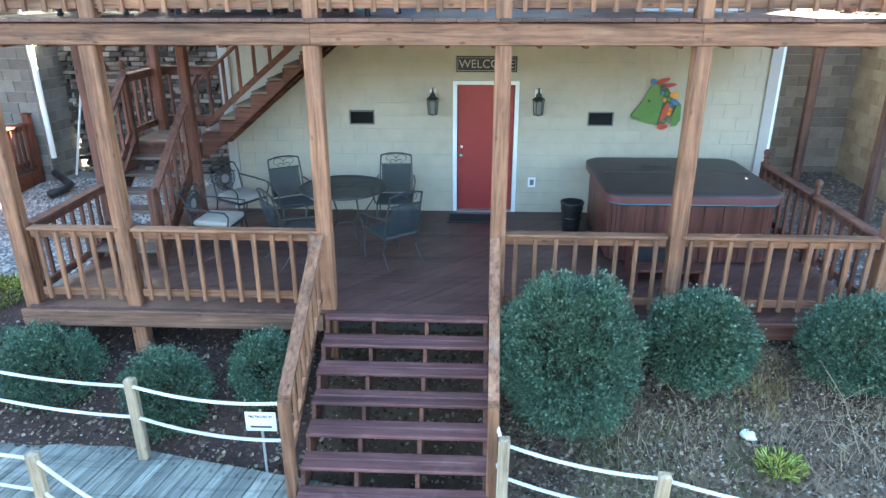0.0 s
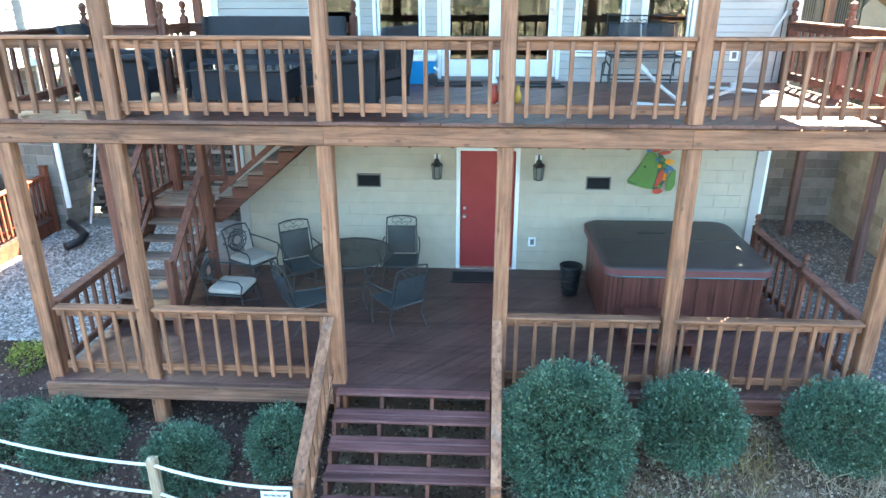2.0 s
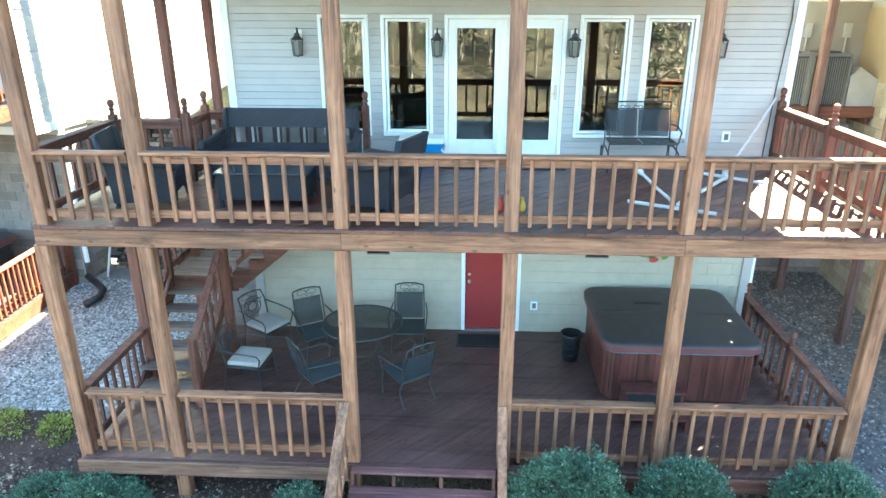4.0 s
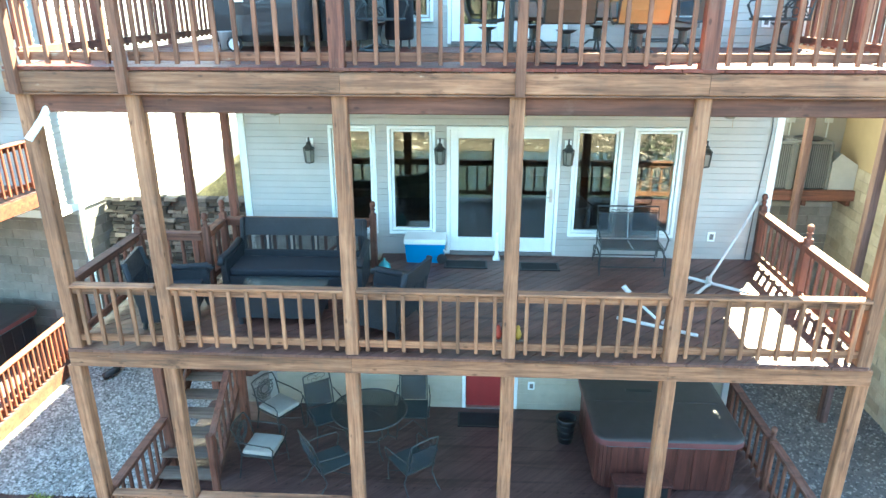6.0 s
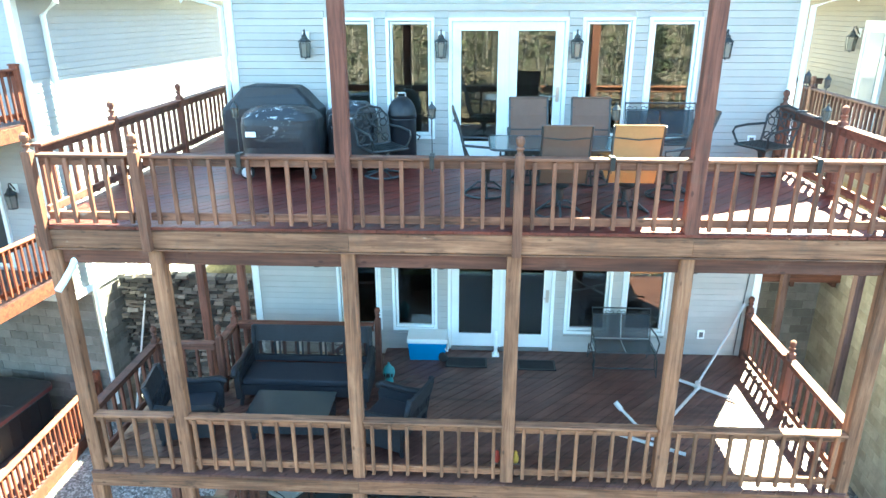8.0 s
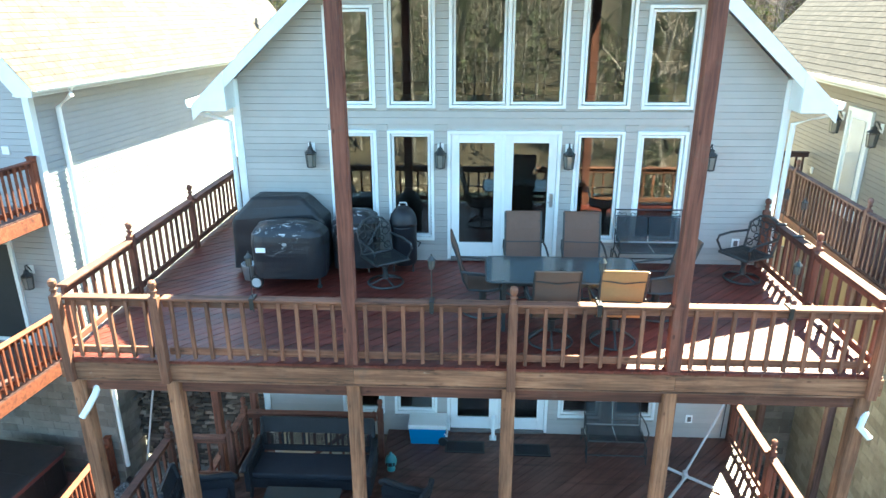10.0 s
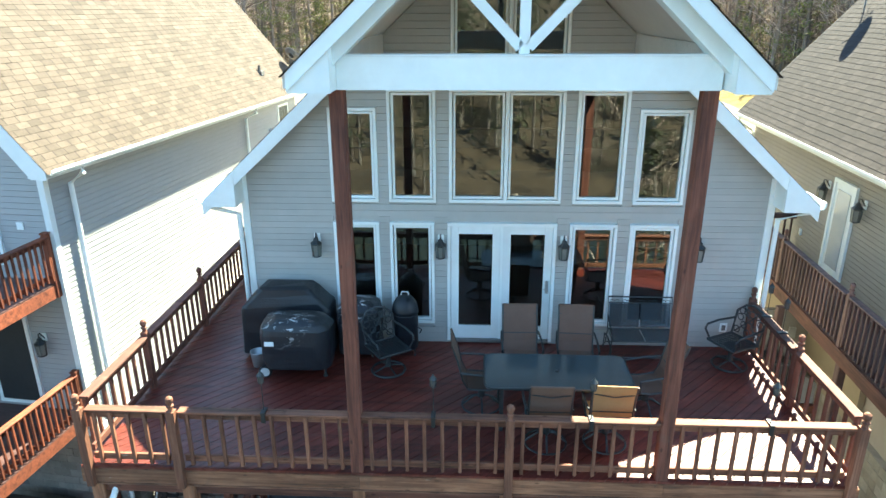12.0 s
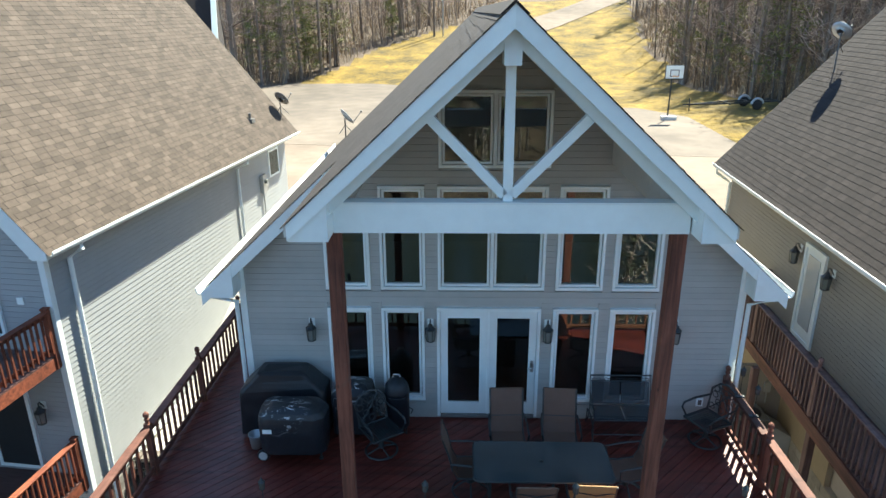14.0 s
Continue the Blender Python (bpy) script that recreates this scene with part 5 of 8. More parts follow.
def satellite_dish(m, mat, flip=1, extra=0.0):
    e = thing("satellite_dish", "grey satellite dish with feed arm on a mast", "antenna", m)
    prof = [(0.0, 0.0), (0.12, 0.012), (0.24, 0.05), (0.33, 0.1)]
    dish = Mesh()
    n = 20
    v, f = [], []
    for r, h in prof[1:]:
        for k in range(n):
            a = 2 * math.pi * k / n
            v.append((r * math.cos(a), r * 1.1 * math.sin(a), h))
    for i in range(2):
        for k in range(n):
            f.append((i * n + k, i * n + (k + 1) % n, (i + 1) * n + (k + 1) % n, (i + 1) * n + k))
    f.append(tuple(range(n)))
    tilt = pose(0, 0.06, 0.75, 52, 0, 150 + 8 * flip)
    d = part("reflector", dish.add(v, f, tilt), mat, e, smooth=True)
    s = d.modifiers.new("thick", "SOLIDIFY")
    s.thickness = 0.012
    part("mast", Mesh().tube([(0, 0, -extra), (0, 0, 0.55), (0, -0.05, 0.75)], 0.025, 8), ac_m, e)
    a = tilt @ Vector((0, -0.33, 0.1))
    b = tilt @ Vector((0, -0.25, 0.62))
    part("feed_arm", Mesh().tube([a, b], 0.014).tube([b, b + Vector((0.0, 0.05, 0.03))], 0.04, 8), ac_m, e)
    part("struts", Mesh().tube([(0, 0, 0.5), (0.28, 0.25, 0.12)], 0.012).tube([(0, 0, 0.5), (-0.28, 0.25, 0.12)], 0.012), ac_m, e)
    return e


# left house: local frame at its corner, x along its front, y back
NL = pose(-8.2, 5.1, 0, 0, 0, -6.8)
nl = thing("house_neighbour_tan", "white-sided house with tan shingle roof and stacked decks", "house", NL)
lap_wall(nl, (-9.0, 0), (0, 0), 3.25, 9.0, nl_siding, 0.12, lip=0.01)
lap_wall(nl, (0, 0), (0, 12.7), 3.25, 8.95, nl_siding, 0.12, lip=0.01)
GS = 1.2
lap_wall(nl, (-9.0, 0), (0, 0), 9.0, 14.1, nl_siding, 0.12, cut=lambda z: ((z - 9.0) / GS, 9.0 - (z - 9.0) / GS), name="gable_siding", lip=0.01)
part("core", Mesh().box(-9, -0.12, 0.12, 12.7, 3.11, 8.9).box(-9, -0.12, 0.79, 12.7, -0.4, 3.11), interior_m, nl)
part("corner_board", Mesh().box(-0.11, 0.025, -0.03, 0.1, 3.25, 8.95), white_m, nl, "white corner board")
part("water_table", Mesh().box(-9.0, 0.03, -0.035, 0.02, 3.1, 3.25).box(-0.02, 0.035, 0.02, 12.7, 3.1, 3.25), white_m, nl)
ridge_x = -4.5
rz = lambda x: 9.02 + GS * (0.4 - x) if x > ridge_x else 9.02 + GS * (0.4 + 9.0 + x)
for s, xe in ((1, 0.4), (-1, -9.4)):
    part("roof_deck", Mesh().prism([(xe, rz(xe)), (ridge_x, rz(ridge_x)), (ridge_x, rz(ridge_x) - 0.14), (xe, rz(xe) - 0.14)], -13.05, 0.35, XZ), white_m, nl)
part("rake_board", Mesh().prism([(0.42, rz(0.42) - 0.0), (ridge_x, rz(ridge_x)), (ridge_x, rz(ridge_x) - 0.28), (0.1, 8.85), (0.42, 8.85)], 0.35, 0.38, XZ), white_m, nl, "white rake board")
part("eave_box", Mesh().box(0.0, 0.4, -0.34, 13.0, 8.86, 8.885).box(0.37, 0.4, -0.34, 13.0, 8.885, 9.0), white_m, nl)
part("gutter", Mesh().prism([(0.4 + p, 8.93 + q) for p, q in [(0.0, 0.0), (0.1, 0.0), (0.13, 0.05), (0.13, 0.1), (0.115, 0.1), (0.09, 0.015), (0.0, 0.015)]], -13.0, 0.33, XZ), white_m, nl, "white metal gutter")
part("downspout", Mesh().tube([(0.46, 0.55, 8.93), (0.46, 0.55, 8.8), (0.08, 0.62, 8.55), (0.08, 0.62, 3.0), (0.08, 0.62, 0.35)], 0.05, 8), white_m, nl, "white downspout")
part("downspout", Mesh().tube([(0.46, 8.45, 8.93), (0.46, 8.45, 8.8), (0.08, 8.5, 8.6), (0.08, 8.5, 5.5)], 0.045, 8), white_m, nl, "white downspout")
w = part("window", framed(Mesh(), 11.05, 11.95, 7.7, 8.65, 0.07, -0.04, 0.05), white_m, nl, "small white side window", m=pose(0.0, 0, 0, 0, 0, 90))
part("pane", Mesh().box(11.12, 11.88, -0.034, -0.028, 7.77, 8.58), glass_m, w)
mt = part("electric_meter", Mesh().box(0.02, 0.14, 10.2, 10.5, 7.35, 7.98).box(0.02, 0.1, 10.55, 10.75, 7.5, 7.75), galv_m, nl, "grey electric meter box")
part("meter_dial", Mesh().lathe([(0.08, 0), (0.08, 0.08), (0.06, 0.1)], 12, pose(0.14, 10.35, 7.75, 0, 90)), lamp_glass, mt)
part("conduit", Mesh().tube([(0.06, 10.35, 7.35), (0.06, 10.35, 5.8)], 0.03), galv_m, mt)
nvent = part("roof_vent", Mesh().tube([(-0.25, 10.5, rz(-0.25) - 0.1), (-0.25, 10.5, rz(-0.25) + 0.22)], 0.045, 8).box(-0.37, -0.13, 10.38, 10.62, rz(-0.25) - 0.1, rz(-0.25) + 0.04), ac_m, nl, "small roof vent pipe")
up = Vector((-1, 0, GS)).normalized()
shingles(nl, (0.46, -0.38, rz(0.46) + 0.004), (0, 1, 0), up, 13.43, 7.6, shingle_tan, shingle_tan_i, lambda p: p.y < 5.2 and p.z < 9.72 + 0.3 and p.x > -1.0, 0.14, 0.3)
# front wall openings
dk = part("front_door", Mesh().box(-2.0, -1.1, -0.05, 0.0, 3.85, 5.95), black_pl, nl, "dark glazed door")
part("door_frame", framed(Mesh(), -2.08, -1.02, 3.8, 6.03, 0.08, -0.06, 0.0), white_m, dk)
w = part("window", framed(Mesh(), -1.95, -1.15, 7.0, 8.4, 0.07, -0.06, 0.0), white_m, nl, "white front window")
part("pane", Mesh().box(-1.88, -1.22, -0.03, -0.02, 7.07, 8.33), glass_m, w)
part("outlet_box", Mesh().box(-0.75, -0.6, -0.03, 0.0, 7.75, 7.9), white_m, nl)
wall_lantern(NL @ pose(-0.7, -0.02, 5.35), 1.05, "black wall lantern on the neighbouring house")


def neighbour_deck(parent, z, y_front, x0, x1, dm):
    d = part("deck_floor", Mesh().box(x0, x1, y_front, -0.03, z - 0.03, z), dm, parent, "dark brown deck floor")
    part("deck_rim", Mesh().stick(x1 - 0.05, x1, y_front, -0.03, z - 0.3, z - 0.034, 0.008, 1), or_x, d)
    part("deck_rim", Mesh().stick(x0, x1, y_front - 0.05, y_front, z - 0.3, z, 0.008, 0), or_x, d)
    for k in range(6):
        part("joist", Mesh().box(x0, x1 - 0.06, -0.6 * k - 0.4, -0.6 * k - 0.36, z - 0.25, z - 0.034), red_x, d)


low_deck = pose(-8.28, 5.68, 0, 0, 0, 1.5)
for z, base, xr in ((6.72, NL, -0.05), (3.72, NL, -0.05), (0.2, low_deck, 0.0)):
    if base is NL:
        neighbour_deck(nl, z, -4.0, -8.5, xr, deck1_m)
    else:
        neighbour_deck(thing("deck_neighbour", "low cedar deck of the neighbouring house", "deck", low_deck), z, -6.1, -7.5, xr, deck1_m)
    a = base @ Vector((xr - 0.04, -0.12, 0))
    b = base @ Vector((xr - 0.04, -3.95 if base is NL else -6.05, 0))
    railing((b.x, b.y), (a.x, a.y), z, 0.95 if base is NL else 0.87, spacing=0.14, out=-1, mx=or_x, mz=or_z, low=0.14, cap=0.14, label="sunlit cedar-red railing of the neighbouring deck", group="neighbour railings")
    e = thing("deck_post", "square cedar post of the neighbouring deck", "post", pose(a.x, a.y, z - 0.3), "neighbour posts")
    part("shaft", Mesh().stick(-0.06, 0.06, -0.06, 0.06, 0, 1.3, 0.008), or_z, e)
    part("cap", Mesh().box(-0.07, 0.07, -0.07, 0.07, 1.302, 1.33), or_z, e)
for z0, z1 in ((-0.5, 3.42), (3.72, 6.42)):
    q = NL @ Vector((-0.12, -3.9, 0))
    post(q.x, q.y, z0, z1, 0.14, or_z, "square cedar post of the neighbouring deck")
block_wall("neighbour_foundation_front", NL @ pose(-5.0, 0.58, -0.2), 5.0, 0.0, 3.3, block_m, "grey block foundation of the neighbouring house")
block_wall("neighbour_foundation_side", NL @ pose(0.015, 0.6, -0.2, 0, 0, 90), 3.6, 0.0, 3.3, block_m, "sunlit grey block side foundation")


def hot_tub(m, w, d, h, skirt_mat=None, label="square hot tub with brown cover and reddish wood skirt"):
    """A square spa: slatted skirt, rounded shell rim, folding padded cover."""
    e = thing("hot_tub", label, "hot tub", m)
    def rounded(x0, x1, y0, y1, r, n=5):
        out = []
        for cx, cy, a0 in ((x1 - r, y0 + r, -90), (x1 - r, y1 - r, 0), (x0 + r, y1 - r, 90), (x0 + r, y0 + r, 180)):
            for k in range(n + 1):
                a = radians(a0 + 90 * k / n)
                out.append((cx + r * math.cos(a), cy + r * math.sin(a)))
        return out
    skirt = rounded(-w / 2 + 0.05, w / 2 - 0.05, -d / 2 + 0.05, d / 2 - 0.05, 0.2)
    part("base", Mesh().prism(rounded(-w / 2 + 0.09, w / 2 - 0.09, -d / 2 + 0.09, d / 2 - 0.09, 0.18), 0.0, h - 0.16), black_pl, e)
    for i, p in enumerate(skirt):
        q = skirt[(i + 1) % len(skirt)]
        seg = Vector((q[0] - p[0], q[1] - p[1]))
        n = max(1, int(seg.length / 0.24))
        for k in range(n):
            a = Vector(p) + seg * (k / n)
            b = Vector(p) + seg * ((k + 1) / n)
            ang = math.degrees(math.atan2(seg.y, seg.x))
            L = (b - a).length
            me = Mesh().stick(0.003, L - 0.003, 0.0, 0.025, 0.03, h - 0.17, 0.004)
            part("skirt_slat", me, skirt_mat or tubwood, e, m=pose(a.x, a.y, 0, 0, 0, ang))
    part("shell_rim", Mesh().prism(rounded(-w / 2 + 0.01, w / 2 - 0.01, -d / 2 + 0.01, d / 2 - 0.01, 0.22), h - 0.15, h - 0.128), teal_m, e, "teal acrylic rim")
    cv = Mesh()
    prof = [(0.0, h - 0.118), (-0.012, h - 0.09), (-0.012, h - 0.03), (0.03, h - 0.005), (0.1, h + 0.005), (0.4, h + 0.014), (min(w, d) * 0.5 - 0.12, h + 0.02)]
    rings = [rounded(-w / 2 + o, w / 2 - o, -d / 2 + o, d / 2 - o, max(0.03, 0.22 - o * 0.4)) for o, _ in prof]
    v = [(x, y, z) for ring, (_, z) in zip(rings, prof) for x, y in ring]
    n = len(rings[0])
    f = [(i * n + k, i * n + (k + 1) % n, (i + 1) * n + (k + 1) % n, (i + 1) * n + k) for i in range(len(prof) - 1) for k in range(n)] + [tuple(range((len(prof) - 1) * n, len(prof) * n))]
    c = part("cover", cv.add(v, f), tubcover_m, e, "brown padded vinyl cover", True)
    band = Mesh()
    ro = rounded(-w / 2 - 0.016, w / 2 + 0.016, -d / 2 - 0.016, d / 2 + 0.016, 0.23)
    nb = len(ro)
    band.add([(x, y, h - 0.125) for x, y in ro] + [(x, y, h - 0.035) for x, y in ro], [(k, (k + 1) % nb, nb + (k + 1) % nb, nb + k) for k in range(nb)])
    part("cover_skirt", band, tubred_m, c, "dark red cover edge", True)
    part("fold_seam", Mesh().box(-w / 2 + 0.12, w / 2 - 0.12, -0.01, 0.01, h + 0.008, h + 0.0245), tubcover_m, c)
    # dark smudge on the cover, built as a flat black strip
    part("handle", Mesh().stick(-0.42, 0.0, 0.28, 0.35, h + 0.012, h + 0.03, 0.006, 0), black_pl, c, "flat black strip for a dark smudge")
    return e


# black skirt instead of tubwood: shade on this tub set as colour
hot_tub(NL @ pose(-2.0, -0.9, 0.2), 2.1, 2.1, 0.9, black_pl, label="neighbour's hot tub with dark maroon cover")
solo("drain_pipe", Mesh().tube([(-8.0, 5.55, 0.1), (-7.75, 5.4, 0.02), (-7.45, 5.1, 0.0), (-7.35, 4.75, 0.0), (-7.45, 4.45, 0.0)], 0.07, 10), drain_m, "black corrugated drain pipe lying on gravel", "pipe", smooth=True)
solo("pipe", Mesh().tube([(-7.7, 5.75, 0.0), (-7.35, 6.6, 3.2)], 0.022, 8), pvc_m, "thin white pipe leaning on foundation wall", "pipe")
satellite_dish(NL @ pose(-0.05, 12.75, rz(-0.05) - 0.02) @ Matrix.Scale(0.85, 4), ac_m)
satellite_dish(pose(-3.85, 14.6, roof_z(-3.85) - 0.05) @ Matrix.Scale(0.85, 4), pvc_m, -4)

# right house: local frame at its front corner, y back along its side
RN = pose(7.15, 1.5, 0, 0, 0, -3.0)
rn = thing("house_neighbour_cream", "cream-sided house with grey-brown shingle roof", "house", RN)
lap_wall(rn, (0, 10.9), (0, 0), 5.3, 8.95, rn_siding)
lap_wall(rn, (0, 0), (9.0, 0), 5.3, 8.95, rn_siding)
lap_wall(rn, (9.0, 10.9), (0, 10.9), 5.3, 8.95, rn_siding)
part("core", Mesh().box(0.12, 9, 0.12, 10.8, -0.4, 8.9), interior_m, rn)
part("gable_wall", Mesh().prism([(0, 8.95), (9, 8.95), (4.5, 13.8)], -10.9, -10.75, XZ).prism([(0, 8.95), (9, 8.95), (4.5, 13.8)], -0.15, 0, XZ), rn_siding, rn)
part("painted_foundation", Mesh().box(-0.02, 0.1, 3.2, 10.9, 4.0, 5.3), rn_paint, rn, "cream painted wall")
GR = 1.1
rr_z = lambda x: 8.98 + GR * (x + 0.4) if x < 4.5 else 8.98 + GR * (9.4 - x)
for xe in (-0.4, 9.4):
    part("roof_deck", Mesh().prism([(xe, rr_z(xe)), (4.5, rr_z(4.5)), (4.5, rr_z(4.5) - 0.14), (xe, rr_z(xe) - 0.14)], -11.3, 0.35, XZ), white_m, rn)
part("eave_box", Mesh().box(-0.4, 0.0, -0.34, 11.2, 8.82, 8.845).box(-0.4, -0.37, -0.34, 11.2, 8.845, 8.97), white_m, rn)
part("gutter", Mesh().prism([(-0.4 - p, 8.89 + q) for p, q in [(0.0, 0.0), (0.1, 0.0), (0.13, 0.05), (0.13, 0.1), (0.115, 0.1), (0.09, 0.015), (0.0, 0.015)]], -11.2, 0.33, XZ), white_m, rn, "white metal gutter")
part("downspout", Mesh().tube([(-0.46, 10.9, 8.89), (-0.46, 10.9, 8.75), (-0.08, 10.8, 8.5), (-0.08, 10.8, 5.0)], 0.045, 8), white_m, rn, "white downspout")
up = Vector((1, 0, GR)).normalized()
shingles(rn, (-0.46, 11.3, rr_z(-0.46) + 0.004), (0, -1, 0), up, 11.6, 7.0, shingle_grey, shingle_grey_i, lambda p: p.y > 2.0 and p.y < 9.5 and p.z < 9.75)
dr = part("side_door", Mesh().box(-0.03, 0.02, 4.85, 5.65, 6.3, 8.35), white_m, rn, "white glazed side door")
part("door_frame", framed(Mesh(), 4.77, 5.73, 6.27, 8.43, 0.08, 0.0, 0.06), white_m, dr, m=pose(0, 0, 0, 0, 0, 90))
part("pane", Mesh().box(-0.045, -0.035, 4.98, 5.52, 6.6, 8.22), frost_m, dr, "pale curtained glass")
part("outlet_cover", Mesh().box(-0.03, 0.0, 6.9, 7.0, 6.75, 6.9), white_m, rn)
for y in (4.45, 6.0):
    wall_lantern(RN @ pose(0, y, 8.1, 0, 0, -90), 1.0, "black wall lantern beside the neighbour's side door")
wk = part("side_walkway", Mesh().box(-1.08, -0.02, -1.0, 7.2, 6.22, 6.25), deck1_m, rn, "brown side walkway deck")
part("walkway_rim", Mesh().stick(-1.12, -1.07, -1.0, 7.2, 5.98, 6.24, 0.008, 1), red_y, wk)
part("walkway_rim", Mesh().stick(-1.12, -0.02, 7.2, 7.25, 5.98, 6.24, 0.008, 0), mauve_x, wk)
for k in range(7):
    part("joist", Mesh().box(-1.07, -0.02, -0.6 + 1.15 * k, -0.55 + 1.15 * k, 6.0, 6.215), mauve_x, wk)
ends = (-0.9, 2.3, 5.2, 7.15)
for a, b in zip(ends, ends[1:]):
    p, q = RN @ Vector((-1.05, a + 0.06, 0)), RN @ Vector((-1.05, b - 0.06, 0))
    railing((p.x, p.y), (q.x, q.y), 6.25, 0.95, spacing=0.15, out=1, mx=mauve_x, mz=mauve_z, label="reddish timber railing of the neighbour's walkway", group="neighbour railings")
for y in ends:
    p = RN @ Vector((-1.05, y, 0))
    newel(p.x, p.y, 6.25, 0.25, 1.18, mauve_z)
p, q = RN @ Vector((-0.98, 7.18, 0)), RN @ Vector((-0.05, 7.18, 0))
railing((p.x, p.y), (q.x, q.y), 6.25, 0.95, spacing=0.15, out=1, mx=mauve_x, mz=mauve_z, label="reddish timber railing of the neighbour's walkway", group="neighbour railings")
for p in (RN @ Vector((-0.98, 2.25, 0)), Vector((6.2, 6.08, 0))):
    post(p.x, p.y, -0.3, 5.97, 0.14, mauve_z, "tall timber post under the neighbour's walkway")
block_wall("neighbour_foundation_cream", RN @ pose(-0.02, 10.9, -0.2, 0, 0, -90), 10.9, 0.0, 4.2, block_m, "cream-grey block foundation of the neighbouring house", joined=block_i)

# air conditioners on their timber stand
st = thing("timber_stand", "timber stand carrying air conditioners above the retaining wall", "stand", pose(5.3, 6.2, 3.35))
part("front_beam", Mesh().stick(0, 2.1, 0, 0.05, 0.0, 0.2, 0.008, 0), red_x, st)
part("platform", Mesh().box(0, 2.1, 0.052, 1.0, 0.16, 0.2), red_x, st)
for x in (0.1, 1.15, 2.0):
    part("bracket", Mesh().stick(x - 0.04, x + 0.04, 0.06, 0.7, -0.12, -0.002, 0.008, 1), red_y, st)


def condenser(m):
    e = thing("air_conditioner", "grey outdoor condenser unit with louvred sides", "appliance", m, "condenser units")
    part("cabinet", Mesh().box(-0.33, 0.33, -0.3, 0.3, 0.0, 0.9), black_pl, e)
    for k in range(16):
        x = -0.3 + k * 0.04
        part("louvre", Mesh().box(x - 0.009, x + 0.009, -0.318, -0.305, 0.03, 0.88), ac_m, e)
    part("top_cover", Mesh().box(-0.35, 0.35, -0.33, 0.33, 0.902, 0.95), ac_m, e)
    for x in (-0.34, 0.34):
        part("corner_post", Mesh().box(x - 0.02, x + 0.02, -0.335, -0.29, 0.0, 0.9), ac_m, e)
    part("fan_grille", Mesh().lathe([(0.28, 0.952), (0.26, 0.975), (0.05, 0.98)], 16), black_pl, e)
    return e


condenser(pose(5.75, 6.62, 3.555))
condenser(pose(6.48, 6.62, 3.555))
e = thing("duct_box", "galvanised sheet-metal duct box on timber stand", "appliance", pose(7.12, 6.6, 3.555))
part("cabinet", Mesh().prism([(-0.25, 0), (0.25, 0), (0.25, 0.5), (-0.1, 0.72), (-0.25, 0.55)], -0.3, 0.3, XZ), galv_m, e)
for k in (0, 1):
    e = thing("disconnect_box", "small grey electric disconnect box on wall", "fixture", pose(6.3 + 0.75 * k, 7.12, 4.75))
    part("box", Mesh().box(-0.07, 0.07, -0.06, 0.0, 0.0, 0.26), galv_m, e)
    part("conduit", Mesh().tube([(0, -0.03, 0.0), (0, -0.03, -0.3)], 0.015), galv_m, e)
solo("wall_behind_condensers", Mesh().box(4.55, 7.5, 7.14, 7.3, 3.08, 5.4), rn_siding, "cream painted wall behind the condensers", "wall", kind="structure")
satellite_dish(RN @ pose(2.0, 10.33, rr_z(2.0) + 0.4) @ Matrix.Scale(0.8, 4), galv_m, -3, 0.6)

# a further house beyond the left one
fh = thing("house_far", "grey-sided house with brown shingle roof and white rake", "house", pose(-13.5, 29.8, 6.1, 0, 0, 14))
lap_wall(fh, (-9.0, 0.3), (0, 0.3), 0.0, 5.2, far_siding, 0.16)
part("core", Mesh().box(-9.0, -0.1, 0.4, 6.0, 0.0, 5.2), interior_m, fh)
part("roof_slab", Mesh().add([(-9.5, -0.3, 5.2), (0.2, -0.3, 5.2), (0.2, 3.4, 10.6), (-9.5, 3.4, 10.6), (-9.5, 6.8, 5.2), (0.2, 6.8, 5.2)],
                             [(0, 1, 2, 3), (3, 2, 5, 4), (1, 5, 2), (0, 3, 4), (0, 4, 5, 1)]), shingle_grey_i, fh)
part("rake_board", Mesh().add([(0.2, -0.36, 5.1), (0.5, -0.36, 5.1), (0.5, -0.36, 5.4), (0.2, -0.36, 5.4), (0.2, 3.36, 10.5), (0.42, 3.36, 10.5), (0.42, 3.36, 10.8), (0.2, 3.36, 10.8)],
                              [(0, 1, 2, 3), (4, 7, 6, 5), (3, 2, 6, 7), (0, 4, 5, 1), (1, 5, 6, 2), (0, 3, 7, 4)]), white_m, fh, "white rake board")


# ---- driveway and yard behind ----
solo("driveway", Mesh().prism([(-34, 16.9), (15.0, 16.9), (15.3, 26.95), (-34, 34.55)], 5.7, 6.09), drive_m,
     "pale concrete driveway behind the houses", "driveway", kind="structure")
solo("driveway_upper", Mesh().prism([(15.3, 27.05), (15.4, 31), (15.8, 41), (13.5, 45.5), (7, 48), (-3, 61), (-12, 66), (-34, 62), (-34, 34.65)], 5.7, 6.085), drive_far,
     "greyer weathered concrete driveway slab beyond the joint", "driveway", kind="structure")
e = thing("basketball_hoop", "portable basketball hoop with white backboard", "sports equipment", pose(14.05, 40.0, 6.09))
part("base", Mesh().prism([(-0.5, -0.4), (0.5, -0.4), (0.4, 0.4), (-0.4, 0.4)], 0.0, 0.22), pvc_m, e)
part("pole", Mesh().tube([(0, 0.1, 0.15), (0, 0.0, 2.9), (0, -0.4, 3.2)], 0.055, 8), black_pl, e)
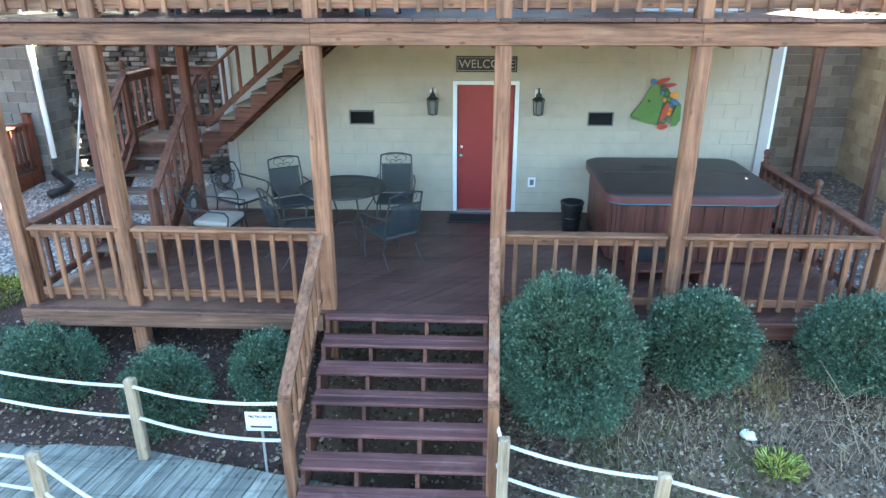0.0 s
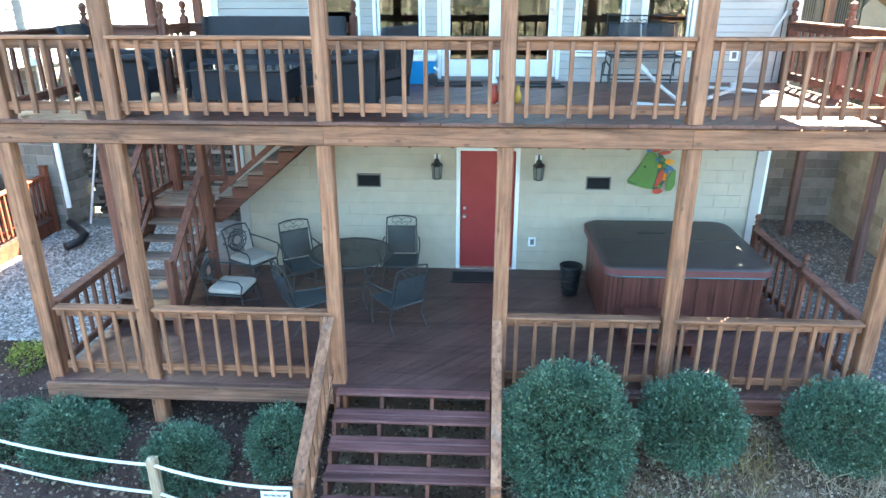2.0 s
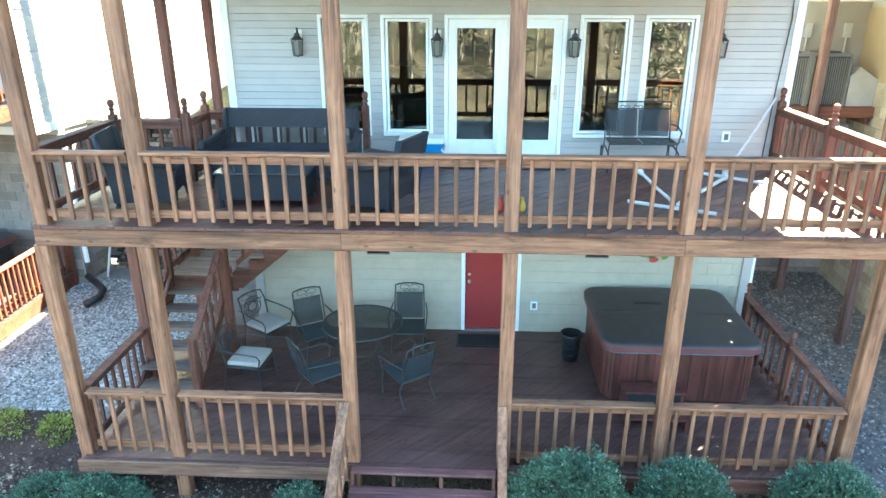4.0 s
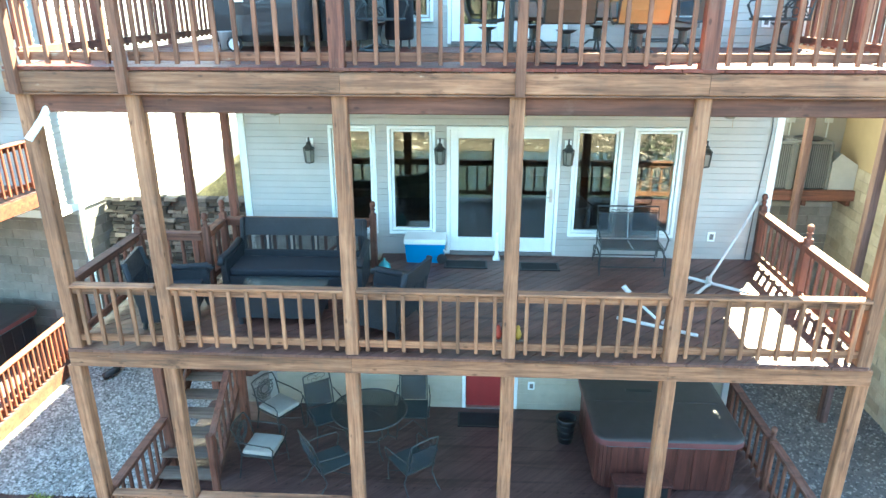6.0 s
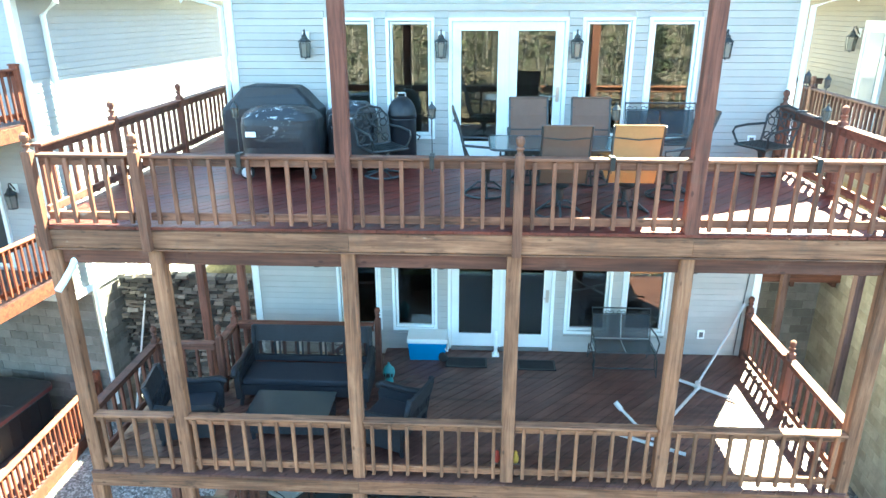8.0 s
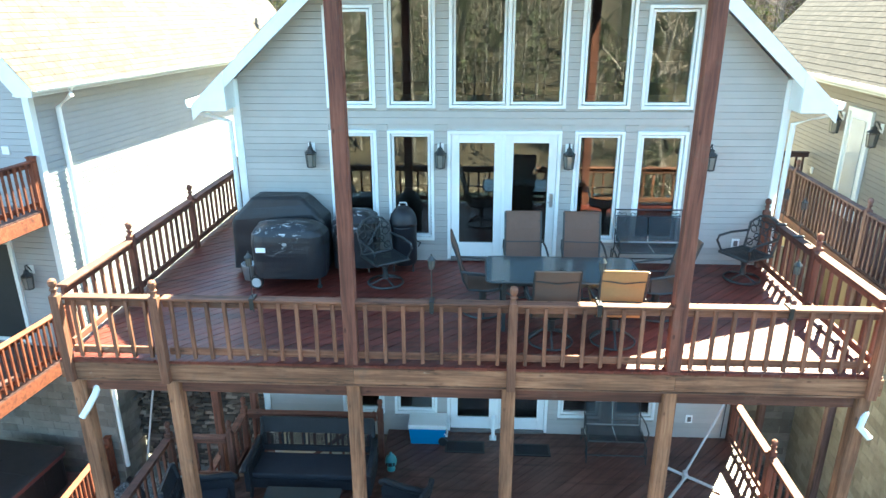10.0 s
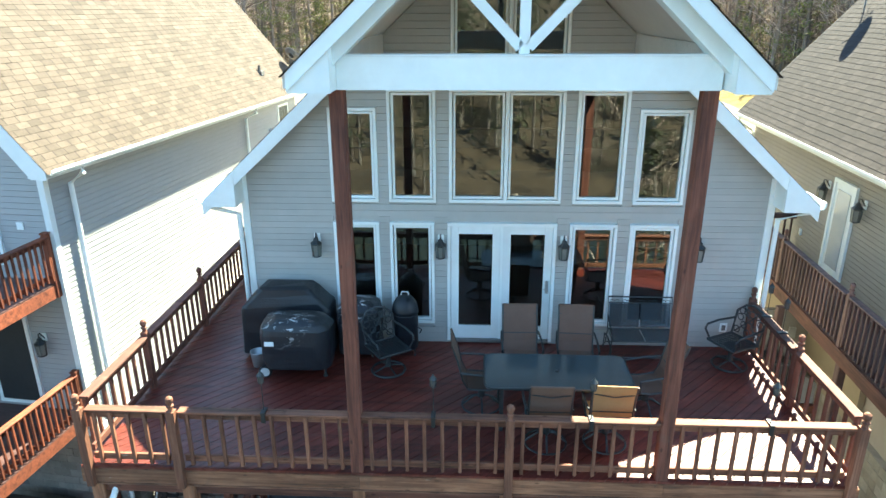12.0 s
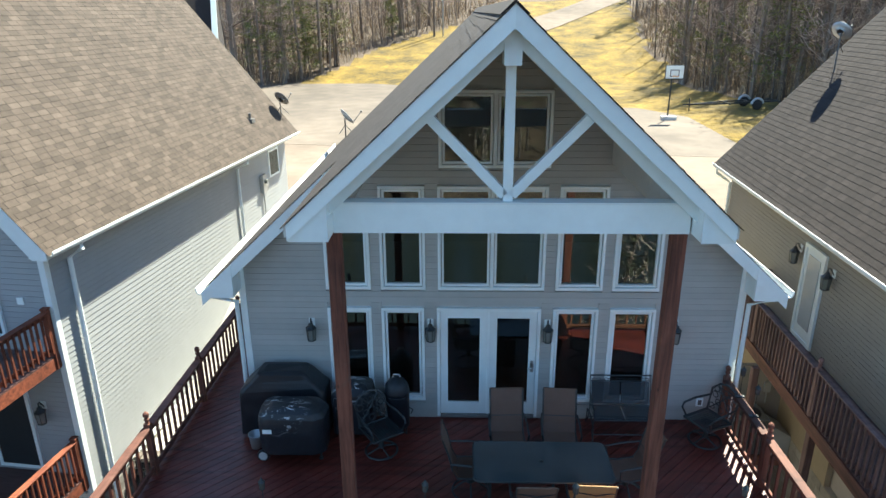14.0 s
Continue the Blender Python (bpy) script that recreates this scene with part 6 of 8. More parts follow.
b = part("backboard", Mesh().box(-0.62, 0.62, -0.5, -0.45, 2.75, 3.65), white_m, e, "white backboard with dark marks")
part("target_marks", framed(Mesh(), -0.3, 0.3, 2.9, 3.35, 0.05, -0.512, -0.503), black_pl, b)
part("edge", framed(Mesh(), -0.63, 0.63, 2.74, 3.66, 0.04, -0.52, -0.44), black_pl, b)
part("rim", Mesh().tube([(0.23 * math.cos(t * math.pi / 6), -0.76 + 0.23 * math.sin(t * math.pi / 6), 2.95) for t in range(13)], 0.012, 5, False), orange_m, e)
e = thing("boat_trailer", "black empty boat trailer parked on grass", "trailer", pose(20.4, 43.4, ground_z(20.4, 43.4) + 0.03, 0, -2, 6))
for y in (-0.5, 0.5):
    part("frame_rail", Mesh().box(-1.6, 2.4, y - 0.05, y + 0.05, 0.45, 0.57), black_pl, e)
part("tongue", Mesh().tube([(-1.6, -0.5, 0.5), (-3.9, 0, 0.5)], 0.06).tube([(-1.6, 0.5, 0.5), (-3.9, 0, 0.5)], 0.06).tube([(-3.9, 0, 0.5), (-4.5, 0, 0.5)], 0.06).tube([(-4.0, 0, 0), (-4.0, 0, 0.95)], 0.05), black_pl, e)
for x in (-1.4, 0.3, 2.3):
    part("cross_member", Mesh().box(x - 0.05, x + 0.05, -0.95, 0.95, 0.47, 0.56), black_pl, e)
for y in (-0.95, 0.95):
    wh = part("wheel", Mesh().lathe([(0.2, -0.1), (0.33, -0.1), (0.36, -0.06), (0.36, 0.06), (0.33, 0.1), (0.2, 0.1)], 18, pose(0.6, y, 0.36, 90)), tyre_m, e, "", True)
    part("rim", Mesh().lathe([(0.2, -0.06), (0.05, -0.085), (0.05, 0.085), (0.2, 0.06)], 14, pose(0.6, y, 0.36, 90)), galv_m, wh)
    part("fender", Mesh().tube([(0.6 + 0.44 * math.cos(a), y, 0.36 + 0.44 * math.sin(a)) for a in np.linspace(0.2, 2.94, 9)], 0.09, 4), galv_m, e)
e = thing("utility_pole", "weathered wooden utility pole on the grass slope", "pole", pose(-3.9, 88.6, ground_z(-3.9, 88.6) - 0.2))
part("shaft", Mesh().tube([(0, 0, 0), (0, 0, 11)], 0.17, 8, True, 0.12), bark_m, e)
part("guy_guard", Mesh().tube([(1.2, 0, 0), (1.1, 0, 11)], 0.1, 6), galv_m, e)

rd = Mesh()
for k in range(12):
    cs = []
    for t in (k, k + 1):
        c = Vector((1.0 + 2.0 * t, 82 + 2.9 * t))
        for o in (-3.2, 0, 3.2):
            q = c + Vector((0.82, -0.57)) * o
            cs.append((q.x, q.y, max(ground_z(q.x, q.y), 6.0) + 0.08))
    rd.add(cs, [(0, 1, 4, 3), (1, 2, 5, 4)])
solo("road", rd, drive_m, "pale concrete road up the grass slope", "road", kind="structure")


# ---- trees ----
def bare_tree(seed, h, r, limbs):
    """A leafless hardwood: trunk, limbs and twigs."""
    rnd = random.Random(seed)
    trunk, twigs = Mesh(), Mesh()
    pts = [Vector((0, 0, -0.2))]
    for k in range(1, 7):
        pts.append(Vector((rnd.uniform(-0.12, 0.12) * k * 0.5, rnd.uniform(-0.12, 0.12) * k * 0.5, h * k / 6)))
    trunk.tube(pts, r, 6, True, r * 0.3)
    for k in range(limbs):
        t = rnd.uniform(0.12, 0.97)
        i = min(5, int(t * 6))
        p = pts[i].lerp(pts[i + 1], t * 6 - i)
        a = rnd.uniform(0, 2 * math.pi)
        L = h * rnd.uniform(0.08, 0.24) * (1.15 - t * 0.6)
        d = Vector((math.cos(a), math.sin(a), rnd.uniform(0.1, 0.9))).normalized()
        q1 = p + d * L * 0.5
        q2 = p + d * L + Vector((0, 0, L * 0.25))
        twigs.tube([p, q1, q2], r * 0.22 * (1.1 - t), 4, False, 0.01)
        for s in range(4):
            u = rnd.uniform(0.25, 1.0)
            b = p.lerp(q2, u)
            c = b + Vector((rnd.uniform(-1, 1), rnd.uniform(-1, 1), rnd.uniform(0.0, 0.9))) * L * 0.45
            twigs.tube([b, c], 0.022, 3, False, 0.008)
            for s2 in range(2):
                c2 = c + Vector((rnd.uniform(-1, 1), rnd.uniform(-1, 1), rnd.uniform(-0.1, 0.8))) * L * 0.25
                twigs.tube([b.lerp(c, rnd.uniform(0.4, 1.0)), c2], 0.014, 3, False, 0.006)
    return trunk, twigs


def pine_tree(seed, h, r):
    rnd = random.Random(seed)
    trunk, crown = Mesh(), Mesh()
    trunk.tube([(0, 0, -0.2), (0.1, 0, h * 0.5), (0.05, 0.1, h)], r, 7, True, r * 0.25)
    for k in range(70):
        t = rnd.uniform(0.12, 1.0)
        a = rnd.uniform(0, 2 * math.pi)
        L = h * 0.2 * (1.12 - t) * rnd.uniform(0.6, 1.1) + 0.3
        base = Vector((0.05, 0.05, t * h))
        tip = base + Vector((math.cos(a) * L, math.sin(a) * L, L * rnd.uniform(-0.1, 0.35)))
        trunk.tube([base, tip], 0.03, 3, False, 0.01)
        for s in range(26):
            u = rnd.uniform(0.25, 1.05)
            c = base.lerp(tip, u) + Vector((rnd.gauss(0, 0.16), rnd.gauss(0, 0.16), rnd.gauss(0, 0.13)))
            d = Vector((rnd.uniform(-1, 1), rnd.uniform(-1, 1), rnd.uniform(-0.2, 1))).normalized() * rnd.uniform(0.14, 0.3)
            w = d.cross(Vector((rnd.uniform(-1, 1), rnd.uniform(-1, 1), rnd.uniform(-1, 1)))).normalized() * 0.05
            crown.add([c - w, c + w, c + d], [(0, 1, 2)])
    return trunk, crown


TREES = []
for sd, h, r, n in ((1, 15, 0.17, 42), (2, 18, 0.24, 46), (3, 12, 0.11, 36), (4, 16, 0.14, 40), (5, 10, 0.08, 34), (6, 20, 0.3, 44)):
    e = thing("bare_tree", "leafless grey-barked hardwood tree at wood edge", "tree", pose(-30 - sd * 6, 82, ground_z(-30 - sd * 6, 82)), "woodland trees")
    t, w = bare_tree(sd, h, r, n)
    part("trunk", t, bark_m, e)
    part("crown", w, twig_m, e, kind="stuff")
    TREES.append(e)
PINES = []
for sd, h, r in ((11, 13, 0.16), (12, 17, 0.22), (13, 7, 0.09)):
    e = thing("pine_tree", "yellow-green pine tree at wood edge", "tree", pose(-26 - sd, 79, ground_z(-26 - sd, 79)), "woodland pines")
    t, w = pine_tree(sd, h, r)
    part("trunk", t, bark_m, e)
    part("crown", w, pine_m, e)
    PINES.append(e)


def plant(src, x, y, rnd):
    s = rnd.uniform(0.8, 1.2)
    copy_thing(src, pose(x, y, ground_z(x, y) - 0.1, rnd.uniform(-3, 3), rnd.uniform(-3, 3), rnd.uniform(0, 360)) @ Matrix.Scale(s, 4))


rnd = random.Random(5)


def plant_band(count, x0, x1, y0, y1, pines):
    for k in range(count):
        x, y = rnd.uniform(x0, x1), y0 + (y1 - y0) * rnd.random() ** 1.6
        if in_wood(x, y):
            plant(rnd.choice(PINES) if rnd.random() < pines else rnd.choice(TREES), x, y, rnd)


plant_band(150, -34, 7, 58, 84, 0.1)
plant_band(40, -10, 8, 84, 112, 0.15)
plant_band(130, 20, 52, 43.5, 68, 0.05)
plant_band(50, 21, 50, 64, 112, 0.12)
for x, y in ((-15.6, 68.6), (-17.3, 66.5), (-18.9, 64.8), (-14.2, 72), (-20.5, 62.5), (22.5, 52.5), (21.8, 61), (25, 51), (30, 50), (22.8, 68)):
    plant(PINES[rnd.randrange(3)], x, y, rnd)
# the wood behind and between: uncounted stems, twigs and brush
stems, twigs, brush = Mesh(), Mesh(), Mesh()


def sliver(me, p, q, w):
    o = Vector((rnd.uniform(-1, 1), rnd.uniform(-1, 1), 0.3)).normalized() * w
    me.add([p - o, p + o, q], [(0, 1, 2)])


for k in range(1500):
    if rnd.random() < 0.42:
        x, y = rnd.uniform(-75, 8), rnd.uniform(58, 125)
    else:
        x, y = rnd.uniform(20, 85), 44 + 75 * rnd.random() ** 1.3
    if not in_wood(x, y):
        continue
    z = ground_z(x, y) - 0.2
    h = rnd.uniform(7, 18)
    r = rnd.uniform(0.03, 0.09) if rnd.random() < 0.8 else rnd.uniform(0.1, 0.22)
    top = Vector((x + rnd.uniform(-0.8, 0.8), y + rnd.uniform(-0.8, 0.8), z + h))
    foot = Vector((x, y, z))
    stems.tube([foot, foot.lerp(top, 0.5) + Vector((rnd.uniform(-0.2, 0.2), 0, 0)), top], r, 5, False, r * 0.4)
    for s in range(16):
        t = rnd.uniform(0.1, 0.98)
        p = foot.lerp(top, t)
        L = rnd.uniform(0.6, 2.4) * (1.15 - t * 0.6)
        q = p + Vector((rnd.uniform(-1, 1), rnd.uniform(-1, 1), rnd.uniform(0.1, 0.9))) * L
        sliver(twigs, p, q, 0.04)
        for s2 in range(3):
            b = p.lerp(q, rnd.uniform(0.3, 0.95))
            sliver(twigs, b, b + Vector((rnd.uniform(-1, 1), rnd.uniform(-1, 1), rnd.uniform(-0.1, 0.9))) * L * 0.5, 0.026)
for k in range(26000):
    if rnd.random() < 0.42:
        x, y = rnd.uniform(-60, 8), rnd.uniform(58, 115)
    else:
        x, y = rnd.uniform(20, 70), 44 + 60 * rnd.random() ** 1.4
    if not in_wood(x, y):
        continue
    p = Vector((x, y, ground_z(x, y)))
    h = rnd.uniform(0.5, 3.6)
    a = rnd.uniform(0, 6.28)
    q = p + Vector((math.cos(a) * 0.35, math.sin(a) * 0.35, 1)) * h
    sliver(brush, p, q, 0.035)
    for s in range(4):
        b = p.lerp(q, rnd.uniform(0.3, 0.95))
        sliver(brush, b, b + Vector((rnd.uniform(-1, 1), rnd.uniform(-1, 1), rnd.uniform(0, 1))) * h * 0.35, 0.024)
solo("far_wood", stems, bark_m, "dense grey stems of bare woodland", "woods", kind="stuff")
solo("far_twigs", twigs, twig_m, "grey-brown leafless twigs of bare woodland", "woods", kind="stuff")
solo("brush", brush, brush_m, "brown leafless undergrowth at the wood edge", "undergrowth", kind="stuff")
# wooded slope between the houses and the lake, and the far shore
LAKE_PINES = []
for sd, h, r in ((15, 12, 0.16), (16, 16, 0.2)):
    e = thing("pine_tree", "dark green pine tree on the lake slope", "tree", pose(-34 + sd, -52, ground_z(-34 + sd, -52)), "lake slope pines")
    t, w = pine_tree(sd, h, r)
    part("trunk", t, bark_m, e)
    part("crown", w, shore_m, e)
    LAKE_PINES.append(e)
for k in range(70):
    x, y = (rnd.choice((-1, 1)) * rnd.uniform(4, 30), rnd.uniform(-12.5, -10)) if k < 9 else (rnd.uniform(-50, 50), rnd.uniform(-85, -47))
    plant(rnd.choice(LAKE_PINES) if rnd.random() < 0.6 else rnd.choice(TREES[:5]), x, y, rnd)
shore, needles = Mesh(), Mesh()
for k in range(430):
    near = k < 70
    x, y = (rnd.uniform(-45, 45), rnd.uniform(-12.5, -9)) if near else (rnd.uniform(-90, 90), rnd.uniform(-110, -48))
    z = ground_z(x, y) - 0.2
    h = rnd.uniform(0.8, 2.6) if near else rnd.uniform(9, 17)
    shore.tube([(x, y, z), (x, y, z + h)], 0.03 if near else 0.16, 4, False, 0.02)
    sp = 0.9 if near else 1.6
    for s in range(60):
        t = rnd.uniform(0.1, 1.0)
        c = Vector((x, y, z + h * t)) + Vector((rnd.gauss(0, sp * (1.2 - t)), rnd.gauss(0, sp * (1.2 - t)), rnd.gauss(0, 0.3)))
        d = Vector((rnd.uniform(-1, 1), rnd.uniform(-1, 1), rnd.uniform(-0.3, 1))) * (0.3 if near else 0.6)
        w = Vector((rnd.uniform(-1, 1), rnd.uniform(-1, 1), rnd.uniform(-1, 1))) * (0.14 if near else 0.3)
        needles.add([c - w, c + w, c + d], [(0, 1, 2)])
solo("shore_stems", shore, bark_m, "tree stems on the lake slope and far shore", "woods", kind="stuff")
solo("shore_foliage", needles, shore_m, "dull green foliage on the lake slope and far shore", "woods", kind="stuff")


# ---- shrubs and beds in front ----
def shrub(x, y, z, rx, ry, rz_, leaves, mat=leaf_m, label="dense dark green rounded evergreen shrub", size=0.03, seed=1):
    rnd = random.Random(seed)
    e = thing("shrub", label, "shrub", pose(x, y, z), "front shrubs")
    st_ = Mesh()
    for k in range(9):
        a, u = rnd.uniform(0, 6.28), rnd.uniform(0.1, 0.55)
        st_.tube([(0, 0, -0.15), (rx * u * 0.3 * math.cos(a), ry * u * 0.3 * math.sin(a), rz_ * 0.4), (rx * u * 0.6 * math.cos(a), ry * u * 0.6 * math.sin(a), rz_ * rnd.uniform(0.6, 0.8))], 0.012, 4, False, 0.005)
    part("stem_work", st_, dark_stem, e, kind="stuff")
    cr = Mesh()
    off = Vector((seed * 3.1, seed * 1.7, 0))
    tips = []
    for k in range(max(60, leaves // 22)):
        d = Vector((rnd.gauss(0, 1), rnd.gauss(0, 1), rnd.gauss(0, 1))).normalized()
        lump = 1 + 0.16 * noise.noise(d * 2.1 + off) + 0.12 * noise.noise(d * 5.0 + off)
        tips.append((d, lump * (rnd.uniform(0.84, 1.03) + (rnd.uniform(0.02, 0.16) if rnd.random() < 0.06 else 0))))
    for k in range(leaves):
        d, far = rnd.choice(tips)
        c = Vector((d.x * rx, d.y * ry, d.z * rz_)) * (far - abs(rnd.gauss(0, 0.07))) + Vector((rnd.gauss(0, 1), rnd.gauss(0, 1), rnd.gauss(0, 1))) * size * 1.15 + Vector((0, 0, rz_ * 0.95))
        if c.z < 0.02:
            c.z = rnd.uniform(0.02, 0.12)
        t = (d + Vector((rnd.uniform(-1, 1), rnd.uniform(-1, 1), rnd.uniform(-0.3, 1.1))) * 0.8).normalized()
        s = t.cross(Vector((rnd.uniform(-1, 1), rnd.uniform(-1, 1), rnd.uniform(-1, 1)))).normalized()
        n_ = t.cross(s)
        L = size * 1.0 * rnd.uniform(0.7, 1.3)
        cr.add([c, c + t * L * 0.5 + s * L * 0.32 + n_ * L * 0.1, c + t * L, c + t * L * 0.5 - s * L * 0.32 + n_ * L * 0.1], [(0, 1, 2, 3)])
    part("crown", cr, mat, e)
    return e


shrub(1.03, -0.85, -0.75, 0.69, 0.6, 0.84, 50000, seed=3)
shrub(2.34, -0.62, -0.33, 0.52, 0.5, 0.49, 30000, seed=4)
shrub(3.98, -0.6, -0.34, 0.56, 0.5, 0.46, 30000, seed=5)
shrub(-3.2, -0.62, -1.08, 0.42, 0.4, 0.46, 24000, seed=6)
shrub(-4.66, -0.3, -1.06, 0.56, 0.44, 0.49, 28000, seed=7)
shrub(-5.5, -0.12, -1.08, 0.56, 0.42, 0.4, 22000, seed=8)
shrub(-2.15, -0.45, -0.85, 0.35, 0.35, 0.42, 13000, label="small loose evergreen shrub", seed=9)
LS = "small lime-green leafy shrub at gravel edge"
shrub(-5.88, 0.85, -0.4, 0.2, 0.2, 0.2, 1500, lime_leaf, LS, 0.036, 10)
shrub(-6.62, 0.92, -0.4, 0.28, 0.24, 0.2, 1900, lime_leaf, LS, 0.036, 11)
shrub(-7.4, 0.8, -0.4, 0.22, 0.22, 0.18, 1200, lime_leaf, LS, 0.036, 12)
# variegated plant
e = thing("variegated_plant", "low yellow-green variegated plant in the bed", "plant", pose(3.03, -1.3, ground_z(3.03, -1.3)) @ Matrix.Scale(0.82, 4))
rnd = random.Random(21)
leaf_shape = Mesh().add([(0, 0, 0), (0.016, 0.02, 0.06), (0.021, 0.05, 0.1), (0.012, 0.085, 0.125), (0, 0.11, 0.125), (-0.012, 0.085, 0.125), (-0.021, 0.05, 0.1), (-0.016, 0.02, 0.06), (0, 0.028, 0.056), (0, 0.06, 0.092)],
                        [(0, 1, 8), (0, 8, 7), (1, 2, 9, 8), (8, 9, 6, 7), (2, 3, 4, 9), (9, 4, 5, 6)]).data("leaf", striped_leaf)
for k in range(110):
    a = rnd.uniform(0, 6.28)
    r0 = 0.2 * rnd.random() ** 0.6
    ob = new("leaf", leaf_shape)
    ob.parent = e
    ob.matrix_basis = pose(r0 * math.cos(a) * 1.25, r0 * math.sin(a), rnd.uniform(-0.02, 0.16) * (1.3 - 3 * r0), rnd.uniform(-25, 30), rnd.uniform(-20, 20), math.degrees(a) - 90 + rnd.uniform(-70, 70)) @ Matrix.Scale(rnd.uniform(0.75, 1.25), 4)


def scatter(name, mat, count, region, size, label, category, flat=0.6, seed=1, blades=False, lift=0.0):
    rnd = random.Random(seed)
    me = Mesh()
    for k in range(count):
        x, y = region(rnd)
        z = ground_z(x, y) + lift
        s = size * rnd.uniform(0.5, 1.5)
        if blades:
            a = rnd.uniform(0, 6.28)
            h = s * rnd.uniform(3, 9)
            t = rnd.uniform(0.2, 1.1)
            me.add([(x - 0.004, y, z - 0.02), (x + 0.006, y, z - 0.02), (x + math.cos(a) * h * t, y + math.sin(a) * h * t, z + h)], [(0, 1, 2)])
        else:
            m = pose(x, y, z, rnd.uniform(0, 40), rnd.uniform(0, 40), rnd.uniform(0, 360))
            j = lambda: rnd.uniform(0.7, 1.2) * s
            v = [(j(), 0, 0), (0, j(), 0), (-j(), 0, 0), (0, -j(), 0), (0, 0, j() * flat), (0, 0, -j() * flat)]
            me.add(v, [(0, 1, 4), (1, 2, 4), (2, 3, 4), (3, 0, 4), (1, 0, 5), (2, 1, 5), (3, 2, 5), (0, 3, 5)], m)
    return solo(name, me, mat, label, category, kind="stuff")


def bed_right(r):
    return r.uniform(0.35, 6.0), r.uniform(-2.2, 0.1)


def bed_left(r):
    return r.uniform(-7.5, 0.35), r.uniform(-1.6, 0.4) + max(0.0, r.uniform(-0.6, 0.9))


scatter("gravel", grit_m, 24000, lambda r: (r.uniform(-9.0, -5.0), 1.2 + 4.7 * r.random() ** 1.2), 0.028, "white-grey crushed gravel beside the house", "gravel", seed=31)
scatter("gravel_side", shade_grit, 9000, lambda r: (r.uniform(4.5, 7.4), r.uniform(0.2, 7.0)), 0.026, "crushed gravel between the houses, shade put into its grey", "gravel", seed=32)
scatter("bed_stones", rubble_m, 15000, bed_right, 0.014, "small pale stones and rubble in the bed", "stones", seed=33)
scatter("bed_stones_shaded", rubble_m, 2600, bed_left, 0.014, "small grey stones in the shrub bed", "stones", seed=34)
scatter("bed_rocks", rubble_m, 420, bed_right, 0.03, "grey fist-sized stones lying in the bed", "stones", seed=38)
scatter("dead_leaves", litter_m, 22000, lambda r: bed_right(r) if r.random() < 0.6 else bed_left(r), 0.022, "brown dead leaves on the bed", "leaves", 0.12, seed=35, lift=0.015)
scatter("dry_grass", straw_m, 1500, lambda r: (r.gauss(4.2, 0.5), r.gauss(-0.9, 0.35)) if r.random() < 0.55 else (r.choice((2.35, 1.75, 3.2)) + r.gauss(0, 0.2), r.choice((-1.0, -1.25, -0.75)) + r.gauss(0, 0.12)), 0.022, "pale dry grass and weed stalks", "grass", seed=36, blades=True)
scatter("rust_weeds", rust_leaf, 500, lambda r: (r.choice((3.15, 3.2, 2.95)) + r.gauss(0, 0.1), r.choice((-0.25, -0.55, -0.7)) + r.gauss(0, 0.1)), 0.02, "rust-brown and olive dry weeds in the bed", "weeds", seed=43, blades=True)
scatter("weeds", moss_leaf, 900, lambda r: (r.choice((1.35, 2.0, 2.7, 1.6)) + r.gauss(0, 0.14), r.choice((-1.2, -0.9, -1.5)) + r.gauss(0, 0.12)), 0.016, "small green weeds in the bed", "weeds", seed=37, blades=True)
e = thing("dead_branches", "pale bare dead twigs lying over the bed", "branch", pose(4.2, -0.9, -0.7))
rnd = random.Random(41)
for k in range(46):
    a = Vector((rnd.gauss(0.05, 0.35), rnd.gauss(0.05, 0.28), -0.1))
    b = a + Vector((rnd.uniform(-0.7, 0.35), rnd.uniform(-0.3, 0.3), rnd.uniform(0.15, 1.0) * rnd.choice((0.4, 1.0))))
    c = a.lerp(b, 0.5) + Vector((rnd.gauss(0, 0.05), rnd.gauss(0, 0.05), 0.1))
    d = c + Vector((rnd.uniform(-0.25, 0.25), rnd.uniform(-0.2, 0.1), rnd.uniform(0.05, 0.25)))
    part("twig", Mesh().tube([a, c, b], 0.006, 4, False, 0.002).tube([c, c.lerp(d, 0.5) + Vector((0, 0, 0.03)), d], 0.0035, 4, False, 0.0015), straw_m, e)
bm = bmesh.new()
bmesh.ops.create_icosphere(bm, subdivisions=2, radius=0.09)
for v in bm.verts:
    v.co *= 1 + 0.45 * noise.noise(v.co * 18)
    v.co.z *= 0.45
bg = bpy.data.meshes.new("plastic_scrap")
bm.to_mesh(bg)
bm.free()
bg.materials.append(white_m)
ob = tagged(new("plastic_scrap", bg), "crumpled white plastic scrap on the bed", "litter")
ob.matrix_basis = pose(2.82, -1.0, ground_z(2.82, -1.0) + 0.03) @ Matrix.Scale(0.85, 4)

scatter("shore_rocks", rubble_m, 420, lambda r: (r.uniform(-60, 60), r.gauss(-45.6, 1.1)), 0.3, "brown and grey rocks along the far lake shore", "stones", seed=39)

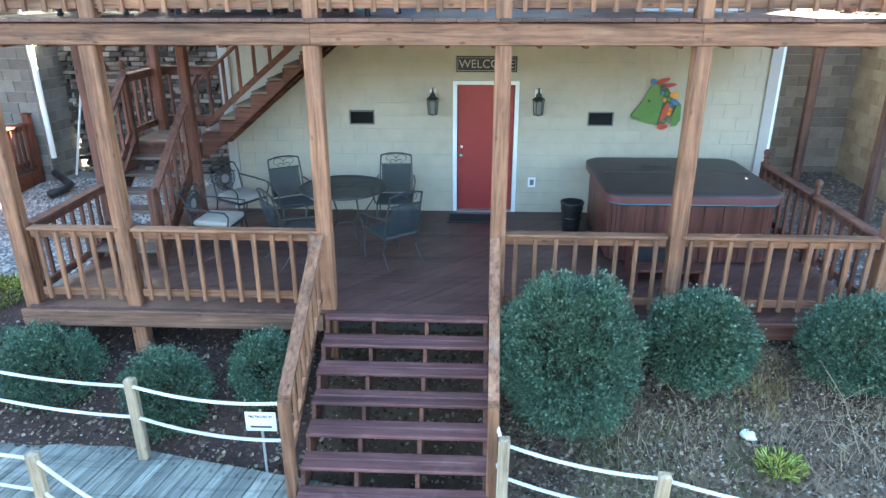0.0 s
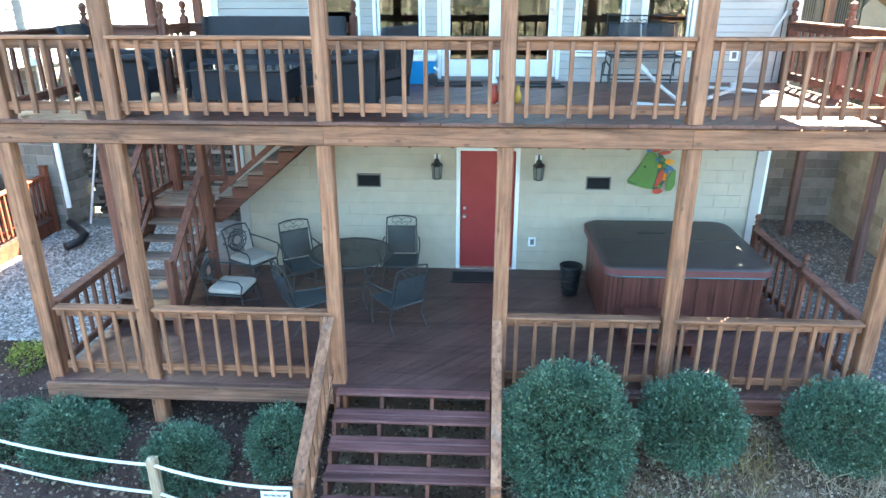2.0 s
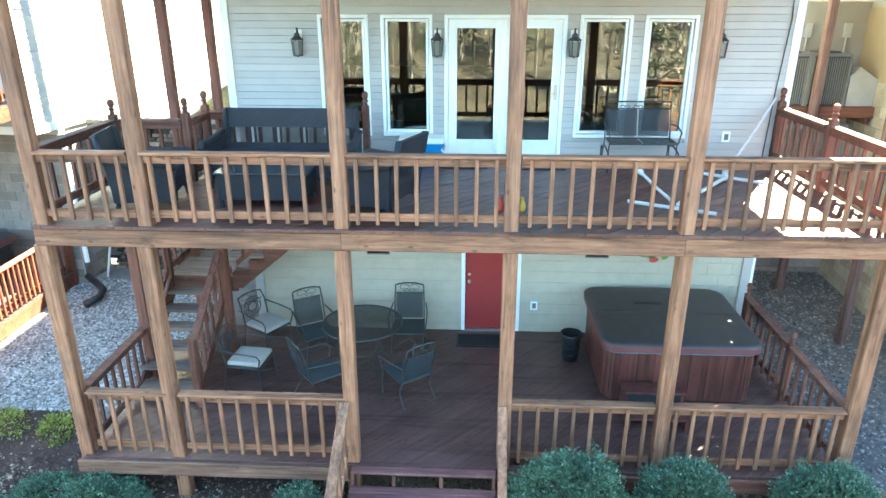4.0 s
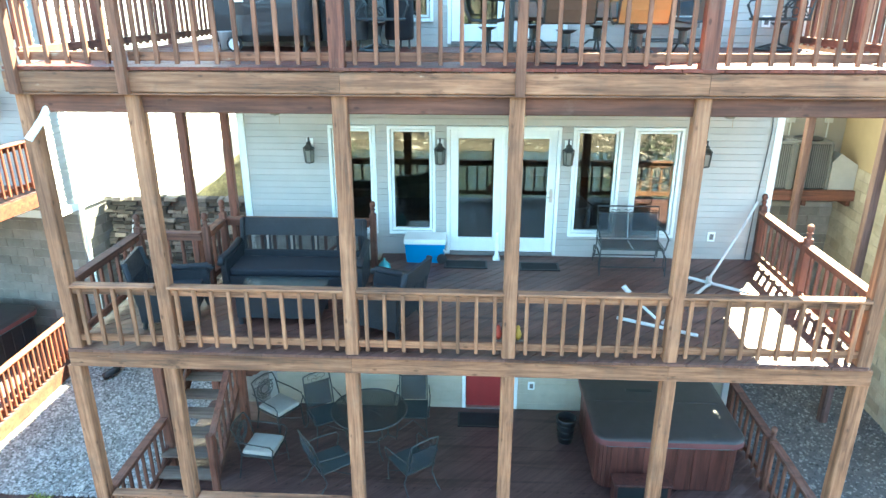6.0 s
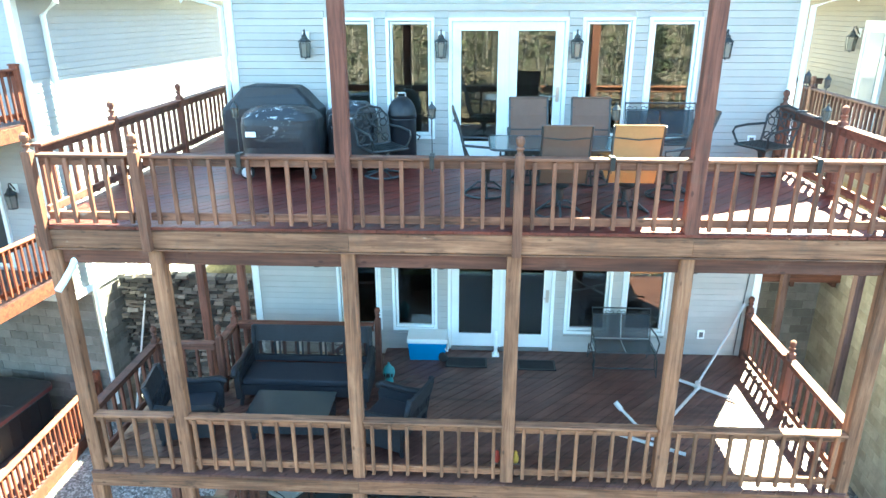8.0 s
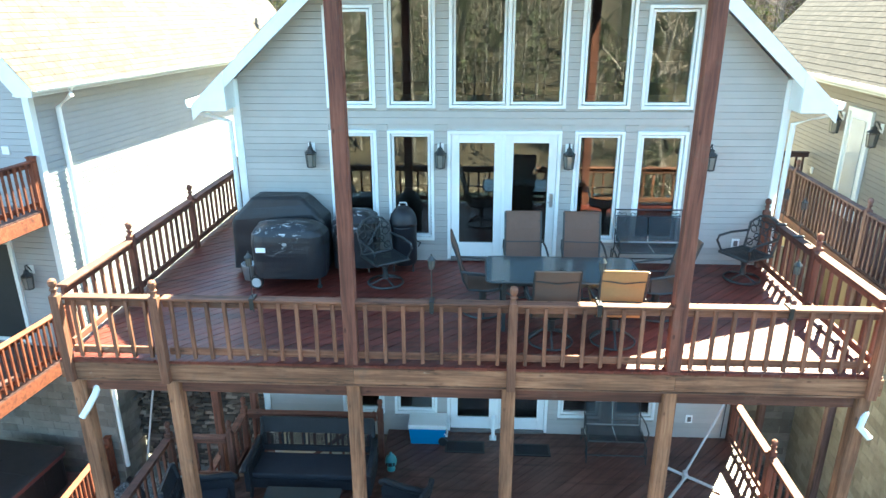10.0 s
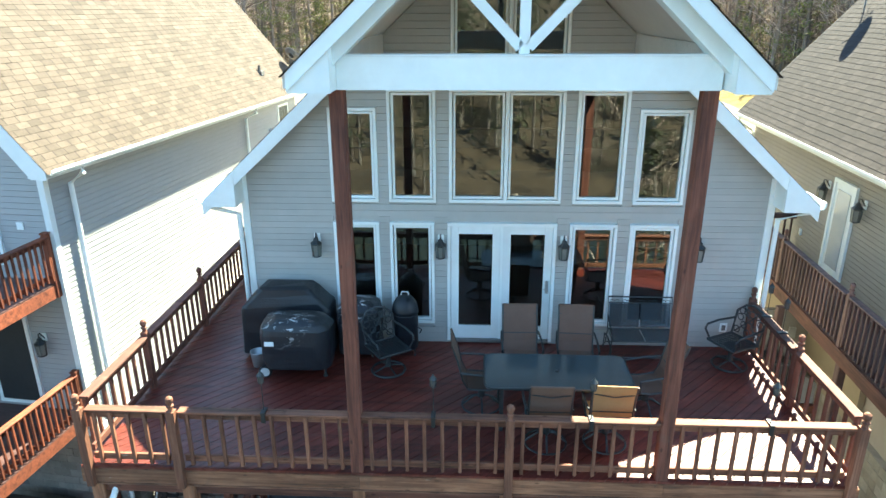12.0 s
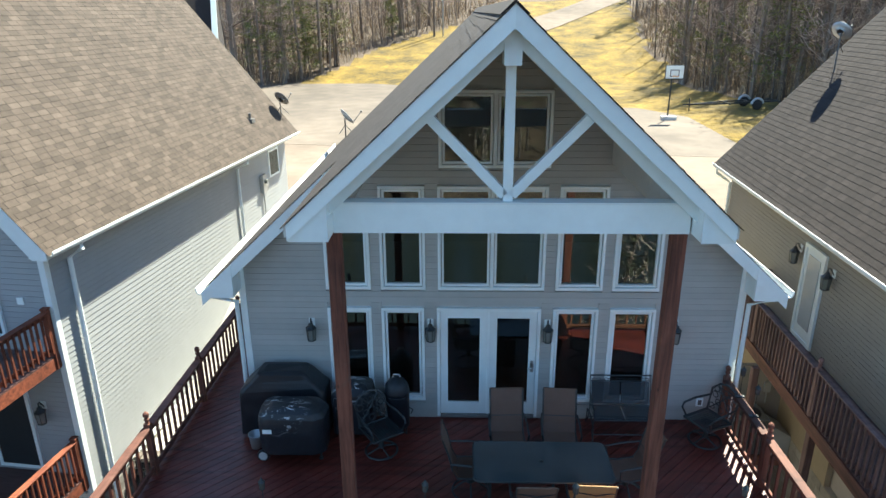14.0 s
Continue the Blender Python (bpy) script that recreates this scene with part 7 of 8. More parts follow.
# ---- boardwalk with rope fence ----
walk_path = thing("boardwalk", "grey weathered plank boardwalk below the steps", "boardwalk", kind="structure")
BW = [(-9.0, 0.1), (-5.0, -0.72), (-1.6, -1.42), (2.0, -2.12), (7.0, -3.1)]
k = 0
for (ax, ay), (bx, by) in zip(BW, BW[1:]):
    d = Vector((bx - ax, by - ay))
    L = d.length
    d.normalize()
    nrm = Vector((d.y, -d.x))
    t = 0.0
    while t < L:
        p = Vector((ax, ay)) + d * t + nrm * 0.65
        ang = math.degrees(math.atan2(d.y, d.x))
        me = Mesh().stick(-0.68, 0.68, -0.067, 0.067, -0.035, 0.0, 0.005, 0)
        part("plank", me, grey_boards, walk_path, m=pose(p.x, p.y, -1.08, random.uniform(-0.4, 0.4), random.uniform(-0.2, 0.2), ang - 90 + random.uniform(-0.4, 0.4)))
        t += 0.142
    for off in (0.12, 1.18):
        c = Vector((ax, ay)) + d * L * 0.5 + nrm * off
        part("bearer", Mesh().box(-L / 2, L / 2, -0.03, 0.03, -0.3, -0.037), grey_boards, walk_path, m=pose(c.x, c.y, -1.08, 0, 0, math.degrees(math.atan2(d.y, d.x))))


def rope_post(x, y, top, lean=0.0):
    e = thing("rope_post", "pale weathered round-topped timber rope post", "post", pose(x, y, -1.3, lean, lean * 0.7), "rope posts")
    h = top + 1.28
    part("shaft", Mesh().stick(-0.05, 0.05, -0.05, 0.05, 0.0, h, 0.014).lathe([(0.045, h), (0.03, h + 0.015), (0.005, h + 0.02)], 8), pale_post, e)
    return e


def rope(a, b, sag, label="sagging twisted white rope between fence posts"):
    """Three strands laid round a sagging line."""
    a, b = Vector(a), Vector(b)
    n = max(12, int((b - a).length / 0.022))
    side = Vector((b.y - a.y, a.x - b.x, 0)).normalized()
    me = Mesh()
    for s in range(3):
        pts = []
        for k in range(n + 1):
            t = k / n
            w = 2 * math.pi * (s / 3 + t * (b - a).length / 0.13)
            pts.append(a.lerp(b, t) - Vector((0, 0, sag * 4 * t * (1 - t))) + (side * math.cos(w) + Vector((0, 0, math.sin(w)))) * 0.009)
        me.tube(pts, 0.0105, 5)
    return solo("rope", me, rope_m, label, "rope", group="fence ropes", smooth=True)


# x, y and the height of the top
rp = {"a": (-3.26, -1.15, -0.15), "b": (0.36, -1.72, -0.27), "c": (1.67, -2.03, -0.34), "d": (-3.88, -1.85, -0.48), "e": (-6.5, -0.45, -0.1), "f": (3.4, -2.42, -0.4), "g": (-2.0, -2.75, -0.6)}
for i, q in enumerate(rp.values()):
    rope_post(*q, (-1.5, 1.0, 2.0, 0.5, 0, 1, 0)[i])


def tied(k, down):
    return rp[k][0], rp[k][1], rp[k][2] - down


for down, hl, hr in ((0.08, -0.06, -0.13), (0.44, -0.46, -0.52)):
    rope(tied("e", down), tied("a", down), 0.12)
    rope(tied("a", down), (-1.65, -1.62, hl), 0.07)
    rope((0.29, -1.62, hr), tied("b", down), 0.02)
    rope(tied("b", down), tied("c", down), 0.06)
    rope(tied("c", down), tied("f", down), 0.06)
    rope(tied("d", down), tied("g", down), 0.1)
    rope((-6.8, -1.2, -0.4 - down), tied("d", down), 0.1)
# small lawn sign
yard_sign = e = thing("lawn_sign", "small white plastic yard sign on metal stake", "sign", pose(-1.95, -1.3, -1.21))
part("stake", Mesh().box(-0.012, 0.012, 0.004, 0.012, 0.0, 0.85), galv_m, e)
part("panel", Mesh().stick(-0.15, 0.15, -0.004, 0.003, 0.61, 0.825, 0.002, 0), white_m, e)
for z, w in ((0.66, 0.105),):
    part("text_bar", Mesh().box(-w, w, -0.007, -0.0045, z - 0.011, z + 0.011), sign_black, e, "dark bar of unreadable writing")


# ---- lower deck ----
def letters(text, size, mat, parent, m, name="lettering", depth=0.004):
    cu = bpy.data.curves.new(name, "FONT")
    cu.body, cu.size, cu.extrude, cu.align_x, cu.align_y = text, size, depth, "CENTER", "CENTER"
    tmp = new(name, cu)
    me = bpy.data.meshes.new_from_object(tmp)
    bpy.data.objects.remove(tmp)
    me.name = name
    me.materials.append(mat)
    ob = new(name, me)
    ob.parent = parent
    ob.matrix_basis = m
    return ob


e = thing("welcome_sign", "dark wooden sign lettered WELCOME above the door", "sign", pose(0.235, WALL1 - 0.005, 2.35))
eased(part("board", Mesh().box(-0.45, 0.45, -0.025, 0.0, -0.115, 0.115), sign_black, e))
part("border", framed(Mesh(), -0.43, 0.43, -0.095, 0.095, 0.006, -0.029, -0.0255), letter_m, e)
letters("WELCOME", 0.17, letter_m, e, pose(0, -0.028, 0, 90))
for x in (-0.566, 1.018):
    wall_lantern(pose(x, WALL1, 1.84), 0.84)
for x, y, z in ((0.98, WALL1, 0.55), (3.69, WALL - 0.012, 3.52), (4.02, WALL - 0.012, 6.78)):
    e = thing("outlet", "small white outlet cover on wall", "outlet", pose(x, y, z), "wall outlets")
    eased(part("cover", Mesh().box(-0.06, 0.06, -0.02, 0.0, -0.08, 0.08), white_m, e), 0.004)
    part("flap", Mesh().box(-0.03, 0.03, -0.028, -0.021, -0.045, 0.045), ac_m, e)

# painted metal fish on the wall
e = thing("wall_fish", "green painted metal fish with red and orange fins", "decoration", pose(2.78, WALL1 - 0.03, 1.75))
def slab(poly, y0=-0.02, y1=0.0):
    return Mesh().prism(poly, -y1, -y0, XZ)
def blob(cx, cz, rx, rz_, turn, y0, y1, point=0.0):
    """A rounded plate, drawn out to a point at one end."""
    out = []
    for k in range(14):
        a = 2 * math.pi * k / 14
        u, w_ = rx * math.cos(a) * (1 + point * (math.cos(a) > 0.9)), rz_ * math.sin(a)
        out.append((cx + u * math.cos(turn) - w_ * math.sin(turn), cz + u * math.sin(turn) + w_ * math.cos(turn)))
    return slab(out, y0, y1)


eased(part("body", slab([(-0.37, -0.13), (-0.35, -0.19), (-0.24, -0.22), (-0.1, -0.26), (0.06, -0.28), (0.1, -0.18), (0.11, 0.0), (0.09, 0.16), (0.03, 0.28), (-0.05, 0.34), (-0.11, 0.3), (-0.16, 0.18), (-0.24, 0.04), (-0.31, -0.06)]), green_m, e), 0.008)
eased(part("flank", slab([(0.02, -0.27), (0.14, -0.27), (0.2, -0.16), (0.25, 0.0), (0.22, 0.14), (0.14, 0.26), (0.05, 0.31), (0.08, 0.14), (0.07, -0.06)], -0.03, -0.021), dark_green, e, "dark green scaled flank"), 0.004)
part("mouth", slab([(-0.37, -0.15), (-0.24, -0.2), (-0.22, -0.19), (-0.36, -0.135)], -0.024, -0.0205), dark_green, e)
eased(part("tail", slab([(0.24, -0.3), (0.32, -0.29), (0.37, -0.2), (0.36, 0.02), (0.33, 0.06), (0.27, -0.04), (0.24, -0.14)], -0.03, -0.012), green_m, e, "pale green tail fin"), 0.005)
for cx, cz, rx, rz_, turn, mt, lab in ((0.04, 0.37, 0.09, 0.035, 0.35, redp_m, "red fin"), (0.15, 0.31, 0.08, 0.03, 0.15, redp_m, "red fin"), (0.12, -0.07, 0.04, 0.13, -0.25, redp_m, "red fin"), (0.1, -0.3, 0.07, 0.045, 0.1, redp_m, "red fin"),
                                       (0.23, 0.17, 0.06, 0.045, 0.0, orange_m, "orange fin"), (0.25, 0.07, 0.06, 0.04, -0.4, bluep_m, "blue fin"), (-0.09, 0.36, 0.04, 0.05, 0.4, bluep_m, "blue fin")):
    part("fin", blob(cx, cz, rx, rz_, turn, -0.045, -0.031, 0.3), mt, e, lab)
for i, (x, z) in enumerate(((0.06, 0.2), (0.13, 0.2), (0.1, 0.1), (0.17, 0.11), (0.16, 0.0), (0.21, 0.02), (0.19, -0.1), (0.13, -0.22), (0.08, -0.2), (0.2, -0.04))):
    part("scale", Mesh().lathe([(0.034, 0), (0.03, 0.008), (0.012, 0.012)], 10, pose(x, -0.031, z, 90)), (bluep_m, green_m, orange_m, green_m, green_m, bluep_m, orange_m, green_m, redp_m, orange_m)[i], e)
part("eye", Mesh().lathe([(0.018, 0), (0.012, 0.008)], 10, pose(-0.12, -0.021, 0.08, 90)), black_pl, e)

hot_tub(pose(2.86, 2.48, D1), 2.2, 1.98, 0.95)
e = thing("tub_step", "dark reddish wooden step beside the hot tub", "step", pose(2.42, 1.12, D1))
for y0, y1, z in ((-0.3, -0.02, 0.2), (0.02, 0.3, 0.4)):
    part("tread", Mesh().stick(-0.42, 0.42, y0, y1, z - 0.035, z, 0.006, 0), tubwood, e)
for x in (-0.4, 0.36):
    part("side_panel", Mesh().box(x, x + 0.04, -0.28, 0.29, 0.0, 0.164).box(x, x + 0.04, 0.03, 0.29, 0.164, 0.364), tubwood, e)
part("riser", Mesh().box(-0.36, 0.36, 0.025, 0.045, 0.17, 0.36), black_pl, e)
e = thing("waste_bin", "black ribbed plastic bin beside hot tub", "bin", pose(1.5, 2.72, D1) @ Matrix.Scale(0.8, 4))
part("body", Mesh().lathe([(0.15, 0.0), (0.2, 0.52), (0.215, 0.55), (0.215, 0.58), (0.19, 0.58), (0.14, 0.05)], 20), black_pl, e, "", True)
for k in range(3):
    part("rib", Mesh().lathe([(0.168 + 0.014 * k, 0.13 + 0.15 * k), (0.176 + 0.014 * k, 0.14 + 0.15 * k), (0.174 + 0.014 * k, 0.155 + 0.15 * k)], 20), black_pl, e)


def doormat(x0, x1, y0, y1, z):
    e = thing("doormat", "black rubber doormat on deck boards", "mat", pose((x0 + x1) / 2, (y0 + y1) / 2, z + 0.002), "doormats")
    w, d = (x1 - x0) / 2, (y1 - y0) / 2
    eased(part("pad", Mesh().box(-w, w, -d, d, 0.0, 0.014), mat_m, e), 0.005)
    part("border", Mesh().box(-w, w, -d, -d + 0.03, 0.0145, 0.02).box(-w, w, d - 0.03, d, 0.0145, 0.02).box(-w, -w + 0.03, -d + 0.03, d - 0.03, 0.0145, 0.02).box(w - 0.03, w, -d + 0.03, d - 0.03, 0.0145, 0.02), black_pl, e)


doormat(-0.33, 0.42, 3.02, 3.45, D1)
doormat(-0.56, 0.12, 2.78, 3.1, D2)
doormat(0.62, 1.24, 2.74, 3.06, D2)


def scrolls(me, x, z, r, y=0.0):
    """A pair of iron scrolls in an upright plane."""
    for s in (-1, 1):
        pts = []
        for k in range(13):
            a = k / 12 * 4.4
            rad = r * (1 - 0.055 * k)
            pts.append((x + s * (r * 1.0 - rad * math.cos(a)), y, z + rad * math.sin(a) * 0.8))
        me.tube(pts, 0.005, 4, False)


def patio_chair(m, high=True, cushion=False, label="", rocker=True, slats=False):
    """Wrought-iron armchair; seat faces -y."""
    e = thing("patio_chair", label or "dark wrought-iron mesh patio chair with scrolled high back", "chair", m, "patio chairs")
    bh = 0.98 if high else 0.86
    fr = Mesh()
    for s in (-1, 1):
        fr.tube([(0.24 * s, 0.26, 0.42), (0.24 * s, 0.33, 0.75), (0.23 * s, 0.4, bh)], 0.012, 6)
        fr.tube([(0.27 * s, 0.34, 0.68), (0.3 * s, 0.05, 0.66), (0.3 * s, -0.24, 0.64), (0.29 * s, -0.28, 0.58), (0.27 * s, -0.24, 0.42)], 0.011, 6)
    fr.tube([(-0.23, 0.4, bh), (-0.1, 0.41, bh + 0.03), (0.1, 0.41, bh + 0.03), (0.23, 0.4, bh)], 0.012, 6)
    fr.tube([(-0.23, 0.385, bh - 0.13), (0.23, 0.385, bh - 0.13)], 0.008, 5)
    part("frame", fr, iron_m, e)
    sc = Mesh()
    scrolls(sc, 0.0, bh - 0.1, 0.06, 0.393)
    scrolls(sc, 0.0, bh - 0.05, 0.1, 0.397)
    part("scrollwork", sc, iron_m, e)
    if slats:
        for k in range(7):
            a = k * 0.9
            ring = Mesh().tube([(0.13 * math.cos(t) + 0.05 * math.cos(a), 0.34, 0.66 + 0.13 * math.sin(t) + 0.05 * math.sin(a)) for t in np.linspace(0, 6.28, 14)], 0.007, 4, False)
            part("back_ring", ring, iron_m, e)
    else:
        n = 6
        rows = [(0.27 + 0.12 * t + 0.02 * math.sin(t * 3.1), 0.44 + (bh - 0.57) * t) for t in (i / n for i in range(n + 1))]
        v = [(x, y + d, z) for d in (0, 0.006) for y, z in rows for x in (-0.22, 0.22)]
        o = 2 * (n + 1)
        f = [(2 * i, 2 * i + 1, 2 * i + 3, 2 * i + 2) for i in range(n)] + [(o + 2 * i, o + 2 * i + 2, o + 2 * i + 3, o + 2 * i + 1) for i in range(n)]
        f += [(2 * i, 2 * i + 2, o + 2 * i + 2, o + 2 * i) for i in range(n)] + [(2 * i + 1, o + 2 * i + 1, o + 2 * i + 3, 2 * i + 3) for i in range(n)]
        bk = Mesh().add(v, f + [(0, o, o + 1, 1), (o - 2, o - 1, 2 * o - 1, 2 * o - 2)])
        part("backrest", bk, mesh_sling, e)
    part("seat", Mesh().stick(-0.25, 0.25, -0.25, 0.27, 0.405, 0.42, 0.005, 0), sling_m, e)
    part("seat_rim", Mesh().tube([(-0.25, -0.25, 0.41), (0.25, -0.25, 0.41), (0.25, 0.27, 0.41), (-0.25, 0.27, 0.41), (-0.25, -0.25, 0.41)], 0.012, 6), iron_m, e)
    if cushion:
        c = eased(part("cushion", Mesh().box(-0.24, 0.24, -0.25, 0.25, 0.422, 0.5), cushion_m, e, "pale beige seat cushion", True), 0.03, 4)
        part("piping", Mesh().tube([(-0.235, -0.245, 0.46), (0.235, -0.245, 0.46), (0.235, 0.245, 0.46), (-0.235, 0.245, 0.46), (-0.235, -0.245, 0.46)], 0.007, 5), cushion_m, c)
    for s in (-1, 1):
        if rocker:
            part("leg", Mesh().tube([(0.24 * s, -0.25, 0.41), (0.25 * s, -0.28, 0.2), (0.26 * s, -0.24, 0.02), (0.27 * s, -0.3, 0.0)], 0.011, 6), iron_m, e)
            part("leg", Mesh().tube([(0.24 * s, 0.26, 0.41), (0.25 * s, 0.2, 0.22), (0.26 * s, 0.32, 0.05), (0.27 * s, 0.4, 0.0)], 0.011, 6), iron_m, e)
        else:
            part("leg", Mesh().tube([(0.26 * s, -0.24, 0.41), (0.27 * s, -0.28, 0.0)], 0.012, 6), iron_m, e)
            part("leg", Mesh().tube([(0.24 * s, 0.26, 0.41), (0.26 * s, 0.32, 0.0)], 0.012, 6), iron_m, e)
    part("stretcher", Mesh().tube([(-0.25, -0.27, 0.16), (0, 0.0, 0.2), (0.25, -0.27, 0.16)], 0.008, 5), iron_m, e)
    return e


c0 = patio_chair(pose(-1.1, 2.9, D1, 0, 0, 2))
copy_thing(c0, pose(-2.56, 2.68, D1, 0, 0, 32))
copy_thing(c0, pose(-2.22, 1.5, D1, 0, 0, 128))
copy_thing(c0, pose(-1.0, 1.55, D1, 0, 0, -142))
CL = "black wrought-iron armchair with pale seat cushion"
c1 = patio_chair(pose(-3.34, 1.75, D1, 0, 0, 84), False, True, CL, False, True)
copy_thing(c1, pose(-3.4, 2.85, D1, 0, 0, 58))

e = thing("round_table", "round black iron mesh patio table", "table", pose(-1.76, 2.4, D1))
top = Mesh()
R = 0.61
rim_ = Mesh().tube([(R * math.cos(a), R * math.sin(a), 0.73) for a in np.linspace(0, 2 * math.pi, 41)], 0.014, 6, False)
for k in range(-20, 21):
    x = k * 0.03
    h = math.sqrt(max(0, R * R - x * x))
    top.box(x - 0.006, x + 0.006, -h, h, 0.726, 0.73).box(-h, h, x - 0.006, x + 0.006, 0.722, 0.7255)
part("mesh_top", top, iron_m, e)
part("rim", rim_, iron_m, e)
for k in range(8):
    a = k * math.pi / 4
    fl = Mesh().tube([(0.05 * math.cos(a), 0.05 * math.sin(a), 0.734), (0.24 * math.cos(a + 0.12), 0.24 * math.sin(a + 0.12), 0.734), (0.42 * math.cos(a), 0.42 * math.sin(a), 0.734)], 0.006, 4)
    part("petal", fl, iron_m, e)
for k in range(4):
    a = k * math.pi / 2 + 0.6
    c, s = math.cos(a), math.sin(a)
    part("leg", Mesh().tube([(0.4 * c, 0.4 * s, 0.72), (0.46 * c, 0.46 * s, 0.5), (0.3 * c, 0.3 * s, 0.3), (0.34 * c, 0.34 * s, 0.1), (0.46 * c, 0.46 * s, 0.0)], 0.012, 6), iron_m, e)
part("ring_stretcher", Mesh().tube([(0.3 * math.cos(a), 0.3 * math.sin(a), 0.3) for a in np.linspace(0, 2 * math.pi, 25)], 0.009, 5, False), iron_m, e)


# ---- middle deck ----
for x in (-2.69, -0.645, 1.327, 3.4):
    wall_lantern(pose(x, WALL - 0.018, 4.9), 0.84)
for x in (-2.645, -0.641, 1.317, 3.43):
    wall_lantern(pose(x, WALL - 0.018, 8.2), 0.84)


def wicker_seat(m, w, label, name="wicker_chair"):
    """Deep wicker seat with lattice back; faces -y."""
    e = thing(name, label, "chair" if w < 1 else "sofa", m, "wicker seats")
    h = w / 2
    part("base", Mesh().box(-h + 0.05, h - 0.05, -0.3, 0.3, 0.16, 0.34), wicker_m, e)
    eased(part("cushion", Mesh().box(-h + 0.09, h - 0.09, -0.31, 0.24, 0.345, 0.45), dark_cushion, e, "dark blue-black seat cushion"), 0.03, 3)
    for s in (-1, 1):
        arm = Mesh().prism([(-0.36, 0.12), (0.34, 0.12), (0.36, 0.62), (-0.02, 0.58), (-0.34, 0.6), (-0.38, 0.5)], -0.04, 0.04, Matrix(((0, 0, 1, s * (h - 0.04)), (1, 0, 0, 0), (0, 1, 0, 0), (0, 0, 0, 1))))
        part("arm_panel", arm, wicker_m, e)
        part("arm_roll", Mesh().tube([(s * (h - 0.02), -0.42, 0.56), (s * (h - 0.01), -0.34, 0.62), (s * (h - 0.02), 0.0, 0.61), (s * (h - 0.03), 0.36, 0.66)], 0.05, 8), wicker_m, e, "", True)
        part("back_post", Mesh().tube([(s * (h - 0.05), 0.3, 0.1), (s * (h - 0.06), 0.38, 0.55), (s * (h - 0.07), 0.45, 0.98)], 0.035, 8), wicker_m, e, "", True)
        for y in (-0.3, 0.3):
            part("leg", Mesh().tube([(s * (h - 0.08), y, 0.18), (s * (h - 0.06), y * 1.1, 0.0)], 0.03, 7), wicker_m, e)
    part("back_top", Mesh().add([(-h + 0.06, 0.41, 0.72), (h - 0.06, 0.41, 0.72), (h - 0.06, 0.46, 0.99), (-h + 0.06, 0.46, 0.99), (-h + 0.06, 0.45, 0.71), (h - 0.06, 0.45, 0.71), (h - 0.06, 0.5, 0.98), (-h + 0.06, 0.5, 0.98)],
                                [(0, 1, 2, 3), (7, 6, 5, 4), (3, 2, 6, 7), (0, 4, 5, 1), (0, 3, 7, 4), (1, 5, 6, 2)]), wicker_m, e)
    part("back_low", Mesh().box(-h + 0.06, h - 0.06, 0.34, 0.39, 0.4, 0.5), wicker_m, e)
    n = max(2, int(round(w / 0.36)))
    step = (w - 0.16) / n
    for k in range(n):
        x0 = -h + 0.08 + k * step
        for u in (0.0, 0.1, 0.9) if k == 0 else (0.1, 0.9):
            xb = x0 + step * u
            part("back_slat", Mesh().box(xb - 0.012, xb + 0.012, 0.37, 0.41, 0.5, 0.72), wicker_m, e)
        lat = Mesh()
        a, b, z0, z1 = x0 + step * 0.1 + 0.02, x0 + step * 0.9 - 0.02, 0.5, 0.72
        for sg in (1, -1):
            c = a - (z1 - z0)
            while c < b:
                lo, hi = max(a, c), min(b, c + z1 - z0)
                c += 0.032
                if hi - lo < 0.02:
                    continue
                pts = [(x, 0.39 + (z - 0.5) * 0.1, z) for x, z in ((lo, z0 + lo - c + 0.032), (hi, z0 + hi - c + 0.032))]
                lat.tube([(p[0], p[1], p[2] if sg > 0 else z0 + z1 - p[2]) for p in pts], 0.005, 3, False)
        part("lattice", lat, wicker_m, e)
    return e


wicker_seat(pose(-2.6, 1.88, D2) @ Matrix.Diagonal((1, 1, 0.94, 1)), 1.95, "dark wicker settee with lattice back panels", "wicker_settee")
wicker_seat(pose(-3.98, 0.92, D2, 0, 0, 100) @ Matrix.Diagonal((1, 1, 0.9, 1)), 0.78, "dark wicker armchair with lattice back")
wicker_seat(pose(-1.2, 0.86, D2, 0, 0, -112) @ Matrix.Diagonal((1, 1, 0.9, 1)), 0.78, "dark wicker armchair with lattice back")
e = thing("coffee_table", "dark wicker coffee table with pale glass top", "table", pose(-2.58, 1.0, D2))
part("top", Mesh().stick(-0.56, 0.56, -0.3, 0.3, 0.4, 0.425, 0.01, 0), table_glass, e, "smoked glass top")
part("apron", Mesh().box(-0.53, 0.53, -0.28, 0.28, 0.1, 0.398), wicker_m, e)
for x in (-0.5, 0.5):
    for y in (-0.25, 0.25):
        part("leg", Mesh().tube([(x, y, 0.12), (x, y, 0.0)], 0.03, 8), wicker_m, e)
e = thing("lantern_jar", "small teal ceramic lantern on deck boards", "ornament", pose(-1.42, 2.3, D2))
part("jar", Mesh().lathe([(0.07, 0.0), (0.075, 0.02), (0.045, 0.05), (0.085, 0.1), (0.1, 0.17), (0.085, 0.24), (0.04, 0.29), (0.015, 0.31), (0.022, 0.33), (0.003, 0.35)], 14), teal_m, e, "", True)
part("cutouts", Mesh().box(-0.03, 0.03, -0.101, -0.096, 0.13, 0.2).box(-0.07, -0.045, -0.09, -0.08, 0.13, 0.19).box(0.045, 0.07, -0.09, -0.08, 0.13, 0.19), black_pl, e)
e = thing("cooler", "blue cooler box with white lid against wall", "cooler", pose(-0.87, 3.18, D2))
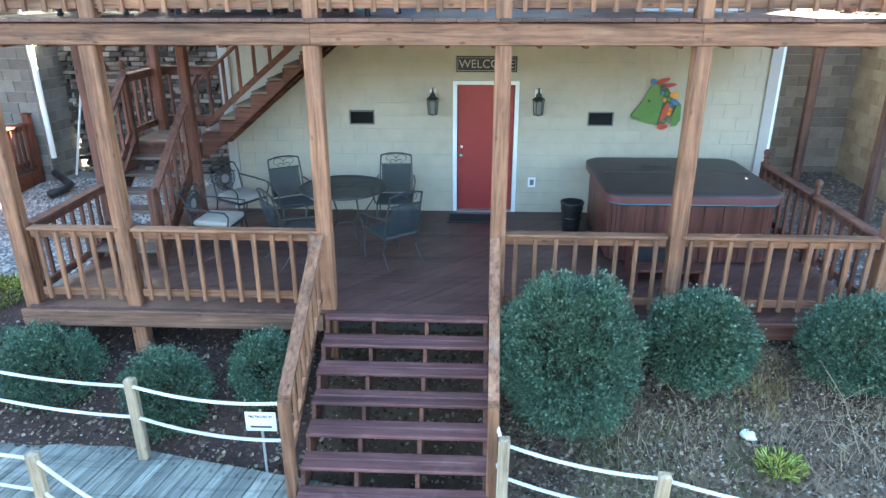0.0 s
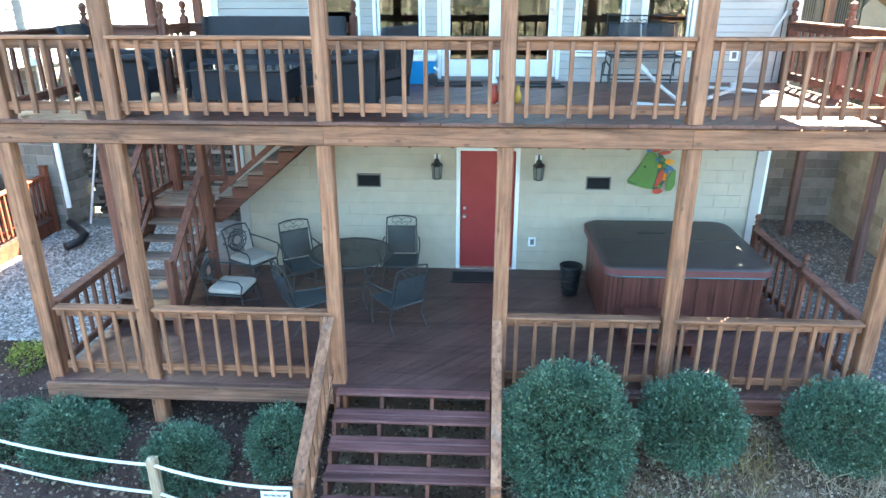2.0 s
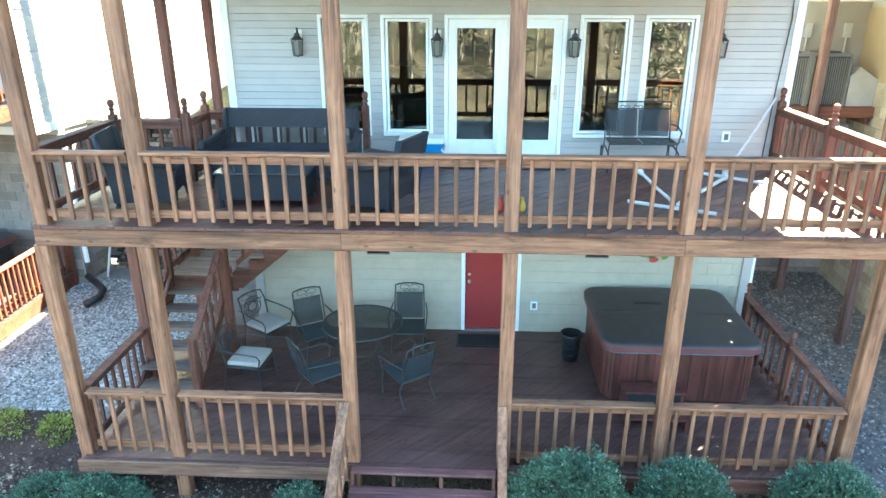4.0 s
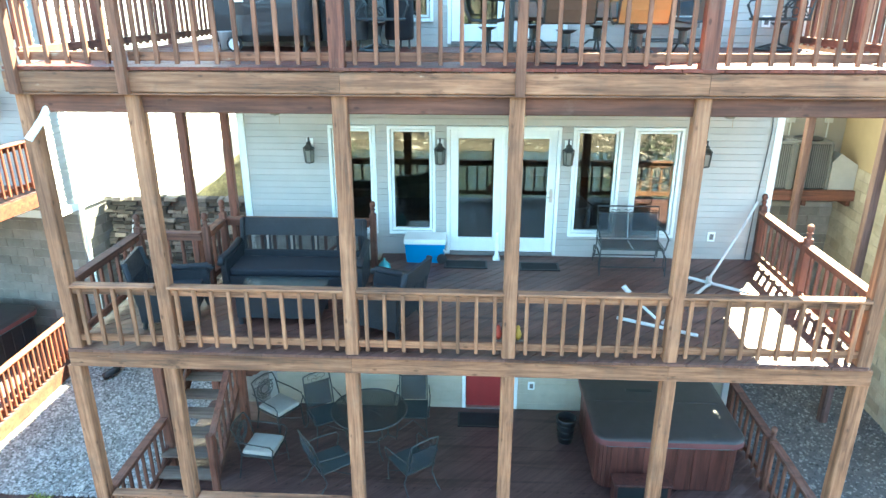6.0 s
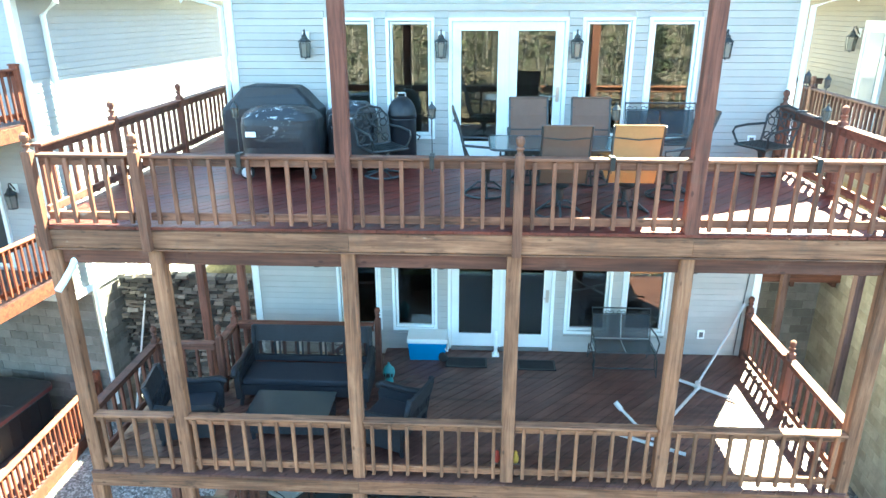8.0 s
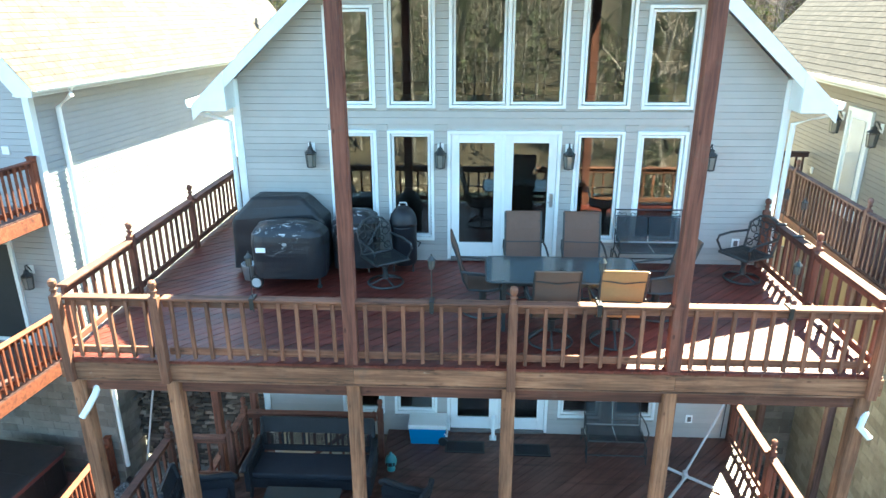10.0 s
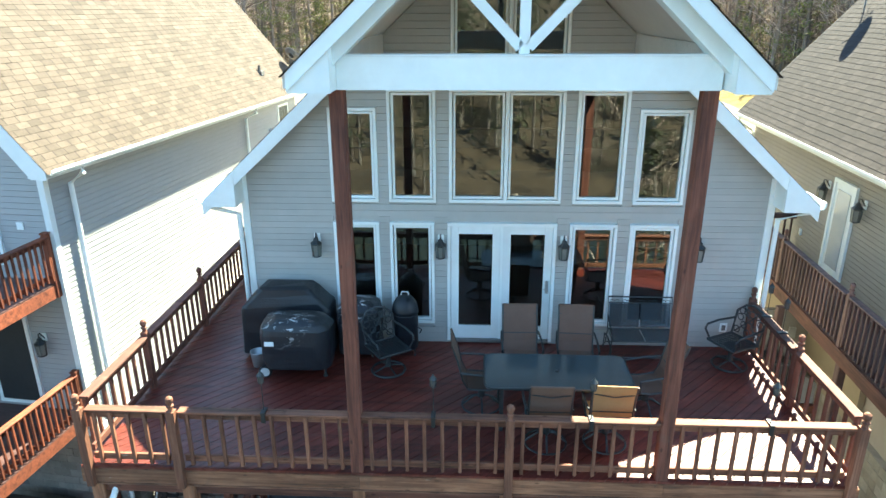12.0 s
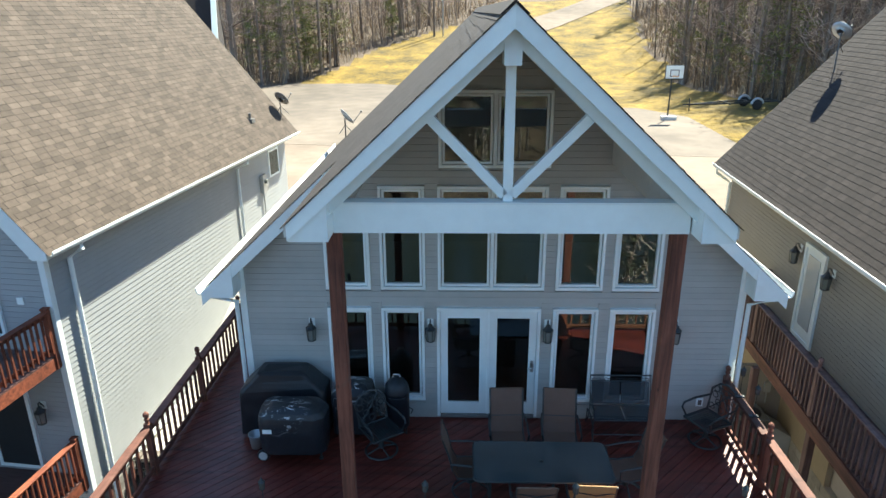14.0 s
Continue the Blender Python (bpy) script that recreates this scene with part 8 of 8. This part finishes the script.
part("body", Mesh().add([(-0.29, -0.17, 0), (0.29, -0.17, 0), (0.29, 0.17, 0), (-0.29, 0.17, 0), (-0.32, -0.19, 0.31), (0.32, -0.19, 0.31), (0.32, 0.19, 0.31), (-0.32, 0.19, 0.31)],
                        [(3, 2, 1, 0), (4, 5, 6, 7), (0, 1, 5, 4), (1, 2, 6, 5), (2, 3, 7, 6), (3, 0, 4, 7)]), blue_m, e)
eased(part("lid", Mesh().box(-0.335, 0.335, -0.205, 0.2, 0.312, 0.4), white_m, e, "white lid"), 0.02, 3)
part("handle", Mesh().tube([(0.3, -0.21, 0.24), (0.34, -0.22, 0.2), (0.34, 0.0, 0.18), (0.34, 0.2, 0.2)], 0.014), white_m, e)
part("wheel", Mesh().lathe([(0.05, -0.02), (0.08, -0.015), (0.08, 0.015), (0.05, 0.02)], 14, pose(0.27, -0.2, 0.08, 90)), black_pl, e)
e = thing("pedestal", "white fluted pedestal ornament beside the doors", "ornament", pose(0.27, 3.22, D2) @ Matrix.Scale(0.6, 4))
part("foot", Mesh().box(-0.1, 0.1, -0.1, 0.1, 0.0, 0.05), white_m, e)
part("column", Mesh().lathe([(0.1, 0.05), (0.06, 0.12), (0.05, 0.2), (0.055, 0.3), (0.075, 0.34), (0.05, 0.38), (0.055, 0.6), (0.06, 0.72), (0.03, 0.78)], 12), white_m, e, "", True)


def iron_glider(m, w, label):
    """Iron loveseat glider with sling seat; faces -y."""
    e = thing("glider_bench", label, "bench", m, "glider benches")
    h = w / 2
    fr = Mesh().tube([(-h, 0.15, 0.4), (-h, 0.28, 0.92), (h, 0.28, 0.92), (h, 0.15, 0.4)], 0.013, 6)
    for s in (-1, 1):
        fr.tube([(s * h, 0.22, 0.62), (s * (h + 0.03), -0.1, 0.62), (s * (h + 0.03), -0.3, 0.58), (s * h, -0.3, 0.42)], 0.013, 6)
    fr.tube([(-h, 0.272, 0.82), (h, 0.272, 0.82)], 0.008, 5)
    part("frame", fr, iron_m, e)
    for k in range(5):
        sc = Mesh()
        scrolls(sc, -h + w * (k + 0.5) / 5, 0.84, w / 22, 0.278)
        part("scroll", sc, iron_m, e)
    for a, b in ((-h + 0.02, -0.01), (0.01, h - 0.02)):
        part("back_sling", Mesh().add([(a, 0.16, 0.44), (b, 0.16, 0.44), (b, 0.26, 0.81), (a, 0.26, 0.81), (a, 0.166, 0.44), (b, 0.166, 0.44), (b, 0.266, 0.81), (a, 0.266, 0.81)],
                                      [(0, 1, 2, 3), (7, 6, 5, 4), (0, 3, 7, 4), (1, 5, 6, 2), (3, 2, 6, 7)]), mesh_sling, e)
        part("seat_sling", Mesh().box(a, b, -0.29, 0.15, 0.405, 0.412), mesh_sling, e)
    part("seat_rim", Mesh().tube([(-h, -0.3, 0.41), (h, -0.3, 0.41), (h, 0.15, 0.41), (-h, 0.15, 0.41), (-h, -0.3, 0.41)], 0.012, 6), iron_m, e)
    for s in (-1, 1):
        part("base_frame", Mesh().tube([(s * (h + 0.02), -0.34, 0.0), (s * (h + 0.02), -0.3, 0.28), (s * (h + 0.02), 0.0, 0.33), (s * (h + 0.02), 0.24, 0.28), (s * (h + 0.02), 0.3, 0.0)], 0.013, 6), iron_m, e)
        part("hanger", Mesh().tube([(s * h, -0.24, 0.41), (s * (h + 0.02), -0.2, 0.12), (s * (h + 0.02), -0.28, 0.06)], 0.01, 5), iron_m, e)
        part("hanger", Mesh().tube([(s * h, 0.14, 0.41), (s * (h + 0.02), 0.18, 0.12)], 0.01, 5), iron_m, e)
    for y in (0.25, -0.28):
        part("stretcher", Mesh().tube([(-h, y, 0.12), (h, y, 0.12)], 0.011, 5), iron_m, e)
    return e


iron_glider(pose(2.3, 2.95, D2), 0.94, "black iron glider bench with mesh sling seat")
iron_glider(pose(2.6, 3.05, D3), 1.02, "black iron glider bench with mesh sling seat")

# dismantled white umbrella frames
e = thing("umbrella_stand", "white pipe stand with long pole leaning on wall", "stand", pose(3.34, 2.25, D2))
part("pole", Mesh().tube([(0.0, 0.05, 0.1), (0.62, 0.72, 0.62), (0.97, 1.12, 0.97)], 0.019, 8), pvc_m, e)
part("foot_bar", Mesh().tube([(-0.28, 0.28, 0.045), (0.46, -0.3, 0.045)], 0.024, 8), pvc_m, e)
part("foot_bar", Mesh().tube([(0.04, 0.06, 0.05), (-0.56, -0.72, 0.045)], 0.024, 8), pvc_m, e)
part("hub", Mesh().tube([(0.0, 0.05, 0.0), (0.0, 0.05, 0.13)], 0.04, 10), pvc_m, e)
e = thing("umbrella_stand", "white pipe cross stand lying on the deck", "stand", pose(2.2, 0.95, D2))
part("foot_bar", Mesh().tube([(-0.42, 0.12, 0.045), (0.48, -0.34, 0.045)], 0.024, 8), pvc_m, e)
part("foot_bar", Mesh().tube([(0.12, -0.06, 0.07), (0.5, 0.5, 0.05)], 0.024, 8), pvc_m, e)
part("pole", Mesh().tube([(0.08, -0.04, 0.08), (-0.1, 0.07, 0.22), (-0.3, 0.16, 0.4)], 0.019, 8), pvc_m, e)
part("cap", Mesh().tube([(-0.28, 0.15, 0.38), (-0.36, 0.2, 0.46)], 0.036, 8), pvc_m, e)
solo("cable", Mesh().tube([(4.3, WALL - 0.025, 6.1), (4.36, WALL - 0.025, 5.2), (4.3, WALL - 0.025, 4.15), (4.27, WALL - 0.025, 3.16)], 0.008, 5), drain_m, "dark cable running down the siding", "cable")
e = thing("rail_ornament", "small brown and yellow bird ornament by post", "ornament", pose(0.32, 0.19, D2 + 0.14))
for x, mt in ((-0.11, redp_m), (0.12, yellow_m)):
    part("bird", Mesh().lathe([(0.01, -0.04), (0.045, 0.0), (0.06, 0.06), (0.045, 0.12), (0.025, 0.15), (0.035, 0.18), (0.02, 0.21), (0.003, 0.22)], 12, pose(x, -0.02, 0.05) @ Matrix.Scale(0.75, 4)), mt, e, "", True)
part("perch", Mesh().tube([(-0.16, 0, 0.0), (0.18, 0, 0.0)], 0.012), bark_m, e)


fan_m = wood("fan_blade_veneer", (0.05, 0.04, 0.032), (0.09, 0.072, 0.058), (0.13, 0.105, 0.085), 0, 0.5, 0.1)


def ceiling_fan(m):
    e = thing("ceiling_fan", "ceiling fan with dark wooden blades", "fan", m, "ceiling fans")
    part("rod", Mesh().tube([(0, 0, 0), (0, 0, 0.23)], 0.015, 8), brass_m, e)
    part("motor", Mesh().lathe([(0.04, -0.1), (0.1, -0.07), (0.12, 0.0), (0.09, 0.06), (0.03, 0.08)], 16), brass_m, e, "", True)
    part("light_bowl", Mesh().lathe([(0.005, -0.2), (0.06, -0.185), (0.085, -0.14), (0.07, -0.1)], 14), lamp_glass, e, "frosted light bowl", True)
    for k in range(5):
        part("blade", Mesh().prism([(0.14, -0.05), (0.6, -0.07), (0.66, 0.0), (0.6, 0.07), (0.14, 0.05)], -0.006, 0.002, pose(0, 0, 0.0, 10, 0, 72 * k + 20)), fan_m, e)
    part("pull_chain", Mesh().tube([(0.05, 0, -0.1), (0.05, 0, -0.32)], 0.003, 4), brass_m, e)
    return e


for x in (-2.75, 0.5, 3.15):
    ceiling_fan(pose(x, 1.9, 5.83))


# downspout elbows below the upper deck
for x, s in ((-4.78, -1), (4.3, 1)):
    e = thing("downspout_elbow", "short white downspout elbow below the upper deck", "pipe", pose(x, 0.02, 6.0))
    part("pipe", Mesh().tube([(0.12, 0.1, 0.0), (0.11, 0.0, -0.1), (0.06 if s < 0 else 0.02, -0.1, -0.22), (0.0 if s < 0 else 0.12, -0.16, -0.32)], 0.04, 8), white_m, e)


# ---- upper deck ----
def crumple(me, amount, freq):
    out = Mesh()
    out.f = me.f
    for p in me.v:
        q = Vector(p)
        n_ = Vector((noise.noise(q * freq), noise.noise(q * freq + Vector((7, 0, 0))), noise.noise(q * freq + Vector((0, 9, 0)))))
        out.v.append(tuple(q + n_ * amount))
    return out


def draped(rings, seg=10, round_=0.35):
    """A fitted cover from rounded rectangles (half width, half depth, height), cut fine so that it can fold."""
    me = Mesh()
    rows = []
    fine = []
    for (a, b) in zip(rings, rings[1:]):
        for k in range(4):
            fine.append(tuple(p + (q - p) * k / 4 for p, q in zip(a, b)))
    fine.append(rings[-1])
    for hx, hy, z in fine:
        ring = []
        r = min(hx, hy) * round_
        for cx, cy, a0 in ((hx - r, -hy + r, -90), (hx - r, hy - r, 0), (-hx + r, hy - r, 90), (-hx + r, -hy + r, 180)):
            for k in range(seg):
                a = radians(a0 + 90 * k / (seg - 1))
                ring.append((cx + r * math.cos(a), cy + r * math.sin(a), z))
        rows.append(ring)
    n = len(rows[0])
    v = [p for row in rows for p in row]
    f = [(i * n + k, i * n + (k + 1) % n, (i + 1) * n + (k + 1) % n, (i + 1) * n + k) for i in range(len(rows) - 1) for k in range(n)]
    f.append(tuple((len(rows) - 1) * n + k for k in range(n)))
    return crumple(me.add(v, f), 0.022, 5.0)


e = thing("covered_grill", "large gas grill under black vinyl cover", "grill", pose(-3.08, 3.0, D3))
part("cover", draped([(0.74, 0.3, 0.1), (0.72, 0.29, 0.82), (0.7, 0.28, 0.88), (0.4, 0.22, 1.18), (0.3, 0.12, 1.2)]), cover_m, e)
for x in (-0.6, 0.6):
    part("caster", Mesh().lathe([(0.03, -0.02), (0.05, -0.015), (0.05, 0.015), (0.03, 0.02)], 12, pose(x, -0.2, 0.05, 90)), tyre_m, e)
    part("leg", Mesh().box(x - 0.02, x + 0.02, -0.22, -0.18, 0.08, 0.3), iron_m, e)
e = thing("covered_grill", "smaller kettle grill cart under stained black cover", "grill", pose(-2.78, 2.3, D3))
part("cover", draped([(0.53, 0.3, 0.22), (0.54, 0.31, 0.55), (0.55, 0.31, 0.76), (0.54, 0.3, 0.84), (0.48, 0.26, 0.92), (0.3, 0.17, 0.985), (0.1, 0.06, 1.0)], 10, 0.75), soiled_cover, e, "black vinyl cover with whitish stains")
part("emblem", Mesh().box(-0.42, -0.28, -0.335, -0.325, 0.62, 0.69), white_m, e, "small white emblem panel")
w_ = part("wheel", Mesh().lathe([(0.06, -0.025), (0.1, -0.02), (0.1, 0.02), (0.06, 0.025)], 16, pose(-0.5, -0.16, 0.1, 90)), tyre_m, e)
part("hubcap", Mesh().lathe([(0.07, -0.03), (0.075, 0.0), (0.07, 0.03)], 14, pose(-0.5, -0.165, 0.1, 90)), pvc_m, w_)
for x in (-0.5, 0.42):
    part("leg", Mesh().tube([(x, -0.12, 0.06), (x, -0.12, 0.4)], 0.018), iron_m, e)
part("caster", Mesh().lathe([(0.02, -0.015), (0.035, -0.012), (0.035, 0.012), (0.02, 0.015)], 12, pose(0.42, -0.12, 0.035, 90)), tyre_m, e)
e = thing("covered_grill", "kettle grill under black cover with white stain", "grill", pose(-1.93, 2.98, D3))
part("cover", draped([(0.33, 0.3, 0.12), (0.34, 0.31, 0.7), (0.32, 0.3, 0.85), (0.2, 0.19, 0.95), (0.06, 0.06, 0.98)]), soiled_cover, e)
part("leg", Mesh().tube([(-0.2, -0.15, 0.0), (-0.15, -0.1, 0.3)], 0.015).tube([(0.2, -0.15, 0.0), (0.15, -0.1, 0.3)], 0.015).tube([(0.0, 0.2, 0.0), (0, 0.12, 0.3)], 0.015), iron_m, e)
e = thing("smoker", "black upright barrel smoker with domed lid", "grill", pose(-1.2, 3.0, D3))
part("barrel", Mesh().lathe([(0.19, 0.12), (0.205, 0.15), (0.205, 0.72), (0.215, 0.74)], 22), cover_m, e, "", True)
part("lid", Mesh().lathe([(0.215, 0.745), (0.212, 0.8), (0.19, 0.9), (0.14, 0.98), (0.07, 1.03), (0.01, 1.045)], 22), cover_m, e, "", True)
part("lid_handle", Mesh().tube([(-0.06, 0, 1.04), (-0.05, 0, 1.09), (0.05, 0, 1.09), (0.06, 0, 1.04)], 0.012), pvc_m, e, "pale handle")
part("leg", Mesh().tube([(-0.15, -0.1, 0.0), (-0.15, -0.1, 0.2)], 0.016).tube([(0.15, -0.1, 0.0), (0.15, -0.1, 0.2)], 0.016).tube([(0, 0.16, 0.0), (0, 0.16, 0.2)], 0.016), iron_m, e)
part("side_shelf", Mesh().tube([(0.2, -0.06, 0.5), (0.27, -0.1, 0.48), (0.24, -0.16, 0.44)], 0.01), iron_m, e)
e = thing("bucket", "small pale grey metal bucket beside grill", "bucket", pose(-3.5, 2.5, D3))
part("body", Mesh().lathe([(0.09, 0.0), (0.12, 0.24), (0.125, 0.25), (0.11, 0.25), (0.085, 0.03)], 18), galv_m, e, "", True)
part("bail", Mesh().tube([(0.12 * math.cos(a), 0, 0.24 - 0.1 * math.sin(a)) for a in np.linspace(0, 3.14, 10)], 0.004, 4, False), iron_m, e)


def cast_chair(m, label="black cast-iron swivel chair with lattice back"):
    """Cast swivel rocker with openwork back; faces -y."""
    e = thing("swivel_chair", label, "chair", m, "cast chairs")
    part("base_ring", Mesh().tube([(0.26 * math.cos(a), 0.26 * math.sin(a), 0.02) for a in np.linspace(0, 2 * math.pi, 29)], 0.018, 6, False), iron_m, e)
    part("spokes", Mesh().tube([(-0.26, 0, 0.03), (0, 0, 0.1), (0.26, 0, 0.03)], 0.014).tube([(0, -0.26, 0.03), (0, 0, 0.1), (0, 0.26, 0.03)], 0.014), iron_m, e)
    part("pedestal", Mesh().lathe([(0.05, 0.08), (0.035, 0.2), (0.06, 0.32), (0.12, 0.36)], 12), iron_m, e)
    seat = Mesh()
    for k in range(-5, 6):
        x = k * 0.045
        seat.box(x - 0.008, x + 0.008, -0.25, 0.25, 0.4, 0.412).box(-0.25, 0.25, x - 0.008, x + 0.008, 0.395, 0.4)
    part("seat", seat.tube([(-0.26, -0.26, 0.405), (0.26, -0.26, 0.405), (0.26, 0.26, 0.405), (-0.26, 0.26, 0.405), (-0.26, -0.26, 0.405)], 0.02, 6), iron_m, e, kind="stuff")
    bk = Mesh().tube([(-0.25, 0.25, 0.42), (-0.27, 0.34, 0.78), (-0.16, 0.38, 0.9), (0, 0.39, 0.94), (0.16, 0.38, 0.9), (0.27, 0.34, 0.78), (0.25, 0.25, 0.42)], 0.018, 6)
    for k in range(5):
        for j in range(4):
            if (k + j) % 2 == 0 or j == 3:
                cx, cz = -0.19 + 0.095 * k, 0.5 + 0.1 * j
                cy = 0.26 + (cz - 0.42) * 0.25
                bk.tube([(cx + 0.055 * math.cos(a), cy, cz + 0.055 * math.sin(a)) for a in np.linspace(0, 2 * math.pi, 9)], 0.01, 4, False)
    bk.tube([(-0.22, 0.26, 0.45), (0.16, 0.36, 0.88)], 0.01, 4).tube([(0.22, 0.26, 0.45), (-0.16, 0.36, 0.88)], 0.01, 4)
    part("backrest", bk, iron_m, e, "openwork lattice back")
    for s in (-1, 1):
        part("armrest", Mesh().tube([(s * 0.27, 0.3, 0.66), (s * 0.31, 0.0, 0.66), (s * 0.31, -0.24, 0.64), (s * 0.3, -0.29, 0.58), (s * 0.26, -0.22, 0.42)], 0.018, 6), iron_m, e)
    return e


cast_chair(pose(-1.42, 2.42, D3, 0, 0, 35))
cast_chair(pose(3.95, 2.8, D3, 0, 0, -62))


def sling_chair(m, mat, label):
    """High-back sling swivel rocker; faces -y."""
    e = thing("dining_chair", label, "chair", m, "dining chairs")
    part("base_ring", Mesh().tube([(0.27 * math.cos(a), 0.27 * math.sin(a), 0.015) for a in np.linspace(0, 2 * math.pi, 25)], 0.014, 6, False), iron_m, e)
    part("base_arch", Mesh().tube([(-0.27, 0, 0.02), (-0.1, 0, 0.16), (0.1, 0, 0.16), (0.27, 0, 0.02)], 0.014).tube([(0, -0.27, 0.02), (0, -0.1, 0.16), (0, 0.1, 0.16), (0, 0.27, 0.02)], 0.014), iron_m, e)
    part("spring_plate", Mesh().lathe([(0.05, 0.15), (0.05, 0.3), (0.12, 0.34)], 10), iron_m, e)
    side = [(-0.28, 0.44), (-0.05, 0.4), (0.2, 0.42), (0.27, 0.55), (0.34, 0.85), (0.42, 1.08)]
    for s in (-1, 1):
        part("side_rail", Mesh().tube([(s * 0.26, y, z) for y, z in side], 0.015, 6), iron_m, e)
        part("armrest", Mesh().tube([(s * 0.28, 0.3, 0.68), (s * 0.3, 0.05, 0.66), (s * 0.3, -0.22, 0.63), (s * 0.27, -0.2, 0.44)], 0.016, 6), iron_m, e)
    n = len(side)
    v = [(-0.25, y, z) for y, z in side] + [(0.25, y, z) for y, z in side]
    v += [(x, y + 0.004, z - 0.006) for x, y, z in v]
    f = [(i, n + i, n + i + 1, i + 1) for i in range(n - 1)] + [(2 * n + i + 1, 3 * n + i + 1, 3 * n + i, 2 * n + i) for i in range(n - 1)]
    part("sling", Mesh().add(v, f), mat, e)
    part("top_bar", Mesh().tube([(-0.26, 0.42, 1.08), (0.26, 0.42, 1.08)], 0.014, 6), mat, e)
    part("back_brace", Mesh().tube([(-0.26, 0.375, 0.95), (0, 0.41, 0.93), (0.26, 0.375, 0.95)], 0.008, 5).tube([(-0.26, 0.3, 0.66), (0.26, 0.3, 0.66)], 0.01, 5), iron_m, e)
    return e


SL = "high-backed taupe sling patio chair on swivel base"
s0 = sling_chair(pose(0.85, 0.66, D3, 0, 0, 180), tan_sling, SL)
for x, y, a in ((0.62, 2.2, 2), (1.44, 2.2, -3), (0.02, 1.5, 93), (2.32, 1.5, -82)):
    copy_thing(s0, pose(x, y, D3, 0, 0, a))
# brighter orange sling on this chair: the sunlight is put into the fabric colour
sling_chair(pose(1.62, 0.7, D3, 0, 0, 178), speckled("sunlit_tan_sling", (0.42, 0.24, 0.1), 0.08, 20, 0.75, 0.4, 300), "high-backed tan sling chair on swivel base, sunlight in its colour")
e = thing("dining_table", "rectangular patio table with smoked glass top", "table", pose(1.03, 1.27, D3))
def rounded_rect(hx, hy, r, n=5):
    out = []
    for cx, cy, a0 in ((hx - r, -hy + r, -90), (hx - r, hy - r, 0), (-hx + r, hy - r, 90), (-hx + r, -hy + r, 180)):
        out += [(cx + r * math.cos(radians(a0 + 90 * k / n)), cy + r * math.sin(radians(a0 + 90 * k / n))) for k in range(n + 1)]
    return out
part("glass_top", Mesh().prism(rounded_rect(0.965, 0.445, 0.1), 0.7, 0.712), table_glass, e, "smoked grey-green glass")
rr = rounded_rect(0.975, 0.455, 0.1)
part("rim", Mesh().tube([(x, y, 0.703) for x, y in rr + rr[:1]], 0.014, 6, False), iron_m, e)
part("umbrella_collar", Mesh().lathe([(0.03, 0.712), (0.03, 0.72), (0.02, 0.722)], 12), black_pl, e)
for x in (-0.75, 0.75):
    for y in (-0.36, 0.36):
        part("leg", Mesh().stick(x - 0.025, x + 0.025, y - 0.025, y + 0.025, 0.0, 0.69, 0.005), iron_m, e)
part("stretcher", Mesh().box(-0.75, 0.75, -0.37, -0.35, 0.62, 0.68).box(-0.75, 0.75, 0.35, 0.37, 0.62, 0.68), iron_m, e)


def rail_torch(m):
    e = thing("rail_lantern", "black lantern on a rod clamped to railing", "lantern", m, "rail lanterns")
    part("rod", Mesh().tube([(0, 0, -0.22), (0, 0, 0.5)], 0.007, 6), iron_m, e)
    part("clamp", Mesh().box(-0.035, 0.035, -0.09, 0.09, -0.01, 0.02).box(-0.03, 0.03, -0.085, -0.06, -0.16, -0.01), black_pl, e)
    part("cap", Mesh().lathe([(0.055, 0.62), (0.06, 0.63), (0.03, 0.67), (0.012, 0.69), (0.014, 0.71), (0.002, 0.72)], 8), iron_m, e)
    part("glass", Mesh().lathe([(0.035, 0.51), (0.045, 0.56), (0.045, 0.62)], 8), smoke_glass, e)
    c = Mesh().lathe([(0.02, 0.49), (0.045, 0.5), (0.045, 0.51)], 8)
    for k in range(4):
        a = k * math.pi / 2
        c.tube([(0.043 * math.cos(a), 0.043 * math.sin(a), 0.51), (0.05 * math.cos(a), 0.05 * math.sin(a), 0.625)], 0.005, 4)
    part("cage", c, iron_m, e)
    return e


for x, y, a in ((-2.6, 0.03, 0), (-0.565, 0.03, 0), (1.29, 0.03, 0), (3.35, 0.03, 0), (4.38, 2.2, 90), (4.38, 2.75, 90)):
    rail_torch(pose(x, y, D3 + (0.795 if y < 1 else 0.885), 0, 0, a) @ Matrix.Scale(0.78, 4))

# first line of the yard sign
letters("PROTECTED BY", 0.034, sign_black, yard_sign, pose(0, -0.006, 0.775, 90))


# ---- boards, siding and shingles, piece by piece ----
deck_boards(deck_lower, [(XL, XR, -0.02, WALL1 - 0.02)], D1, deck1_m, gap=0.004, slope=45)
deck_boards(deck_middle, [(XL, -3.9, -0.03, 1.95), (-3.9, -1.6, -0.03, 2.66), (-1.6, XR, -0.03, WALL - 0.02)], D2, deck2_m, slope=45)
deck_boards(deck_upper, [(XL - 0.03, HL - 0.01, -0.05, 6.3), (HL - 0.01, XR + 0.03, -0.05, WALL - 0.02)], D3, deck3_m, slope=45)
front_siding()
